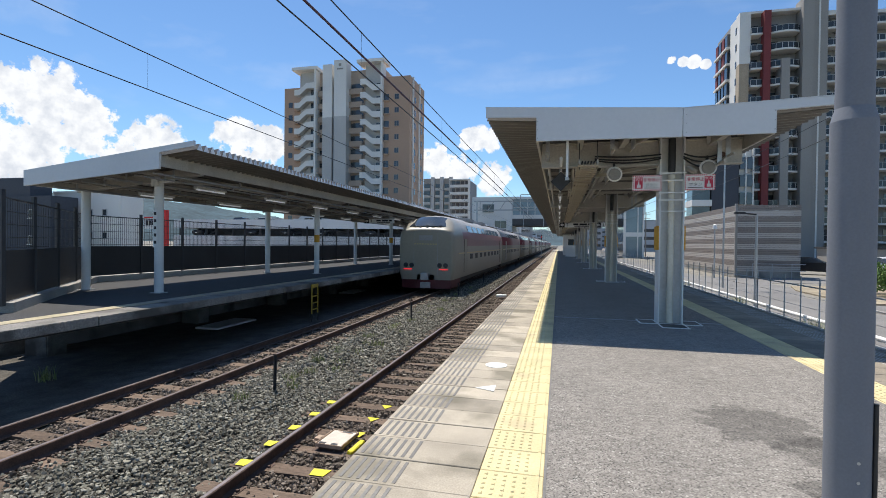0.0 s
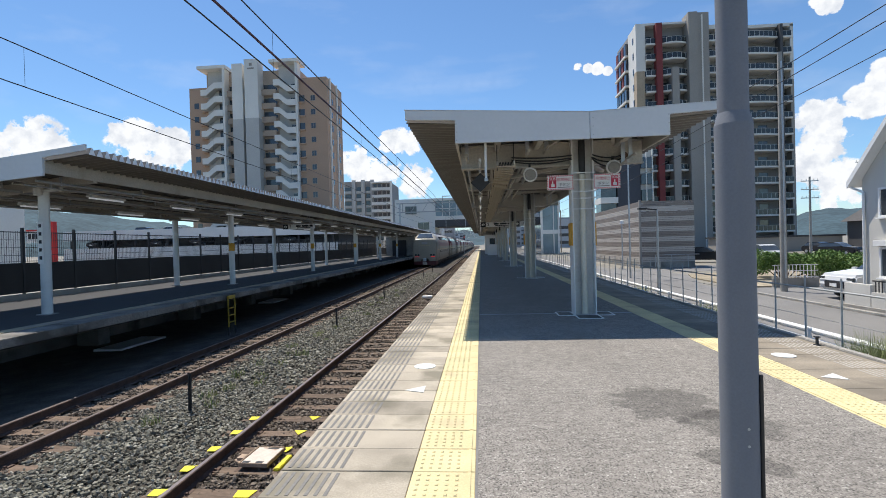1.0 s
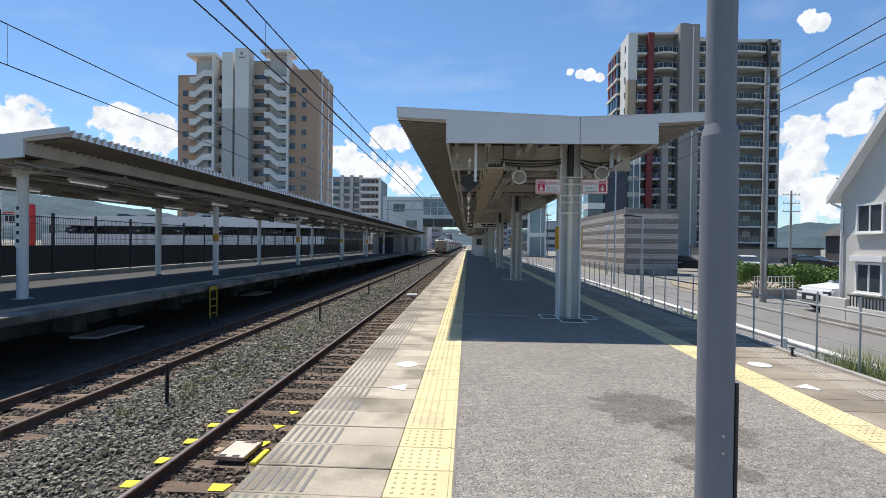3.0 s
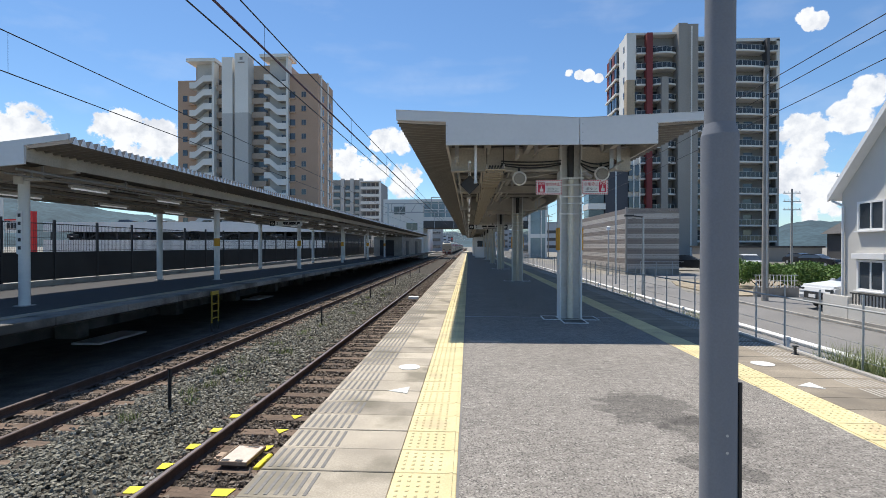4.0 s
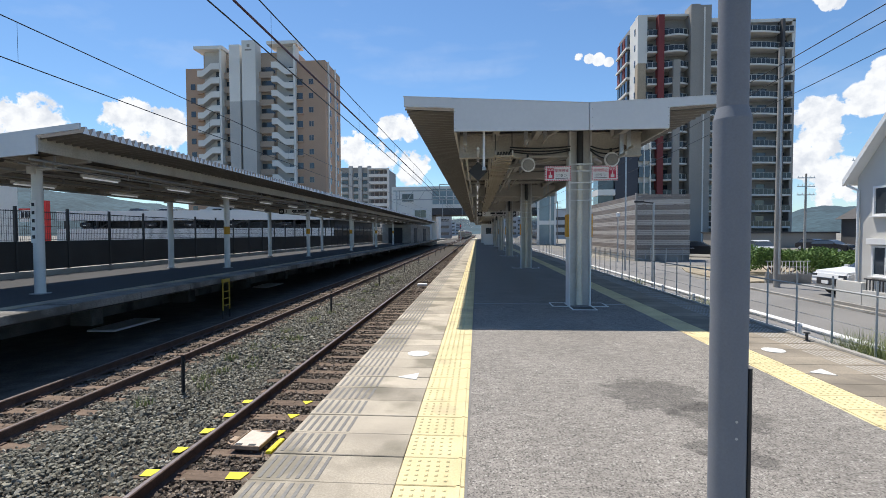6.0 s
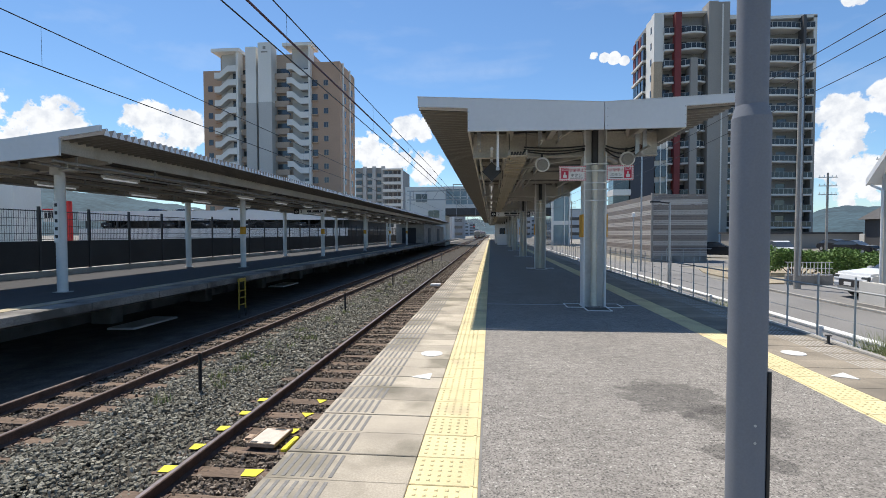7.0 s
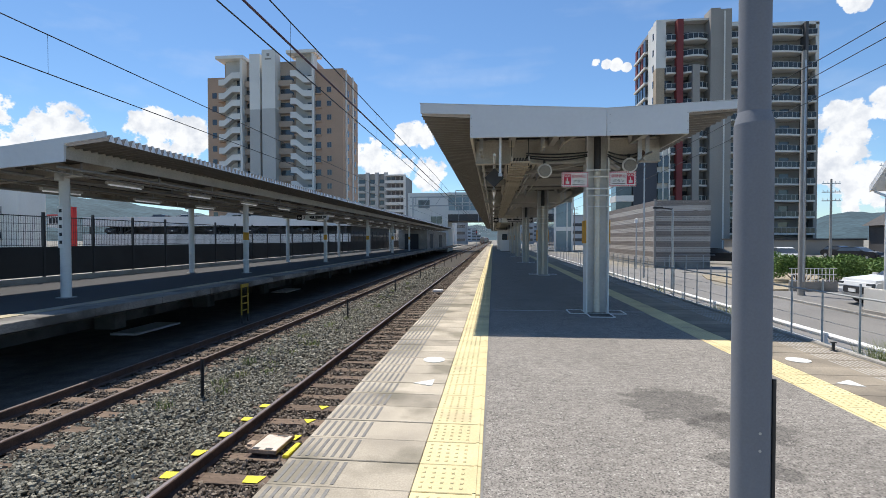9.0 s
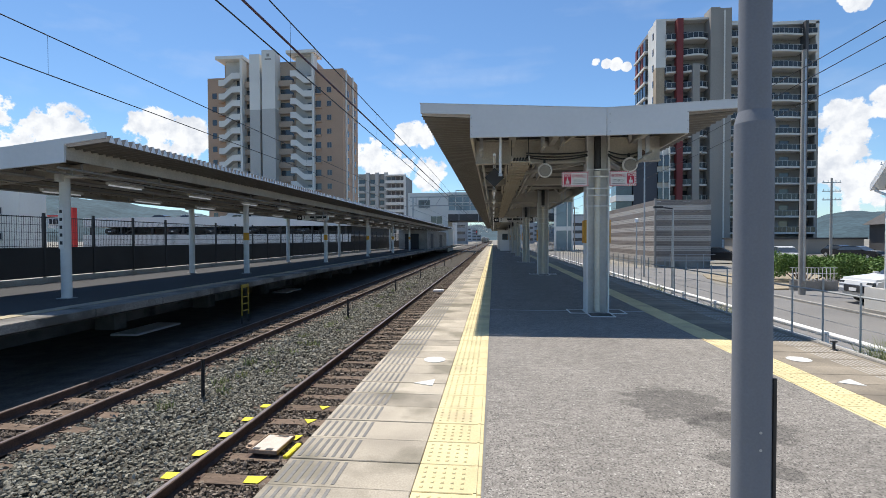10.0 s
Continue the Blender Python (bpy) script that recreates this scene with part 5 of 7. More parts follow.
def build_car(at, rz, paint, label, suv=False):
    c = thing("parked_car", at, label, "car", "parked cars", rz=rz)
    hgt = 1.62 if suv else 1.5
    w = 0.87
    # side outline, front towards -y
    low = [(-2.16, 0.34), (-2.24, 0.62), (-2.14, 0.92), (-1.0, 1.06), (1.9, 1.02), (2.15, 0.92), (2.22, 0.5), (2.1, 0.3), (-2.0, 0.28)]
    bm = bmesh.new()
    prism(bm, low, "x", -w, w)
    part("body", bm, paint, c, bevel=0.11)
    top = [(-1.05, 0.98), (-0.35, hgt - 0.1), (0.1, hgt), (1.35, hgt - 0.03), (1.95, 1.0)]
    bm = bmesh.new()
    prism(bm, top, "x", -w + 0.1, w - 0.1)
    for v in bm.verts:
        if v.co.z > 1.2:
            v.co.x *= 0.84
    part("cabin_glass", bm, "glass", c, bevel=0.03)
    bm = bmesh.new()
    prism(bm, [(-0.34, hgt - 0.1), (0.1, hgt + 0.015), (1.35, hgt - 0.015), (1.6, hgt - 0.22), (1.35, hgt - 0.06), (0.1, hgt - 0.04)], "x", -w + 0.19, w - 0.19)
    part("roof", bm, paint, c)
    for x in (-w + 0.04, w - 0.04):
        for y in (-1.35, 1.35):
            wheel = new("wheel")
            wheel.parent = c
            wheel.matrix_basis = pose(x, y, 0.32)
            bm = bmesh.new()
            rod(bm, (-0.1, 0, 0), (0.1, 0, 0), 0.32, 20)
            part("tyre", bm, "tyre", wheel)
            bm = bmesh.new()
            s = 1 if x > 0 else -1
            rod(bm, (s * 0.08, 0, 0), (s * 0.112, 0, 0), 0.2, 14)
            part("rim", bm, "galv", wheel)
    boxes("grille", [(-0.48, 0.48, -2.26, -2.2, 0.44, 0.68)], "dark", c, "dark grille", 0.02)
    boxes("number_plate", [(-0.17, 0.17, -2.285, -2.265, 0.48, 0.6)], "sign", c)
    for s in (-1, 1):
        boxes("headlight", [(s * 0.68 - 0.16, s * 0.68 + 0.16, -2.2, -2.1, 0.68, 0.82)], "glass", c, "headlight", 0.02)
        boxes("mirror", [(s * 0.95 - 0.08, s * 0.95 + 0.08, -0.9, -0.75, 0.98, 1.12)], paint, c, bevel=0.02)


def bush(name, cx, cy, z, rx, ry, h, n, seed, label, leaf=0.075):
    rng = np.random.default_rng(seed)
    vs, fs = [], []
    lobes = [(rng.uniform(-0.75, 0.75) * rx, rng.uniform(-0.75, 0.75) * ry, rng.uniform(0.22, 0.82) * h, rng.uniform(0.16, 0.34)) for _ in range(26)]
    for k in range(n):
        lx, ly, lz, lr = lobes[int(rng.integers(len(lobes)))]
        d = rng.normal(size=3)
        d /= np.linalg.norm(d)
        r = rng.uniform(0.6, 1.05)
        c = np.array([lx + d[0] * r * rx * lr, ly + d[1] * r * ry * lr, max(0.05, lz + d[2] * r * h * lr)])
        u = rng.normal(size=3)
        u /= np.linalg.norm(u)
        w = np.cross(u, rng.normal(size=3))
        w /= np.linalg.norm(w)
        s = leaf * rng.uniform(0.6, 1.4)
        o = len(vs)
        vs += [c - u * s, c + w * s * 0.45, c + u * s, c - w * s * 0.45]
        fs.append((o, o + 1, o + 2, o + 3))
    me = bpy.data.meshes.new("foliage")
    me.from_pydata([tuple(v) for v in vs], [], fs)
    me.materials.append(M["leaf"])
    t = thing(name, (cx, cy, z), label, "shrub", "shrubs")
    ob = new("foliage", me)
    ob.parent = t
    bm = bmesh.new()
    for lx, ly, lz, lr in lobes[:12]:
        rod(bm, (lx * 0.2, ly * 0.2, 0), (lx, ly, lz), 0.03, 6, 0.012)
    part("stems", bm, "sleeper", t)
    return t


def utility_pole(x, y, z, h, label, arms=2):
    p = thing("utility_pole", (x, y, z), label, "utility pole", "utility poles")
    bm = bmesh.new()
    rod(bm, (0, 0, 0), (0, 0, h), 0.135, 14, 0.09)
    part("shaft", bm, "concrete", p)
    for k in range(arms):
        zz = h - 0.5 - 0.9 * k
        boxes("cross_arm", [(-0.9, 0.9, -0.06, 0.02, zz, zz + 0.09)], "galv", p)
        for s in (-0.8, -0.35, 0.4, 0.8):
            bm = bmesh.new()
            rod(bm, (s, -0.02, zz + 0.09), (s, -0.02, zz + 0.27), 0.035, 8)
            part("insulator", bm, "sign", p)
    return p


def street_lamp(x, y, z, h, label, globe=True):
    p = thing("street_lamp", (x, y, z), label, "street lamp", "street lamps")
    bm = bmesh.new()
    rod(bm, (0, 0, 0), (0, 0, h), 0.06, 10, 0.04)
    part("post", bm, "galv", p)
    bm = bmesh.new()
    if globe:
        rod(bm, (0, 0, h), (0, 0, h + 0.28), 0.16, 14, 0.12)
        rod(bm, (0, 0, h + 0.28), (0, 0, h + 0.34), 0.17, 14, 0.05)
    else:
        rod(bm, (0, 0, h), (-0.5, 0, h + 0.06), 0.03, 8)
        box(bm, -0.75, -0.4, -0.08, 0.08, h + 0.02, h + 0.1)
    part("lamp_head", bm, "sign" if globe else "dark", p)


def build_car_park():
    b = thing("parking_garage", (0, 0, 0), "low parking garage clad in banded grey and brown louvres", "building")
    x0, x1, y0, y1, z0, z1 = 13.3, 17.7, 41.5, 62.0, ROAD_Z, 4.6
    boxes("core", [(x0 + 0.1, x1 - 0.1, y0 + 0.1, y1, z0, z1 - 1.2)], "tower_dark", b)
    bands, step = 36, (z1 - z0 - 0.5) / 36
    for k in range(bands):
        z = z0 + 0.5 + k * step
        m = "louvre_dark" if (k // 3) % 2 else "louvre"
        boxes("louvre", [(x0, x1, y0, y0 + 0.09, z, z + step * 0.86), (x0, x0 + 0.09, y0 + 0.09, y1, z, z + step * 0.86)], m, b)
    boxes("plinth", [(x0 + 0.03, x1, y0 + 0.03, y1, z0, z0 + 0.5)], "concrete", b)
    boxes("corner_post", [(x0 - 0.06, x0 + 0.1, y0 - 0.06, y0 + 0.1, z0, z1 + 0.1)], "tower_grey", b)
    boxes("roof_slab", [(x0 + 0.05, x1 - 0.05, y0 + 0.05, y1, z1 - 1.2, z1 - 1.0)], "concrete", b)
    bm = bmesh.new()
    for x in np.arange(x0 + 1, x1 + 0.1, 1.3):
        rod(bm, (x, y0 - 0.6, z0), (x, y0 - 0.6, z0 + 1.1), 0.025, 6)
    rod(bm, (x0 + 1, y0 - 0.6, z0 + 1.1), (x1 + 0.1, y0 - 0.6, z0 + 1.1), 0.025, 6)
    rod(bm, (x0 + 1, y0 - 0.6, z0 + 0.6), (x1 + 0.1, y0 - 0.6, z0 + 0.6), 0.02, 6)
    part("handrail", bm, "galv", b)
    build_car((16.0, 44.5, z1 - 1.35), 90, "car_white", "white car parked on the garage roof")


def build_tower():
    """Fifteen-storey apartment tower with smoked-glass balconies."""
    t = thing("apartment_tower", (0, 0, 0), "fifteen-storey grey apartment tower with glass balconies and a maroon fin", "building")
    Y, S = 98.0, 3.1
    xL, xR, zt = 31.7, 60.8, 42.4
    z0 = ROAD_Z
    boxes("core", [(xL, 42, Y + 1.6, Y + 13.5, z0, zt + 1.2), (42, xR, Y + 1.6, Y + 13.5, z0, zt - 0.2)], "tower_wall", t)
    boxes("side_wall", [(xL - 0.25, xL, Y + 0.2, Y + 5.0, z0, zt + 1.2)], "tower_light", t)
    boxes("end_wall", [(xL - 0.3, xL + 1.5, Y - 0.1, Y + 1.6, 34.5, zt + 1.4)], "tower_light", t, "light upper end wall")
    boxes("end_wall", [(xL - 0.3, xL + 1.3, Y - 0.1, Y + 1.6, z0, 34.5)], "tower_brick", t, "beige brick lower end wall")
    boxes("end_wall", [(xR - 0.6, xR, Y - 0.1, Y + 1.6, 31.5, zt - 0.4)], "tower_light", t)
    boxes("end_wall", [(xR - 0.6, xR, Y - 0.1, Y + 1.6, z0, 31.5)], "tower_grey", t, "darker lower end wall")
    for r in ((xL + 1.5, 41.0, zt + 1.0, zt + 1.4), (44.9, 52, zt - 0.4, zt + 0.4), (52, xR, zt - 0.7, zt - 0.1)):
        boxes("roof_beam", [(r[0], r[1], Y - 0.1, Y + 1.6, r[2], r[3])], "tower_light", t)
    boxes("pier", [(41.0, 42.7, Y - 1.2, Y + 1.8, z0, 45.1)], "tower_grey", t, "tall grey pier")
    boxes("pier", [(42.72, 44.9, Y - 0.9, Y + 1.8, z0, 45.0)], "tower_grey", t, "tall grey pier")
    boxes("pier_strip", [(43.5, 43.75, Y - 0.96, Y - 0.9, z0, 44.6)], "tower_light", t)
    boxes("maroon_fin", [(35.0, 36.1, Y - 1.1, Y + 0.4, z0, zt + 1.0)], "tower_red", t, "maroon vertical fin")
    boxes("pier", [(37.7, 39.0, Y - 1.5, Y + 1.0, z0, 34.6)], "tower_grey", t)
    boxes("dark_fin", [(57.9, 58.4, Y - 1.0, Y + 0.6, z0, zt - 0.5)], "tower_dark", t)
    bays = [(33.2, 34.95, 0.9), (36.15, 40.9, 1.4), (45.0, 46.6, 1.0), (46.8, 57.8, 1.7), (58.5, 60.2, 0.9)]
    n = 0
    for f in range(15):
        z = z0 + 0.3 + f * S
        if z + 2 > zt:
            break
        for x0, x1, d in bays:
            b = new("balcony")
            b.parent = t
            bm = bmesh.new()
            if x1 - x0 > 4:
                # gently bowed slab edge
                pts = [(x0 + (x1 - x0) * q / 10, Y + 0.3 - d * (0.45 + 0.55 * math.sin(math.pi * q / 10))) for q in range(11)]
            else:
                pts = [(x0, Y + 0.3 - d), (x1, Y + 0.3 - d)]
            prism(bm, pts + [(x1, Y + 1.6), (x0, Y + 1.6)], "z", z - 0.22, z + 0.1)
            part("slab", bm, "tower_light", b)
            bm = bmesh.new()
            m = len(pts) - 1
            for q in range(m):
                p, r = pts[q], pts[q + 1]
                beam(bm, (p[0], p[1] + 0.1, z + 0.62), (r[0], r[1] + 0.1, z + 0.62), 0.03, 0.92)
            tagged(part("balustrade", bm, "balcony_glass", b, "smoked glass balustrade"), kind="stuff")
            bm = bmesh.new()
            for q in range(m):
                p, r = pts[q], pts[q + 1]
                beam(bm, (p[0], p[1] + 0.1, z + 1.12), (r[0], r[1] + 0.1, z + 1.12), 0.06, 0.06)
            for q in range(int((x1 - x0) / 0.9) + 1):
                u = q * 0.9 / (x1 - x0)
                k = min(m - 1, int(u * m))
                v = u * m - k
                px, py = pts[k][0] + (pts[k + 1][0] - pts[k][0]) * v, pts[k][1] + (pts[k + 1][1] - pts[k][1]) * v
                box(bm, px - 0.03, px + 0.03, py + 0.07, py + 0.13, z + 0.1, z + 1.12)
            tagged(part("rail", bm, "block_grey", b), kind="stuff")
            # doors behind and the odd white unit
            bm = bmesh.new()
            w = (x1 - x0)
            for q in range(max(1, int(w / 2.6))):
                u = x0 + 0.3 + q * 2.6
                box(bm, u, min(u + 1.7, x1 - 0.1), Y + 1.52, Y + 1.58, z + 0.1, z + 2.2)
            tagged(part("balcony_door", bm, "glass", b), kind="stuff")
            bm = bmesh.new()
            for q in range(1 if w < 3 else 3):
                u = x0 + 0.4 + ((f * 7 + q * 13 + n * 5) % 10) / 10 * (w - 1.2)
                box(bm, u, u + 0.75, Y + 1.1, Y + 1.4, z + 0.1, z + 1.5 if q == 1 else z + 0.75)
            tagged(part("outdoor_unit", bm, "tower_light", b), kind="stuff")
            n += 1
        # windows in the flank
        w = new("side_window")
        w.parent = t
        boxes("pane", [(xL - 0.3, xL - 0.2, Y + 1.3, Y + 2.1, z + 0.9, z + 2.2)], "glass", w)
        boxes("bay_frame", [(xL - 0.9, xL - 0.0, Y + 5.2, Y + 12.8, z - 0.25, z + 0.15)], "tower_light", w)
        for q in range(4):
            yy = Y + 5.6 + q * 1.9
            boxes("bay_pane", [(xL - 0.6, xL - 0.02, yy, yy + 1.3, z + 0.15, z + 2.7)], "tower_red" if f > 10 and q % 2 else "glass", w)
    # lower wing in front
    a = thing("apartment_wing", (0, 0, 0), "lower white and dark apartment wing beside the tower", "building")
    boxes("wall", [(25.6, 29.8, 92.0, 97, z0, 16.5)], "blue_grey", a)
    for f in range(5):
        z = z0 + 0.5 + f * 3.0
        boxes("floor_band", [(22.4, 25.6, 91.6, 96, z - 0.2, z + 0.9)], "block_white", a)
        boxes("recess", [(22.6, 25.4, 92.2, 96, z + 0.9, z + 2.8)], "glass", a)
    for x in (29.9, 31.0):
        for f in range(6):
            z = z0 + 0.6 + f * 3.0
            boxes("window_bay", [(x, x + 0.8, 91.8, 92.4, z, z + 2.0)], "glass", a)
        boxes("frame", [(x + 0.82, x + 1.0, 91.7, 92.5, z0, 18.3)], "block_white", a)
    boxes("wall", [(29.8, 32.0, 92.4, 97, z0, 18.4)], "block_white", a)


def build_left_block():
    """Tan apartment block with white zigzag outdoor stairs."""
    t = thing("apartment_block", (0, 0, 0), "thirteen-storey tan apartment block with white zigzag stairs", "building")
    Y, S, z0 = 99.0, 2.9, -1.0
    F = 13
    zt = 36.6
    boxes("left_wing", [(-62.4, -58.2, Y + 1.5, Y + 12, z0, 36.8)], "tan", t)
    boxes("core_wall", [(-58.2, -37.7, Y + 1.2, Y + 12, z0, 39.6)], "taupe", t)
    boxes("right_wing", [(-37.7, -31.4, Y, Y + 11.0, z0, 37.3)], "tan", t)
    boxes("side_strip", [(-31.4, -31.15, Y + 1.6, Y + 2.2, z0, 37.5), (-31.4, -31.15, Y + 6.4, Y + 7.0, z0, 37.5)], "block_white", t)
    boxes("white_pier", [(-51.5, -49.2, Y - 0.9, Y + 1.2, 29.0, 40.7)], "block_white", t, "upper white pier")
    boxes("white_pier", [(-48.5, -45.6, Y - 1.4, Y + 1.2, 29.0, 41.3)], "block_white", t, "upper white pier")
    boxes("grey_pier", [(-51.5, -49.2, Y - 0.9, Y + 1.2, z0, 29.0)], "block_grey", t, "lower grey pier")
    boxes("grey_pier", [(-48.5, -45.6, Y - 1.4, Y + 1.2, z0, 29.0)], "block_grey", t, "lower grey pier")
    boxes("emblem", [(-47.4, -46.8, Y - 1.44, Y - 1.4, 39.9, 40.5), (-47.8, -46.4, Y - 1.44, Y - 1.4, 39.2, 39.5)], "tower_grey", t)
    # stair towers
    for xa, xb, cap in ((-58.2, -53.2, 40.5), (-42.5, -37.4, 41.1)):
        boxes("stair_wall", [(xa + 0.6, xb - 0.1, Y + 0.6, Y + 1.2, z0, cap - 0.6)], "block_grey", t)
        boxes("stair_post", [(xb - 0.45, xb, Y - 0.9, Y + 1.2, z0, cap - 0.6)], "block_white", t)
        boxes("stair_roof", [(xa - 0.8, xb + 0.4, Y - 1.2, Y + 3, cap - 0.65, cap)], "block_white", t)
    for f in range(F):
        z = z0 + 0.6 + f * S
        for xa, xb, up in ((-58.4, -53.6, 1), (-42.5, -37.8, -1)):
            bm = bmesh.new()
            l = 0.8 if up > 0 else 2.2
            r = 2.2 if up > 0 else 0.8
            q = (xb - xa)
            prism(bm, [(xa, z + l - 0.9), (xa + 0.25 * q, z + l - 0.9), (xa + 0.62 * q, z + r - 0.9), (xb, z + r - 0.9), (xb, z + r + 0.35), (xa + 0.62 * q, z + r + 0.35), (xa + 0.25 * q, z + l + 0.35), (xa, z + l + 0.35)], "y", Y - 1.0, Y - 0.85)
            part("stair_parapet", bm, "block_white", t, "white zigzag stair parapet")
            bm = bmesh.new()
            prism(bm, [(xa, z + l - 0.9), (xa + 0.25 * q, z + l - 0.9), (xa + 0.62 * q, z + r - 0.9), (xb, z + r - 0.9), (xb, z + r - 0.7), (xa + 0.62 * q, z + r - 0.7), (xa + 0.25 * q, z + l - 0.7), (xa, z + l - 0.7)], "y", Y - 0.85, Y + 0.6)
            part("stair_flight", bm, "block_grey", t)
            boxes("stair_opening", [(xb - 1.5 if up > 0 else xb - 1.5, xb - 0.5, Y + 0.54, Y + 0.6, z + 0.1, z + 1.9)], "glass", t)
        for xa, xb in ((-53.2, -51.5), (-45.6, -42.5)):
            boxes("gallery_parapet", [(xa, xb, Y + 0.2, Y + 0.35, z - 0.3, z + 0.95)], "taupe", t)
            boxes("gallery_recess", [(xa + 0.1, xb - 0.1, Y + 1.14, Y + 1.2, z + 0.95, z + 2.2)], "glass", t)
        boxes("slot_window", [(-49.15, -48.55, Y + 0.9, Y + 1.18, z, z + 1.9)], "glass", t)
        if f < 12:
            window(t, -34.9, -33.9, z + 0.9, z + 2.05, Y, "y", 0.06, "taupe", sashes=2)
            boxes("recess_window", [(-37.4, -36.2, Y - 0.02, Y + 0.02, z + 0.7, z + 2.1)], "glass", t)
            boxes("recess_ledge", [(-37.5, -36.1, Y - 0.3, Y, z + 0.45, z + 0.75)], "tan", t)
            boxes("side_window", [(-31.45, -31.35, Y + 3.2, Y + 4.0, z + 0.8, z + 2.1), (-31.45, -31.35, Y + 8.3, Y + 9.1, z + 0.8, z + 2.1)], "glass", t)
            boxes("wing_window", [(-61.3, -60.3, Y + 1.44, Y + 1.52, z + 0.8, z + 2.0)], "glass", t)
            boxes("wing_ledge", [(-59.6, -58.3, Y + 0.9, Y + 1.5, z - 0.2, z + 0.8)], "tan", t)


def far_blocks():
    t = thing("apartment_block", (0, 0, 0), "distant grey apartment block behind the platform roof", "building")
    Y = 200.0
    boxes("wall", [(-57, -44.5, Y, Y + 14, -1, 29)], "tower_grey", t)
    boxes("wall", [(-44.5, -36.2, Y - 3, Y + 14, -1, 27.6)], "tower_wall", t)
    for x in (-53.5, -49.5, -45.6):
        boxes("pier", [(x, x + 1.5, Y - 1, Y, -1, 29.5)], "block_grey", t)
    boxes("corner_pier", [(-36.8, -36.0, Y - 4.1, Y - 2.9, -1, 27.9)], "block_white", t)
    boxes("roof_edge", [(-44.7, -36.0, Y - 4.2, Y - 2.9, 27.6, 28.1)], "block_white", t)
    for f in range(9):
        z = 1 + f * 3.0
        for xa, xb in ((-56.6, -54), (-51.6, -49.8), (-47.6, -45.8)):
            boxes("window_band", [(xa, xb, Y - 0.1, Y, z, z + 1.6)], "glass", t)
            boxes("balcony_front", [(xa - 0.2, xb + 0.2, Y - 0.7, Y - 0.6, z - 1.1, z - 0.1)], "block_grey", t)
        for q in range(4):
            boxes("balcony_recess", [(-43.8 + 1.9 * q, -42.4 + 1.9 * q, Y - 3.1, Y - 3, z + 0.6, z + 2.3)], "glass", t)
        boxes("balcony_rail", [(-44.4, -36.4, Y - 4.0, Y - 3.9, z - 0.4, z + 0.75)], "block_white", t)


def build_station_bridge():
    b = thing("station_overbridge", (0, 0, 0), "white and glass station building bridging the tracks", "building")
    Y = 100.0
    boxes("hall_wall", [(-17.8, -9.4, Y, Y + 12, -1.2, 11.1)], "block_white", b)
    boxes("corridor_floor", [(-9.4, 16, Y, Y + 10, 5.2, 6.6)], "tower_dark", b, "dark bridge deck")
    boxes("corridor_sill", [(-9.4, 16, Y - 0.05, Y + 0.2, 6.6, 7.4)], "block_white", b)
    boxes("corridor_roof", [(-9.6, 16.3, Y - 0.3, Y + 10, 10.6, 11.1)], "block_white", b)
    boxes("rear_wall", [(-9.4, 16, Y + 9.8, Y + 10, 6.6, 10.6)], "block_grey", b)
    boxes("glazing", [(-9.3, 16, Y + 0.1, Y + 0.16, 7.4, 10.6)], "teal", b, "blue-grey glazing")
    for k in range(18):
        x = -9.3 + k * 1.5
        boxes("mullion", [(x - 0.06, x + 0.06, Y - 0.02, Y + 0.1, 7.4, 10.6)], "block_white", b)
    boxes("transom", [(-9.3, 16, Y - 0.01, Y + 0.1, 8.9, 9.02)], "block_white", b)
    window(b, -15.6, -13.2, 8.0, 9.6, Y, "y", 0.1, "block_grey")
    window(b, -13.0, -10.6, 4.6, 6.2, Y, "y", 0.1, "block_white")
    for x in (-9.9, 4.6, 15.0):
        boxes("pier", [(x - 0.4, x + 0.4, Y + 2, Y + 3, -1.5, 5.2)], "concrete", b)
    boxes("stair_block", [(12.0, 15.3, Y - 4, Y + 8, -1, 9.8)], "teal", b, "glazed stair block")
    boxes("stair_frame", [(11.8, 15.5, Y - 4.3, Y - 4.05, 9.5, 10.4), (11.8, 12.2, Y - 4.3, Y - 4.05, -1, 9.5), (14.2, 14.4, Y - 4.3, Y - 4.05, -1, 9.5), (15.1, 15.4, Y - 4.3, Y - 4.05, -1, 9.5), (12, 15.3, Y - 4.25, Y - 4.05, 3.0, 3.8)], "block_white", b)
    # waiting rooms on both platforms
    k = thing("platform_kiosk", (0, 0, 0), "white platform waiting room under the canopy", "kiosk", "waiting rooms")
    boxes("wall", [(0.6, 3.1, 66, 74, 0, 2.6)], "block_white", k)
    boxes("doorway", [(1.2, 2.2, 65.94, 66.0, 0, 2.1)], "glass", k)
    boxes("counter", [(0.8, 1.9, 58, 59.4, 0, 1.3)], "sign", k)
    k = thing("platform_kiosk", (0, 0, 0), "white waiting room on the opposite platform, wall darkened as canopy shade, dark doorway", "kiosk", "waiting rooms")
    # White wall given the darker concrete to put the canopy's shade into its colour.
    boxes("wall", [(-13.5, -9.4, 68, 96, -0.02, 2.7)], "concrete", k)
    for r in ((-12.6, -10.6, 67.94, 68.0, 0, 2.2), (-9.42, -9.36, 72, 75, 0, 2.2), (-9.42, -9.36, 84, 88, 0, 2.2)):
        boxes("doorway", [r], "ink", k)


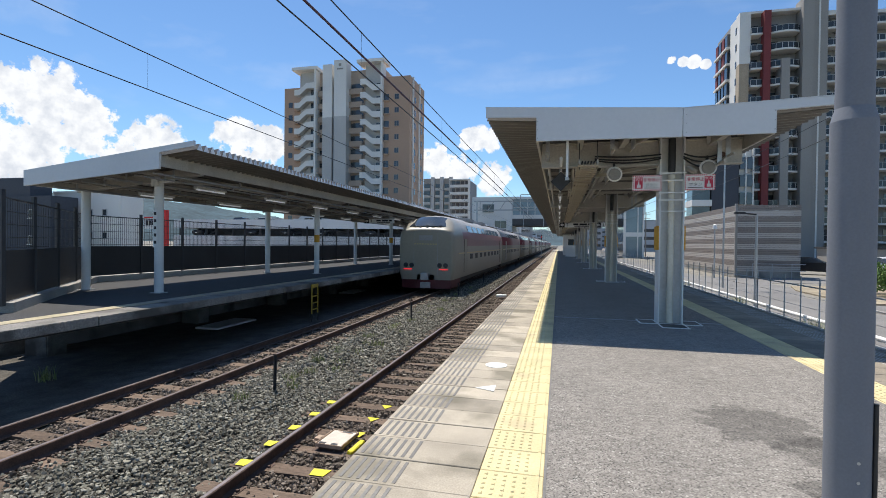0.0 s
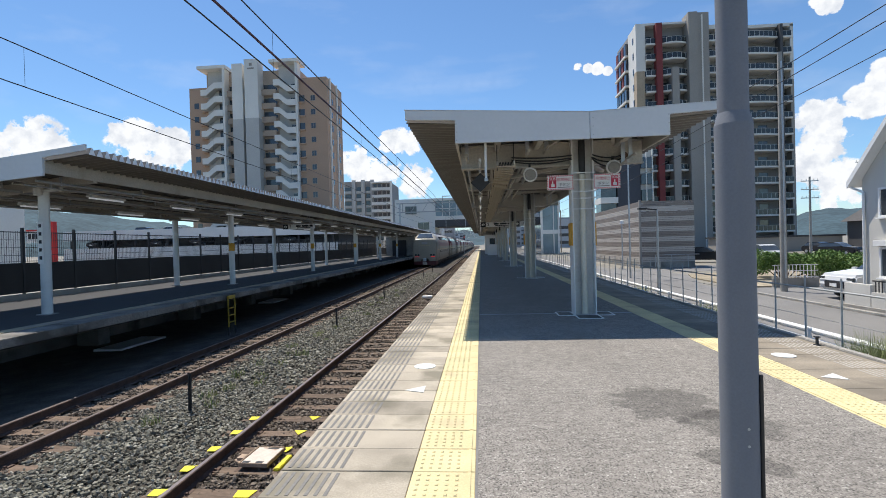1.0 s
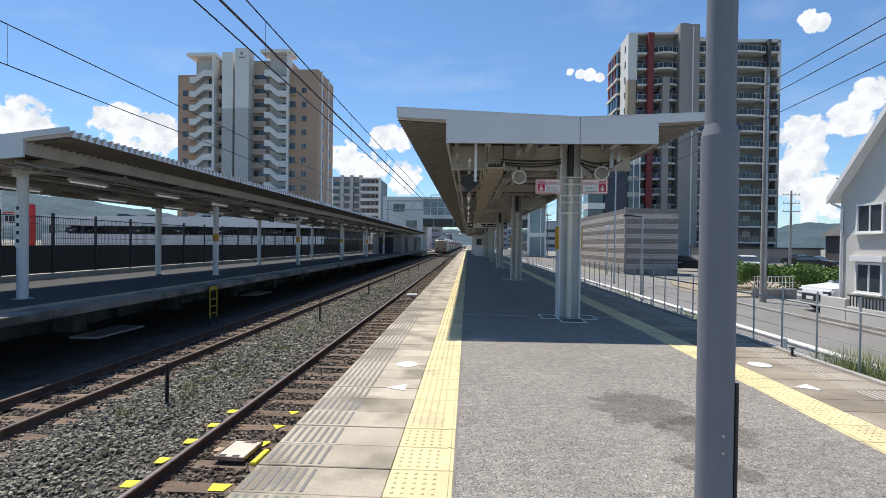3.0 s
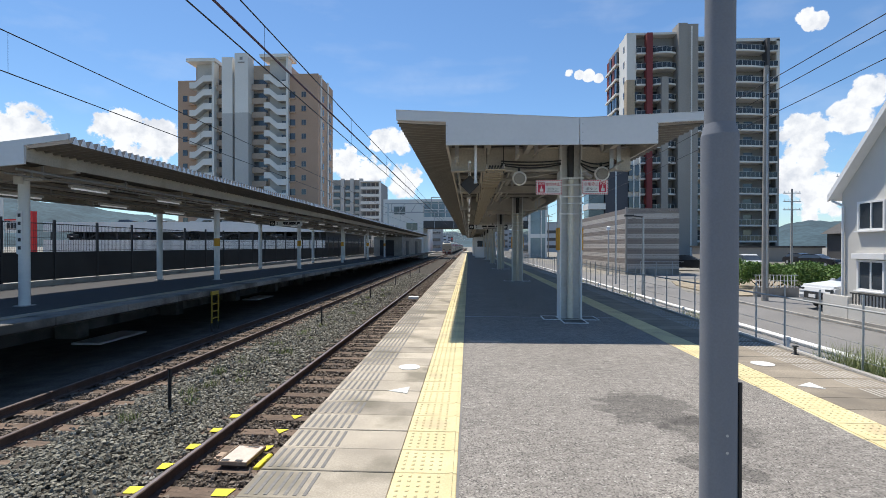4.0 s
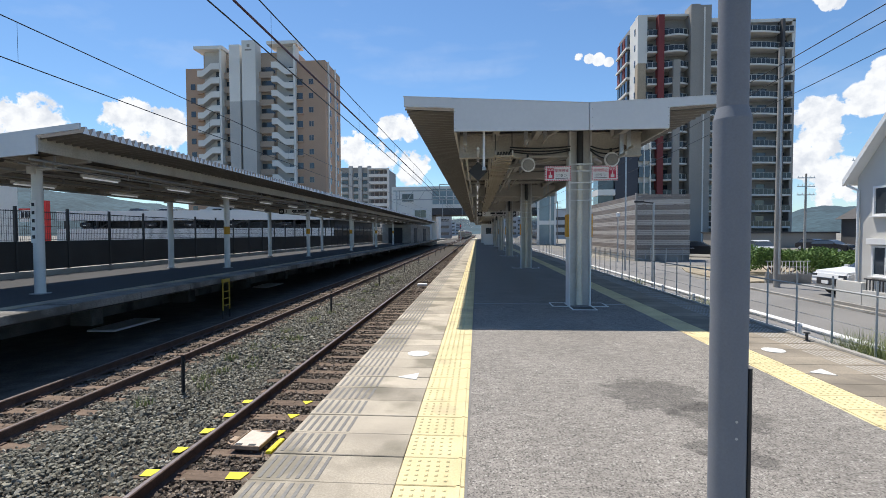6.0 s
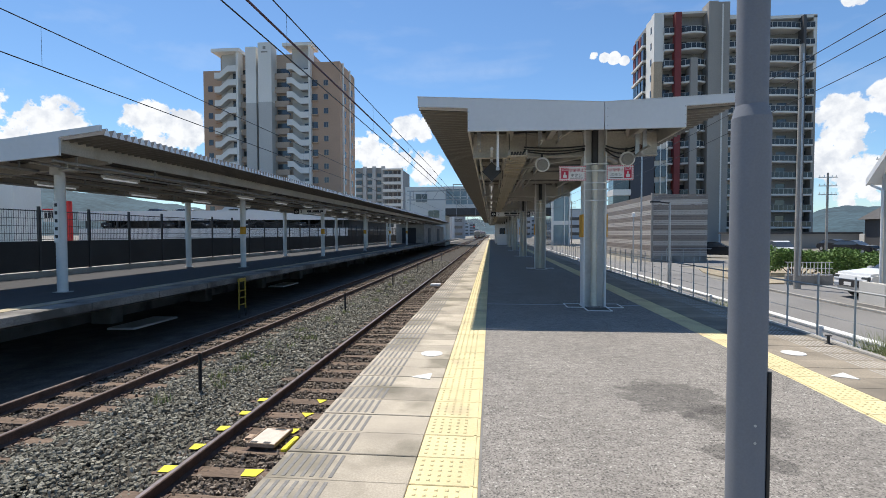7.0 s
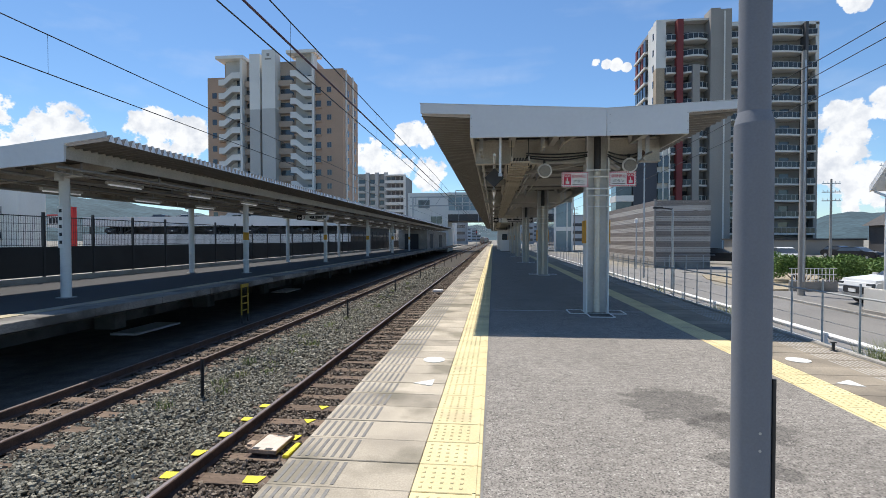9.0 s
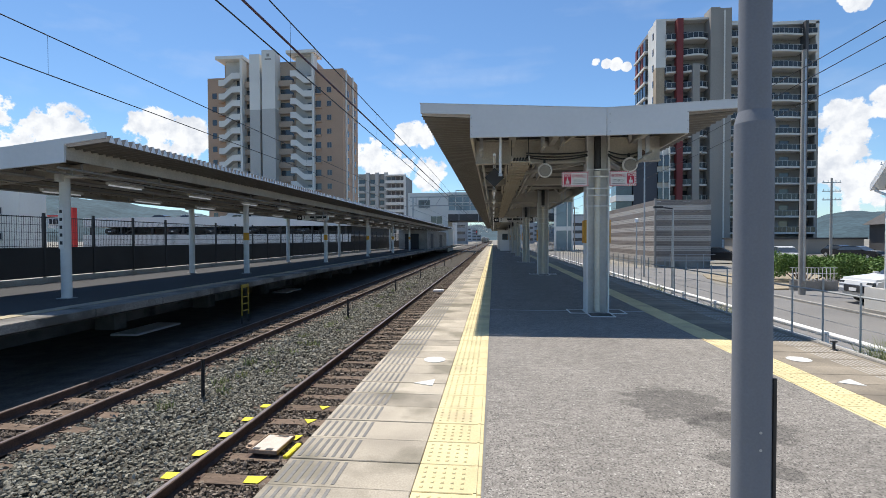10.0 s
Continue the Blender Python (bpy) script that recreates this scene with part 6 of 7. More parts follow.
def build_left_distance():
    # long white parking deck
    d = thing("parking_deck", (0, 0, 0), "long white multi-level parking deck with dark open floors", "building")
    Y = 66.0
    boxes("core", [(-60, -21, Y + 4, Y + 30, -1, 4.0)], "tower_dark", d)
    for z0, z1 in ((-1.0, 2.2), (3.35, 4.75)):
        boxes("parapet", [(-61, -20, Y, Y + 0.25, z0, z1)], "sheet", d, "white sheet-metal parapet")
    boxes("floor_slab", [(-61, -20, Y + 0.25, Y + 30, 1.9, 2.15), (-61, -20, Y + 0.25, Y + 30, 3.4, 3.7)], "concrete", d)
    for k in range(9):
        x = -60 + 4.9 * k
        bm = bmesh.new()
        box(bm, x - 0.12, x + 0.12, Y + 0.3, Y + 0.6, 2.15, 3.4)
        if k % 2:
            beam(bm, (x, Y + 0.5, 2.15), (x + 2.4, Y + 0.5, 3.4), 0.12, 0.12)
            beam(bm, (x + 4.8, Y + 0.5, 2.15), (x + 2.4, Y + 0.5, 3.4), 0.12, 0.12)
        part("post", bm, "dark", d)
    for x, p in ((-50, "car_dark"), (-45.5, "car_white"), (-29, "car_white")):
        build_car((x, Y + 3, 3.7), 90, p, "car parked on the open roof deck")
    for x in (-57, -47, -41, -35, -27):
        build_car((x, Y + 2.6, 2.15), 0, "car_dark", "dark car inside the parking deck")
    r = thing("sign_tower", (0, 0, 0), "tall red sign tower with a white name panel", "sign")
    boxes("tower", [(-54.8, -54.05, 57, 57.6, -1, 5.65)], "red", r)
    boxes("name_panel", [(-57.8, -54.9, 57.1, 57.5, 3.0, 4.5)], "sign", r, "white panel")
    boxes("panel_stripe", [(-57.8, -54.8, 57.05, 57.55, 4.5, 4.68)], "red", r, "thin red top stripe")
    for k in range(5):
        boxes("letter_bar", [(-57.5 + k * 0.52, -57.15 + k * 0.52, 57.04, 57.1, 3.5, 4.2)], "ink", r)
    w = thing("office_building", (0, 0, 0), "plain white three-storey building beyond the fence", "building")
    boxes("wall", [(-57.2, -47.7, 44, 47, -1, 6.7)], "block_white", w)
    boxes("parapet", [(-57.3, -47.6, 43.9, 47.1, 6.7, 6.9)], "block_white", w)
    for x, z in ((-55.8, 4.2), (-51.9, 4.4), (-49.9, 4.4), (-55.8, 1.5), (-51.9, 1.8), (-49.9, 1.8)):
        window(w, x - 0.3 - (0.4 if x < -55 else 0), x + 0.3 + (0.4 if x < -55 else 0), z - 0.3, z + 0.4, 44, "y", 0.08, "block_grey", sashes=1)
    k = thing("office_building", (0, 0, 0), "dark blue-grey building beyond the platform end", "building")
    boxes("wall", [(-72, -52.5, 40, 43, -1, 6.0)], "blue_grey", k)
    boxes("roof_house", [(-72, -55.6, 40.2, 42.5, 6.0, 8.0)], "blue_grey", k)
    for x, z in ((-60.5, 3.6), (-55, 3.6), (-60.5, 0.8), (-55, 0.8)):
        window(k, x - 0.5, x + 0.5, z, z + 0.9, 40, "y", 0.08, "block_white")
    # a few roofs between
    for x, y, wd, h in ((-33, 120, 16, 6.5), (-90, 130, 30, 9), (-24, 150, 12, 11)):
        q = thing("low_building", (x, y, -1), "pale low building in the distance", "building", "distant buildings")
        boxes("wall", [(0, wd, 0, 10, 0, h)], "block_white", q)
        boxes("roof", [(-0.3, wd + 0.3, -0.3, 10.3, h, h + 0.3)], "block_grey", q)
        for c in range(int(wd / 3)):
            boxes("window_pane", [(1 + 3 * c, 2.6 + 3 * c, -0.04, 0, h - 2.5, h - 1.2)], "glass", q)
    for x, y in ((38, 76), (47, 78)):
        q = thing("low_building", (x, y, -1), "low grey building behind the cars", "building", "distant buildings")
        boxes("wall", [(0, 8, 0, 8, 0, 2.2)], "tower_grey", q)
        boxes("roof", [(-0.3, 8.3, -0.3, 8.3, 2.2, 2.45)], "roof_dark", q)
    q = thing("dark_house", (0, 0, 0), "dark-walled house with a low roof behind the shrubs", "house")
    boxes("wall", [(55, 62, 73, 77, -1, 3.4)], "tower_dark", q)
    bm = bmesh.new()
    prism(bm, [(54.3, 3.3), (62.7, 3.3), (58.5, 5.8)], "y", 72.5, 77.5)
    part("roof", bm, "roof_dark", q)
    boxes("window_pane", [(55.6, 56.6, 72.94, 73, 1.4, 2.6)], "glass", q)


def build_hills():
    rng = np.random.default_rng(2)
    # azimuth and angle above the horizon along each ridge
    ridges = ((1500, "wooded hills on the horizon, haze put into their blue-green colour", ((-80, 1.0), (-66, 3.0), (-52, 4.4), (-46, 4.3), (-42, 4.15), (-37, 3.5), (-34, 3.0), (-29, 2.5), (-22, 1.7), (-15, 0.8))),
              (1600, "distant wooded hill behind the houses", ((24, 0.5), (29, 1.2), (32, 2.0), (34, 2.7), (36.5, 2.4), (40, 1.8), (48, 1.4), (62, 0.5))),
              (1700, "low hazy hills at the end of the line", ((-18, 1.2), (-9, 2.0), (0, 1.6), (9, 2.3), (16, 1.8), (26, 0.6))))
    for dist, nm, line in ridges:
        a0, a1 = line[0][0], line[-1][0]
        n, m = 110, 12
        ph = rng.uniform(0, 6, 5)
        bm = bmesh.new()
        rows = []
        for j in range(m):
            row = []
            for i in range(n + 1):
                deg = a0 + (a1 - a0) * i / n
                a = radians(deg)
                el = float(np.interp(deg, [p[0] for p in line], [p[1] for p in line]))
                el += 0.10 * math.sin(deg * 1.1 + ph[0]) + 0.05 * math.sin(deg * 2.9 + ph[1]) + 0.025 * math.sin(deg * 7 + ph[2])
                top = dist * math.tan(radians(max(0.2, el)))
                v = j / (m - 1)
                d = dist - 420 + 420 * v
                fold = 0.05 * math.sin(deg * 0.9 + 3 * v + ph[3]) + 0.015 * math.sin(deg * 4.3 - 6 * v + ph[4])
                z = -2 + top * (v ** 0.8 + fold * math.sin(math.pi * v))
                row.append(bm.verts.new((d * math.sin(a), d * math.cos(a), z)))
            rows.append(row)
        for p, q in zip(rows, rows[1:]):
            for i in range(n):
                bm.faces.new((p[i], p[i + 1], q[i + 1], q[i])).smooth = True
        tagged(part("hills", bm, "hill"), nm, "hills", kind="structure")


# ---- overhead lines ----
def far_town():
    """Low blocks on both sides of the line beyond the station, haze put into their colours."""
    rng = random.Random(77)
    for k in range(44):
        side = -1 if k % 2 else 1
        y = rng.uniform(190, 560)
        x = side * rng.uniform(9, 60) - (9 if side < 0 else 0)
        w, h = rng.uniform(8, 18), rng.uniform(5, 14)
        q = thing("town_building", (x, y, -1), "pale hazy building beyond the station", "building", "far town")
        boxes("wall", [(-w / 2, w / 2, 0, 10, 0, h)], rng.choice(("haze_a", "haze_b", "haze_c")), q)
        boxes("roof", [(-w / 2 - 0.3, w / 2 + 0.3, -0.3, 10.3, h, h + 0.5)], "haze_b", q)
        boxes("window_strip", [(-w / 2 + 0.8, w / 2 - 0.8, -0.06, 0, z, z + 1.2) for z in np.arange(1.5, h - 1.5, 3.0)], "glass", q)


# Wall tints with the distance haze already mixed in.
M["haze_a"] = mat("hazy_wall_pale", (0.42, 0.46, 0.50), 0.9, var=0.08, scale=0.1, fine=2)
M["haze_b"] = mat("hazy_wall_blue", (0.24, 0.29, 0.34), 0.9, var=0.08, scale=0.1, fine=2)
M["haze_c"] = mat("hazy_wall_grey", (0.33, 0.35, 0.37), 0.9, var=0.08, scale=0.1, fine=2)


def build_catenary():
    for c, lab in ((-2.85, "contact and messenger wires over the near track"), (-6.62, "contact and messenger wires over the far track")):
        t = thing("overhead_wires", (c, 0, 0), lab, "overhead wire", "overhead wires")
        bm = bmesh.new()
        rod(bm, (0, -20, 3.88), (0, 300, 3.88), 0.009, 6)
        part("contact_wire", bm, "cable", t)
        bm = bmesh.new()
        y, last = -22.0, None
        while y < 300:
            s = ((y + 22) % 45) / 45
            p = Vector((0, y, 4.46 + 0.10 * (2 * s - 1) ** 2 * (1 if c > -4 else 0.3)))
            if last is not None:
                rod(bm, last, p, 0.009, 6)
            last = p
            y += 3.0
        part("messenger_wire", bm, "cable", t)
        for y in np.arange(1.6, 60, 5.0):
            bm = bmesh.new()
            rod(bm, (0, y, 3.88), (0, y, 4.47), 0.0025, 5)
            part("dropper", bm, "dark", t)
    t = thing("feeder_wire", (-2.85, 0, 0), "thick purple-brown feeder cable over the track", "overhead wire")
    bm = bmesh.new()
    rod(bm, (0.0, -20, 4.14), (0.05, 300, 4.14), 0.016, 8)
    part("cable", bm, "feeder", t)
    for Y in (93.0, 138.0, 185.0, 232.0):
        p = thing("catenary_portal", (0, Y, 0), "galvanised lattice portal carrying the overhead wires", "portal", "portals")
        for x in (-16.2, 4.9) if Y > 120 else (-15.6, 5.2):
            boxes("mast", [(x - 0.15, x + 0.15, -0.15, 0.15, -1.4, 9.7 if Y < 120 else 7.0)], "galv", p)
        bm = bmesh.new()
        zb = 7.9 if Y < 120 else 6.2
        for z in (zb, zb + (0.7 if Y > 120 else 1.7)):
            beam(bm, (-16.2, 0, z), (5.3, 0, z), *((0.1, 0.1) if Y > 120 else (0.2, 0.2)))
        if Y < 120:
            for x in (-15, -8.6, -4.6, 0.5):
                beam(bm, (x, 0, zb), (x, 0, zb + 1.7), 0.14, 0.14)
            for x in (-7.2, -4.9):
                beam(bm, (x, 0, zb + 1.7), (x, 0, zb + 2.9), 0.14, 0.14)
            beam(bm, (-7.2, 0, zb + 2.9), (-4.9, 0, zb + 2.9), 0.14, 0.14)
            for x in (-13.4, -11.2, -6.2, -2.6):
                beam(bm, (x, 0, zb), (x + 1.1, 0, zb + 1.7), 0.09, 0.09)
        for k in range(21 if Y > 120 else 0):
            beam(bm, (-16 + k, 0, zb), (-15.5 + k, 0, zb + 0.7), 0.05, 0.05)
            beam(bm, (-15.5 + k, 0, zb + 0.7), (-15 + k, 0, zb), 0.05, 0.05)
        part("lattice_beam", bm, "post_grey", p)
        bm = bmesh.new()
        for x in (-2.85, -6.62):
            rod(bm, (x, 0, zb), (x, 0, 4.5), 0.05, 8)
            rod(bm, (x, 0, 4.1), (x + 1.2, 0, 4.6), 0.03, 6)
        part("drop_arms", bm, "galv", p)


def build_signal():
    s = thing("railway_signal", (-4.75, 138, BED_Z), "railway signal post with a red light between the tracks", "signal")
    bm = bmesh.new()
    rod(bm, (0, 0, 0), (0, 0, 4.6), 0.07, 8)
    part("post", bm, "galv", s)
    boxes("signal_head", [(-0.22, 0.22, -0.12, 0.02, 3.9, 5.3)], "dark", s, bevel=0.03)
    bm = bmesh.new()
    rod(bm, (0, -0.12, 4.7), (0, -0.15, 4.7), 0.13, 12)
    part("red_lamp", bm, "tail", s, "glowing red lamp")


def build_power_lines():
    p = utility_pole(12.85, 21.6, ROAD_Z, 10.2, "tall grey concrete utility pole beside the street", 0)
    bm = bmesh.new()
    rod(bm, (-0.02, -0.16, 0.6), (0.0, -0.1, 9.8), 0.035, 6)
    part("conduit", bm, "galv", p)
    utility_pole(34.9, 54, ROAD_Z, 8.6, "concrete utility pole with cross arms behind the shrubs", 3)
    utility_pole(41.5, 55.5, ROAD_Z, 10.6, "concrete utility pole with cross arms behind the house", 3)
    utility_pole(18, 110, ROAD_Z, 9.5, "distant concrete utility pole past the garage", 2)
    for k, (u, v) in enumerate((((9.1, 10.5, 6.5), (7.4, 60, 5.9)), ((9.6, 11.2, 6.4), (7.7, 60, 5.3)), ((11, 12.6, 6.4), (8.3, 60, 4.6)))):
        t = thing("power_line", (0, 0, 0), "dark power line sagging along the street", "power line", "power lines")
        bm = bmesh.new()
        u, v = Vector(u), Vector(v)
        d = v - u
        last = None
        for q in range(-6, 21):
            s = q / 14
            pt = u + d * s
            pt.z += -1.4 * s * (1 - s)
            if last is not None:
                rod(bm, last, pt, 0.012, 6)
            last = pt
        part("cable", bm, "cable", t)


# ---- the train ----
M["feeder"] = mat("feeder_sheath", (0.085, 0.05, 0.075), 0.6, var=0.1)
M["train_cream"] = mat("train_cream", (0.29, 0.265, 0.21), 0.35, var=0.05, scale=0.8, fine=8, bump=0.02)
M["train_red"] = mat("train_maroon", (0.20, 0.035, 0.05), 0.3, var=0.06, scale=0.8, fine=8, bump=0.02)
M["train_gold"] = mat("train_gold_line", (0.55, 0.42, 0.18), 0.35, var=0.05)
M["train_roof"] = mat("train_roof_grey", (0.33, 0.32, 0.31), 0.5, var=0.12, scale=0.6)
M["train_skirt"] = mat("train_red_skirt", (0.11, 0.02, 0.024), 0.5, var=0.15, scale=1)
M["tail"] = glow("tail_lamp_red", (1.0, 0.04, 0.05), 0.55)
CAR, GAP, CARS = 21.0, 0.5, 14


def car_profile(w=1.47, h=4.02):
    """Half-section of a rounded two-deck car, from sill to roof centre, above the rail."""
    pts = [(w - 0.10, 0.62), (w - 0.015, 1.0), (w, 1.6), (w, 2.35), (w - 0.02, 2.75), (w - 0.1, 3.15), (w - 0.28, 3.55), (w - 0.55, 3.82), (w - 0.95, 3.97), (0, h)]
    return pts


def loft(bm, rings, close=True, mi=None):
    vs = [[bm.verts.new(p) for p in r] for r in rings]
    for a, b in zip(vs, vs[1:]):
        for k in range(len(a) - 1):
            f = bm.faces.new((a[k], a[k + 1], b[k + 1], b[k]))
            f.smooth = True
            if mi:
                f.material_index = mi(k)
    return vs


def build_train():
    t = thing("sleeper_train", (TRACKS[1], 24.4, RAIL_Z), "cream and maroon two-deck electric train running away along the far track", "train")
    prof = car_profile()
    full = [(x, z) for x, z in prof] + [(-x, z) for x, z in prof[-2::-1]]
    n = len(full)

    def tint(k):
        # bands by height: cream below, maroon above, grey roof
        i = k if k < len(prof) - 1 else n - 2 - k
        return 0 if i < 3 else (1 if i < 5 else 2)
    for c in range(CARS):
        y0 = c * (CAR + GAP)
        car = new("carriage")
        car.parent = t
        car.matrix_basis = pose(0, y0, 0)
        bm = bmesh.new()
        if c == 0:
            # rounded cab end: sections shrink and lean back towards the nose
            rings = []

            def squash(z, zt):
                lim = zt - 0.15
                return z if z < lim else lim + (z - lim) / (4.02 - lim) * 0.15
            for q, (yy, sx, zt) in enumerate(((0.0, 0.90, 3.14), (0.05, 0.955, 3.22), (0.16, 0.985, 3.28), (0.42, 1.0, 3.42), (0.85, 1.0, 3.68), (1.3, 1.0, 3.88), (1.9, 1.0, 4.0), (2.6, 1.0, 4.02))):
                ring = []
                for x, z in full:
                    ring.append((x * sx, yy, squash(z, zt)))
                rings.append(ring)
            rings.append([(x, CAR, z) for x, z in full])
            vs = loft(bm, rings[:8], mi=lambda k: 0)
            bm.faces.new(vs[0])
            loft(bm, [rings[7], rings[8]], mi=tint)
            bm.faces.new([bm.verts.new(p) for p in rings[8]])
        else:
            vs = loft(bm, [[(x, 0, z) for x, z in full], [(x, CAR, z) for x, z in full]], mi=tint)
            bm.faces.new(vs[0])
            bm.faces.new(vs[1])
        bmesh.ops.remove_doubles(bm, verts=bm.verts[:], dist=1e-4)
        part("body_shell", bm, ("train_cream", "train_red", "train_roof"), car)
        for s in (-1, 1):
            if c > 0:
                bm = bmesh.new()
                box(bm, s * 1.474 - 0.006, s * 1.474 + 0.006, 0.3, CAR - 0.3, 1.93, 2.0)
                part("gold_line", bm, "train_gold", car)
            else:
                boxes("gold_line", [(s * 1.474 - 0.006, s * 1.474 + 0.006, 1.2, CAR - 0.3, 1.93, 2.0)], "train_gold", car)
            lower = bmesh.new()
            upper = bmesh.new()
            for q in range(8):
                yy = 4.6 + q * 1.85
                box(lower, s * 1.473 - 0.006, s * 1.473 + 0.006, yy, yy + 0.85, 1.58, 1.88)
                p = [(s * 1.385, 3.17), (s * 1.21, 3.55)]
                prism(upper, [(p[0][0], p[0][1]), (p[1][0], p[1][1]), (p[1][0] - s * 0.05, p[1][1]), (p[0][0] - s * 0.05, p[0][1])], "y", yy - 0.1, yy + 1.35)
            tagged(part("lower_windows", lower, "dark", car), kind="stuff")
            tagged(part("upper_windows", upper, "glass", car), kind="stuff")
            for yy in (2.75, 19.2):
                boxes("door", [(s * 1.474 - 0.008, s * 1.474 + 0.008, yy, yy + 0.8, 0.9, 2.75)], "train_cream", car)
                boxes("door_gap", [(s * 1.473 - 0.006, s * 1.473 + 0.006, yy - 0.05, yy, 0.9, 2.75), (s * 1.473 - 0.006, s * 1.473 + 0.006, yy + 0.8, yy + 0.85, 0.9, 2.75)], "dark", car)
        boxes("underframe", [(-1.2, 1.2, 0.9, CAR - 0.3, 0.32, 0.66)], "dark", car)
        for yb in (3.3, CAR - 3.3):
            b = new("bogie")
            b.parent = car
            b.matrix_basis = pose(0, yb, 0)
            boxes("frame", [(-1.02, -0.86, -1.5, 1.5, 0.32, 0.62), (0.86, 1.02, -1.5, 1.5, 0.32, 0.62), (-0.9, 0.9, -0.3, 0.3, 0.35, 0.6)], "dark", b)
            for yw in (-1.05, 1.05):
                bm = bmesh.new()
                for s in (-1, 1):
                    rod(bm, (s * 0.48, yw, 0.43), (s * 0.6, yw, 0.43), 0.43, 20)
                rod(bm, (-0.6, yw, 0.43), (0.6, yw, 0.43), 0.08, 8)
                part("wheelset", bm, "dark", b)
        if c:
            boxes("gangway", [(-0.55, 0.55, -GAP, 0.02, 0.9, 3.0)], "dark", car)
        for ya, yb in ((7, 9.5), (13, 15)):
            boxes("roof_unit", [(-0.8, 0.8, ya, yb, 3.9, 4.15)], "train_roof", car, bevel=0.03)
        if c:
            continue
        # tail end fittings
        bm = bmesh.new()
        rows = []
        for yy, z in ((0.26, 3.36), (0.50, 3.51), (0.85, 3.70), (1.22, 3.875)):
            wd = 1.14 - 0.62 * (z - 3.36)
            rows.append([(-wd - 0.12, yy + 0.2, z - 0.10), (-wd * 0.75, yy + 0.03, z + 0.0), (0, yy - 0.03, z + 0.035), (wd * 0.75, yy + 0.03, z + 0.0), (wd + 0.12, yy + 0.2, z - 0.10)])
        loft(bm, rows)
        part("windscreen", bm, "glass", car, "raked panoramic windscreen")
        boxes("windscreen_post", [(-0.03, 0.03, 0.16, 0.26, 3.3, 3.44)], "train_cream", car)
        bm = bmesh.new()
        beam(bm, (-0.25, 0.12, 3.27), (-0.75, 0.3, 3.42), 0.025, 0.025)
        beam(bm, (0.25, 0.12, 3.27), (0.75, 0.3, 3.42), 0.025, 0.025)
        part("wiper", bm, "dark", car)
        for s in (-1, 1):
            for x in (0.74, 1.05):
                bm = bmesh.new()
                rod(bm, (s * x, 0.12, 1.36), (s * x, -0.03, 1.36), 0.125, 18)
                part("lamp_bezel", bm, "dark", car, "round dark lamp bezel")
                bm = bmesh.new()
                rod(bm, (s * x, -0.02, 1.36), (s * x, -0.045, 1.36), 0.07, 16)
                part("headlight", bm, "glass", car, "unlit headlight")
            boxes("tail_lamp", [(s * 0.95 - 0.22, s * 0.95 + 0.22, -0.035, 0.06, 1.135, 1.18)], "tail", car, "glowing red tail lamp strip", 0.01)
        boxes("destination_panel", [(-0.36, 0.36, -0.008, 0.03, 2.62, 2.9)], "train_roof", car, "grey blank panel", 0.01)
        boxes("emblem_bar", [(-0.62 + 0.14 * k, -0.53 + 0.14 * k, -0.006, 0.03, 2.42, 2.47) for k in range(9)], "train_gold", car)
        boxes("nose_door_line", [(0.62, 0.635, -0.006, 0.03, 0.9, 3.0), (-0.635, -0.62, -0.006, 0.03, 0.9, 3.0)], "train_roof", car)
        bm = bmesh.new()
        prism(bm, [(-1.32, 0.12), (-0.5, 0.0), (0.5, 0.0), (1.32, 0.12), (1.36, 2.2), (-1.36, 2.2)], "z", 0.18, 0.88)
        part("skirt", bm, "train_skirt", car, "red front skirt", bevel=0.04)
        boxes("coupler", [(-0.2, 0.2, -0.3, 0.1, 0.62, 0.98)], "galv", car, "grey coupler head", 0.03)
        boxes("coupler_box", [(-0.26, 0.26, -0.1, 0.2, 0.2, 0.5)], "galv", car, bevel=0.02)
    return t


# ---- build ----
build_ground()
build_tracks()
paint_marks()
build_transponder()
marker_posts()
build_platform()
build_opposite_platform()
build_black_fence()
build_ladder()
build_canopy()
canopy_fittings()
sos_sign(1.52, False)
sos_sign(2.385, True)
direction_sign(1.2, 31.0, 2.62, 1.7, 0.30, "2", "white platform direction sign under the canopy")
direction_sign(2.9, 31.0, 2.62, 0.8, 0.30, "1", "white platform direction sign under the canopy")
build_opposite_canopy()
build_pole()
build_street()
build_house()
build_car((15.0, 18.55, ROAD_Z + 0.03), -90, "car_white", "white car parked beside the white house", True)
build_car((27.1, 48.1, ROAD_Z), -7, "car_white", "white car parked by the tower", True)
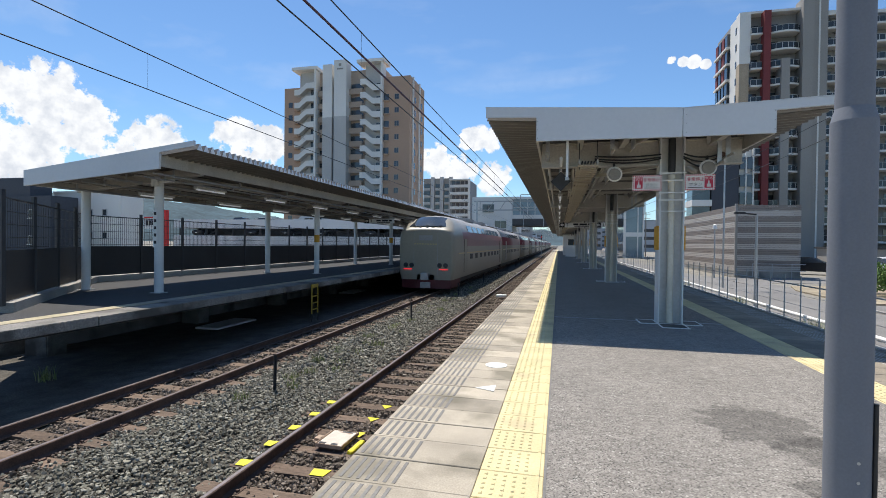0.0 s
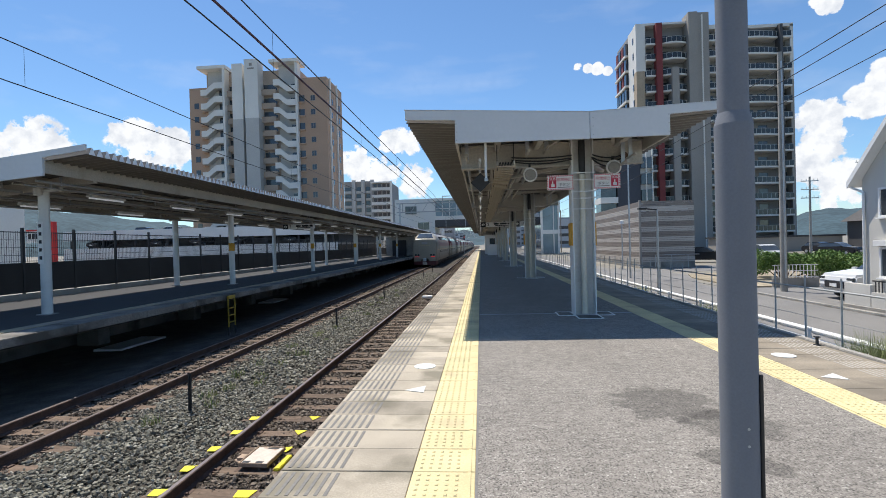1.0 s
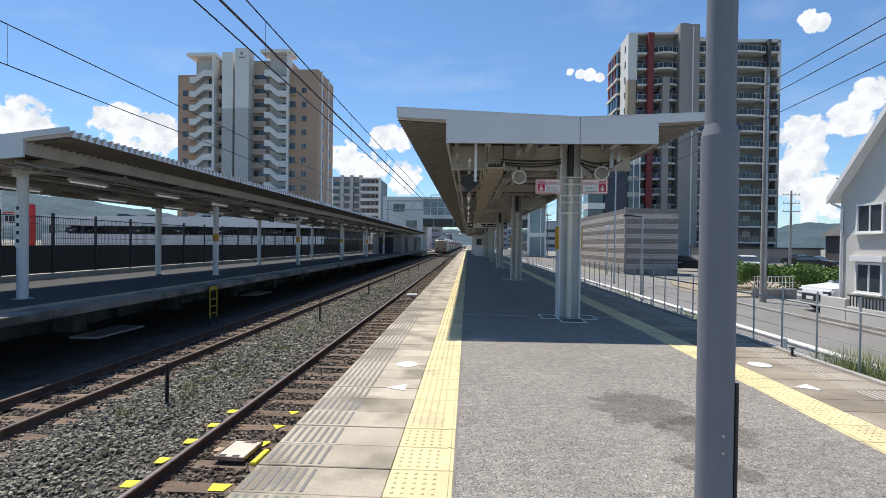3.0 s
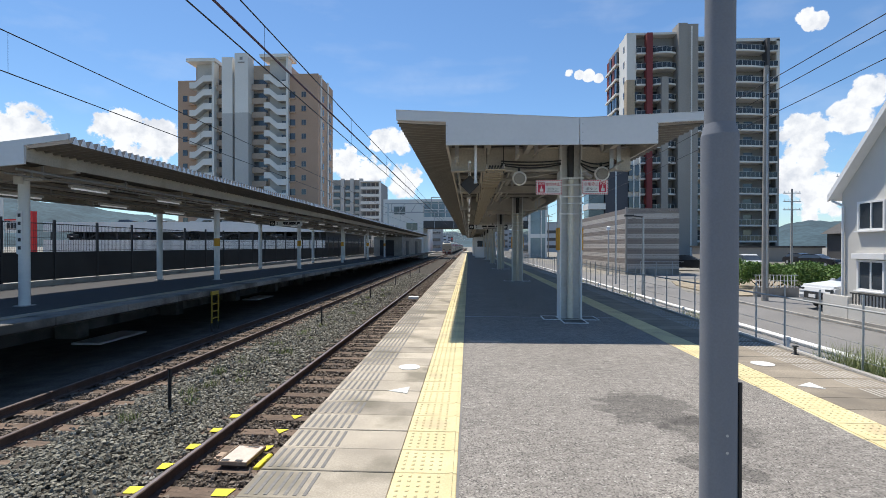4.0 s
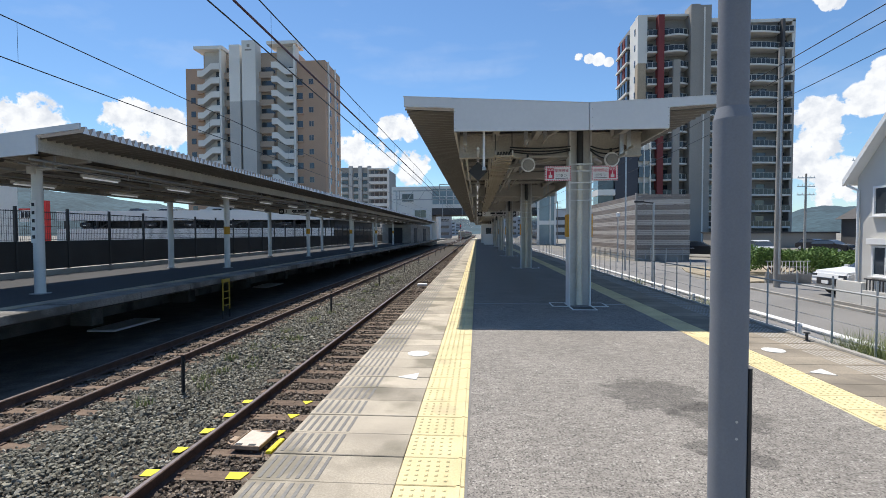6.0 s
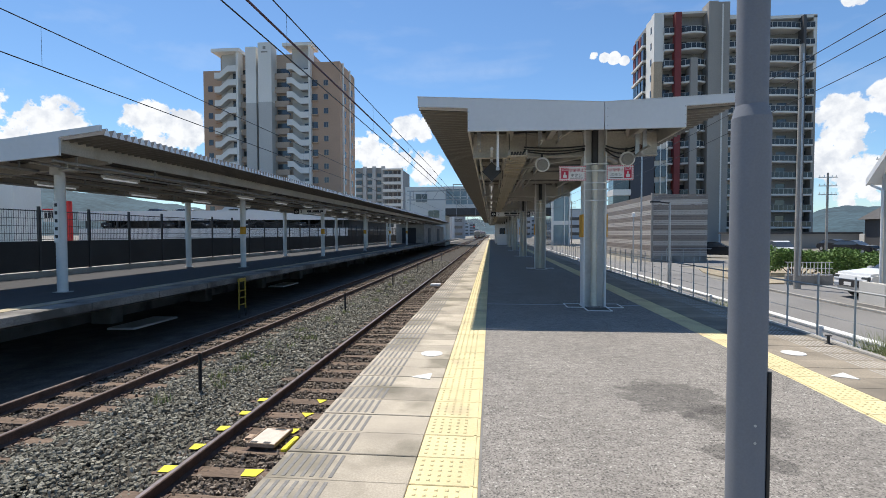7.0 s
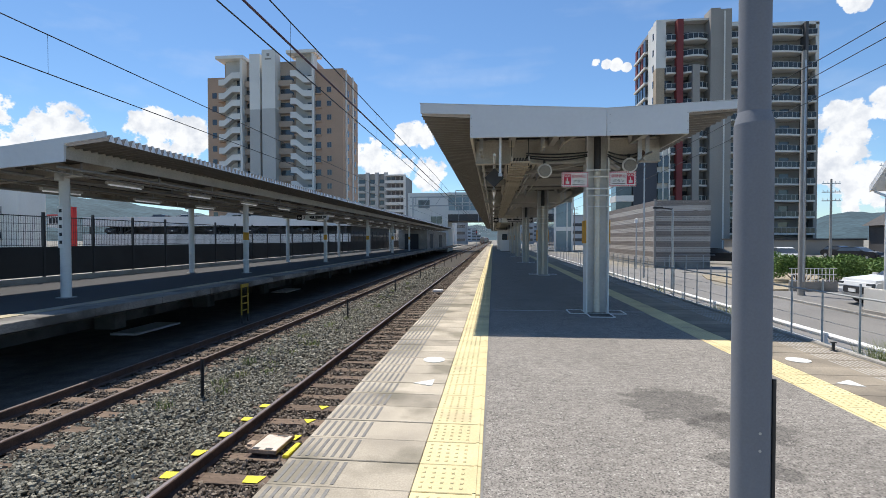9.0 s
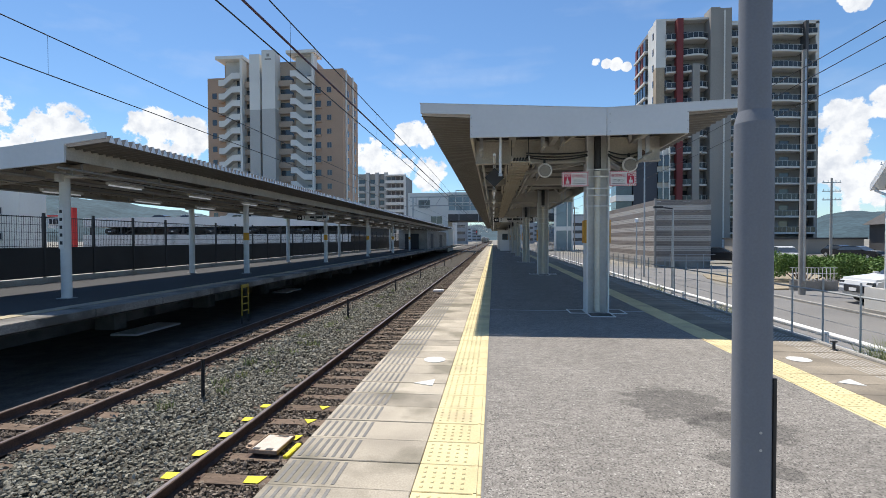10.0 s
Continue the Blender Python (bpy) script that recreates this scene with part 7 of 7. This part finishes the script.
build_car((21.8, 49, ROAD_Z), 60, "car_dark", "black car parked beside the parking garage")
build_car((44.0, 66, ROAD_Z), 15, "car_dark", "dark car parked by the tower")
build_car((40.5, 58, ROAD_Z), 20, "car_dark", "dark van-like car parked behind the shrubs")
bush("shrub", 17.0, 28.5, ROAD_Z, 2.8, 1.7, 1.55, 11000, 21, "dense green leafy shrub on the vacant plot")
bush("shrub", 21.0, 29.5, ROAD_Z, 2.8, 1.6, 1.4, 10000, 22, "dense green leafy shrub on the vacant plot")
street_lamp(7.2, 20.3, ROAD_Z, 3.6, "slim street lamp with a short arm by the fence", False)
street_lamp(11.4, 40, ROAD_Z, 3.7, "globe street lamp before the parking garage")
street_lamp(11.6, 50, ROAD_Z, 3.7, "globe street lamp before the parking garage")
street_lamp(9.3, 31, ROAD_Z, 7.2, "tall thin street lamp beside the street", False)
build_car_park()
build_tower()
build_left_block()
far_blocks()
build_station_bridge()
build_left_distance()
build_hills()
far_town()
build_catenary()
build_power_lines()
build_signal()
for k, (x, y, n, h) in enumerate([(-5.05, 6.9, 60, 0.22), (-4.4, 9.0, 40, 0.16), (-4.9, 8.2, 50, 0.2), (-4.6, 10.6, 50, 0.15), (-5.0, 12.5, 40, 0.14), (-9.3, 7.0, 60, 0.3), (-4.55, 7.7, 50, 0.2), (-5.1, 9.6, 60, 0.2), (-4.7, 11.5, 60, 0.18), (-4.85, 13.8, 60, 0.2), (-5.2, 10.8, 40, 0.15)] + [(-4.75 + 0.35 * math.sin(q * 2.7), 8.6 + 0.95 * q, 70, 0.15 + 0.05 * math.cos(q * 1.9)) for q in range(22)]):
    tuft("weed_tuft", x, y, BED_Z + 0.02, n, h, 0.16, "green weeds growing through the ballast", 90 + k)
stones()
train = build_train()


def motions():
    walk(train, [(t, pose(TRACKS[1], y, RAIL_Z)) for t, y in ((0, 23.7), (0.5, 40.0), (1, 56.2), (1.5, 72.2), (2, 87.7), (2.5, 103.0), (4, 146.0), (4.5, 160.5), (6, 205.0), (8.5, 281.0), (10, 326.0))])


motions()
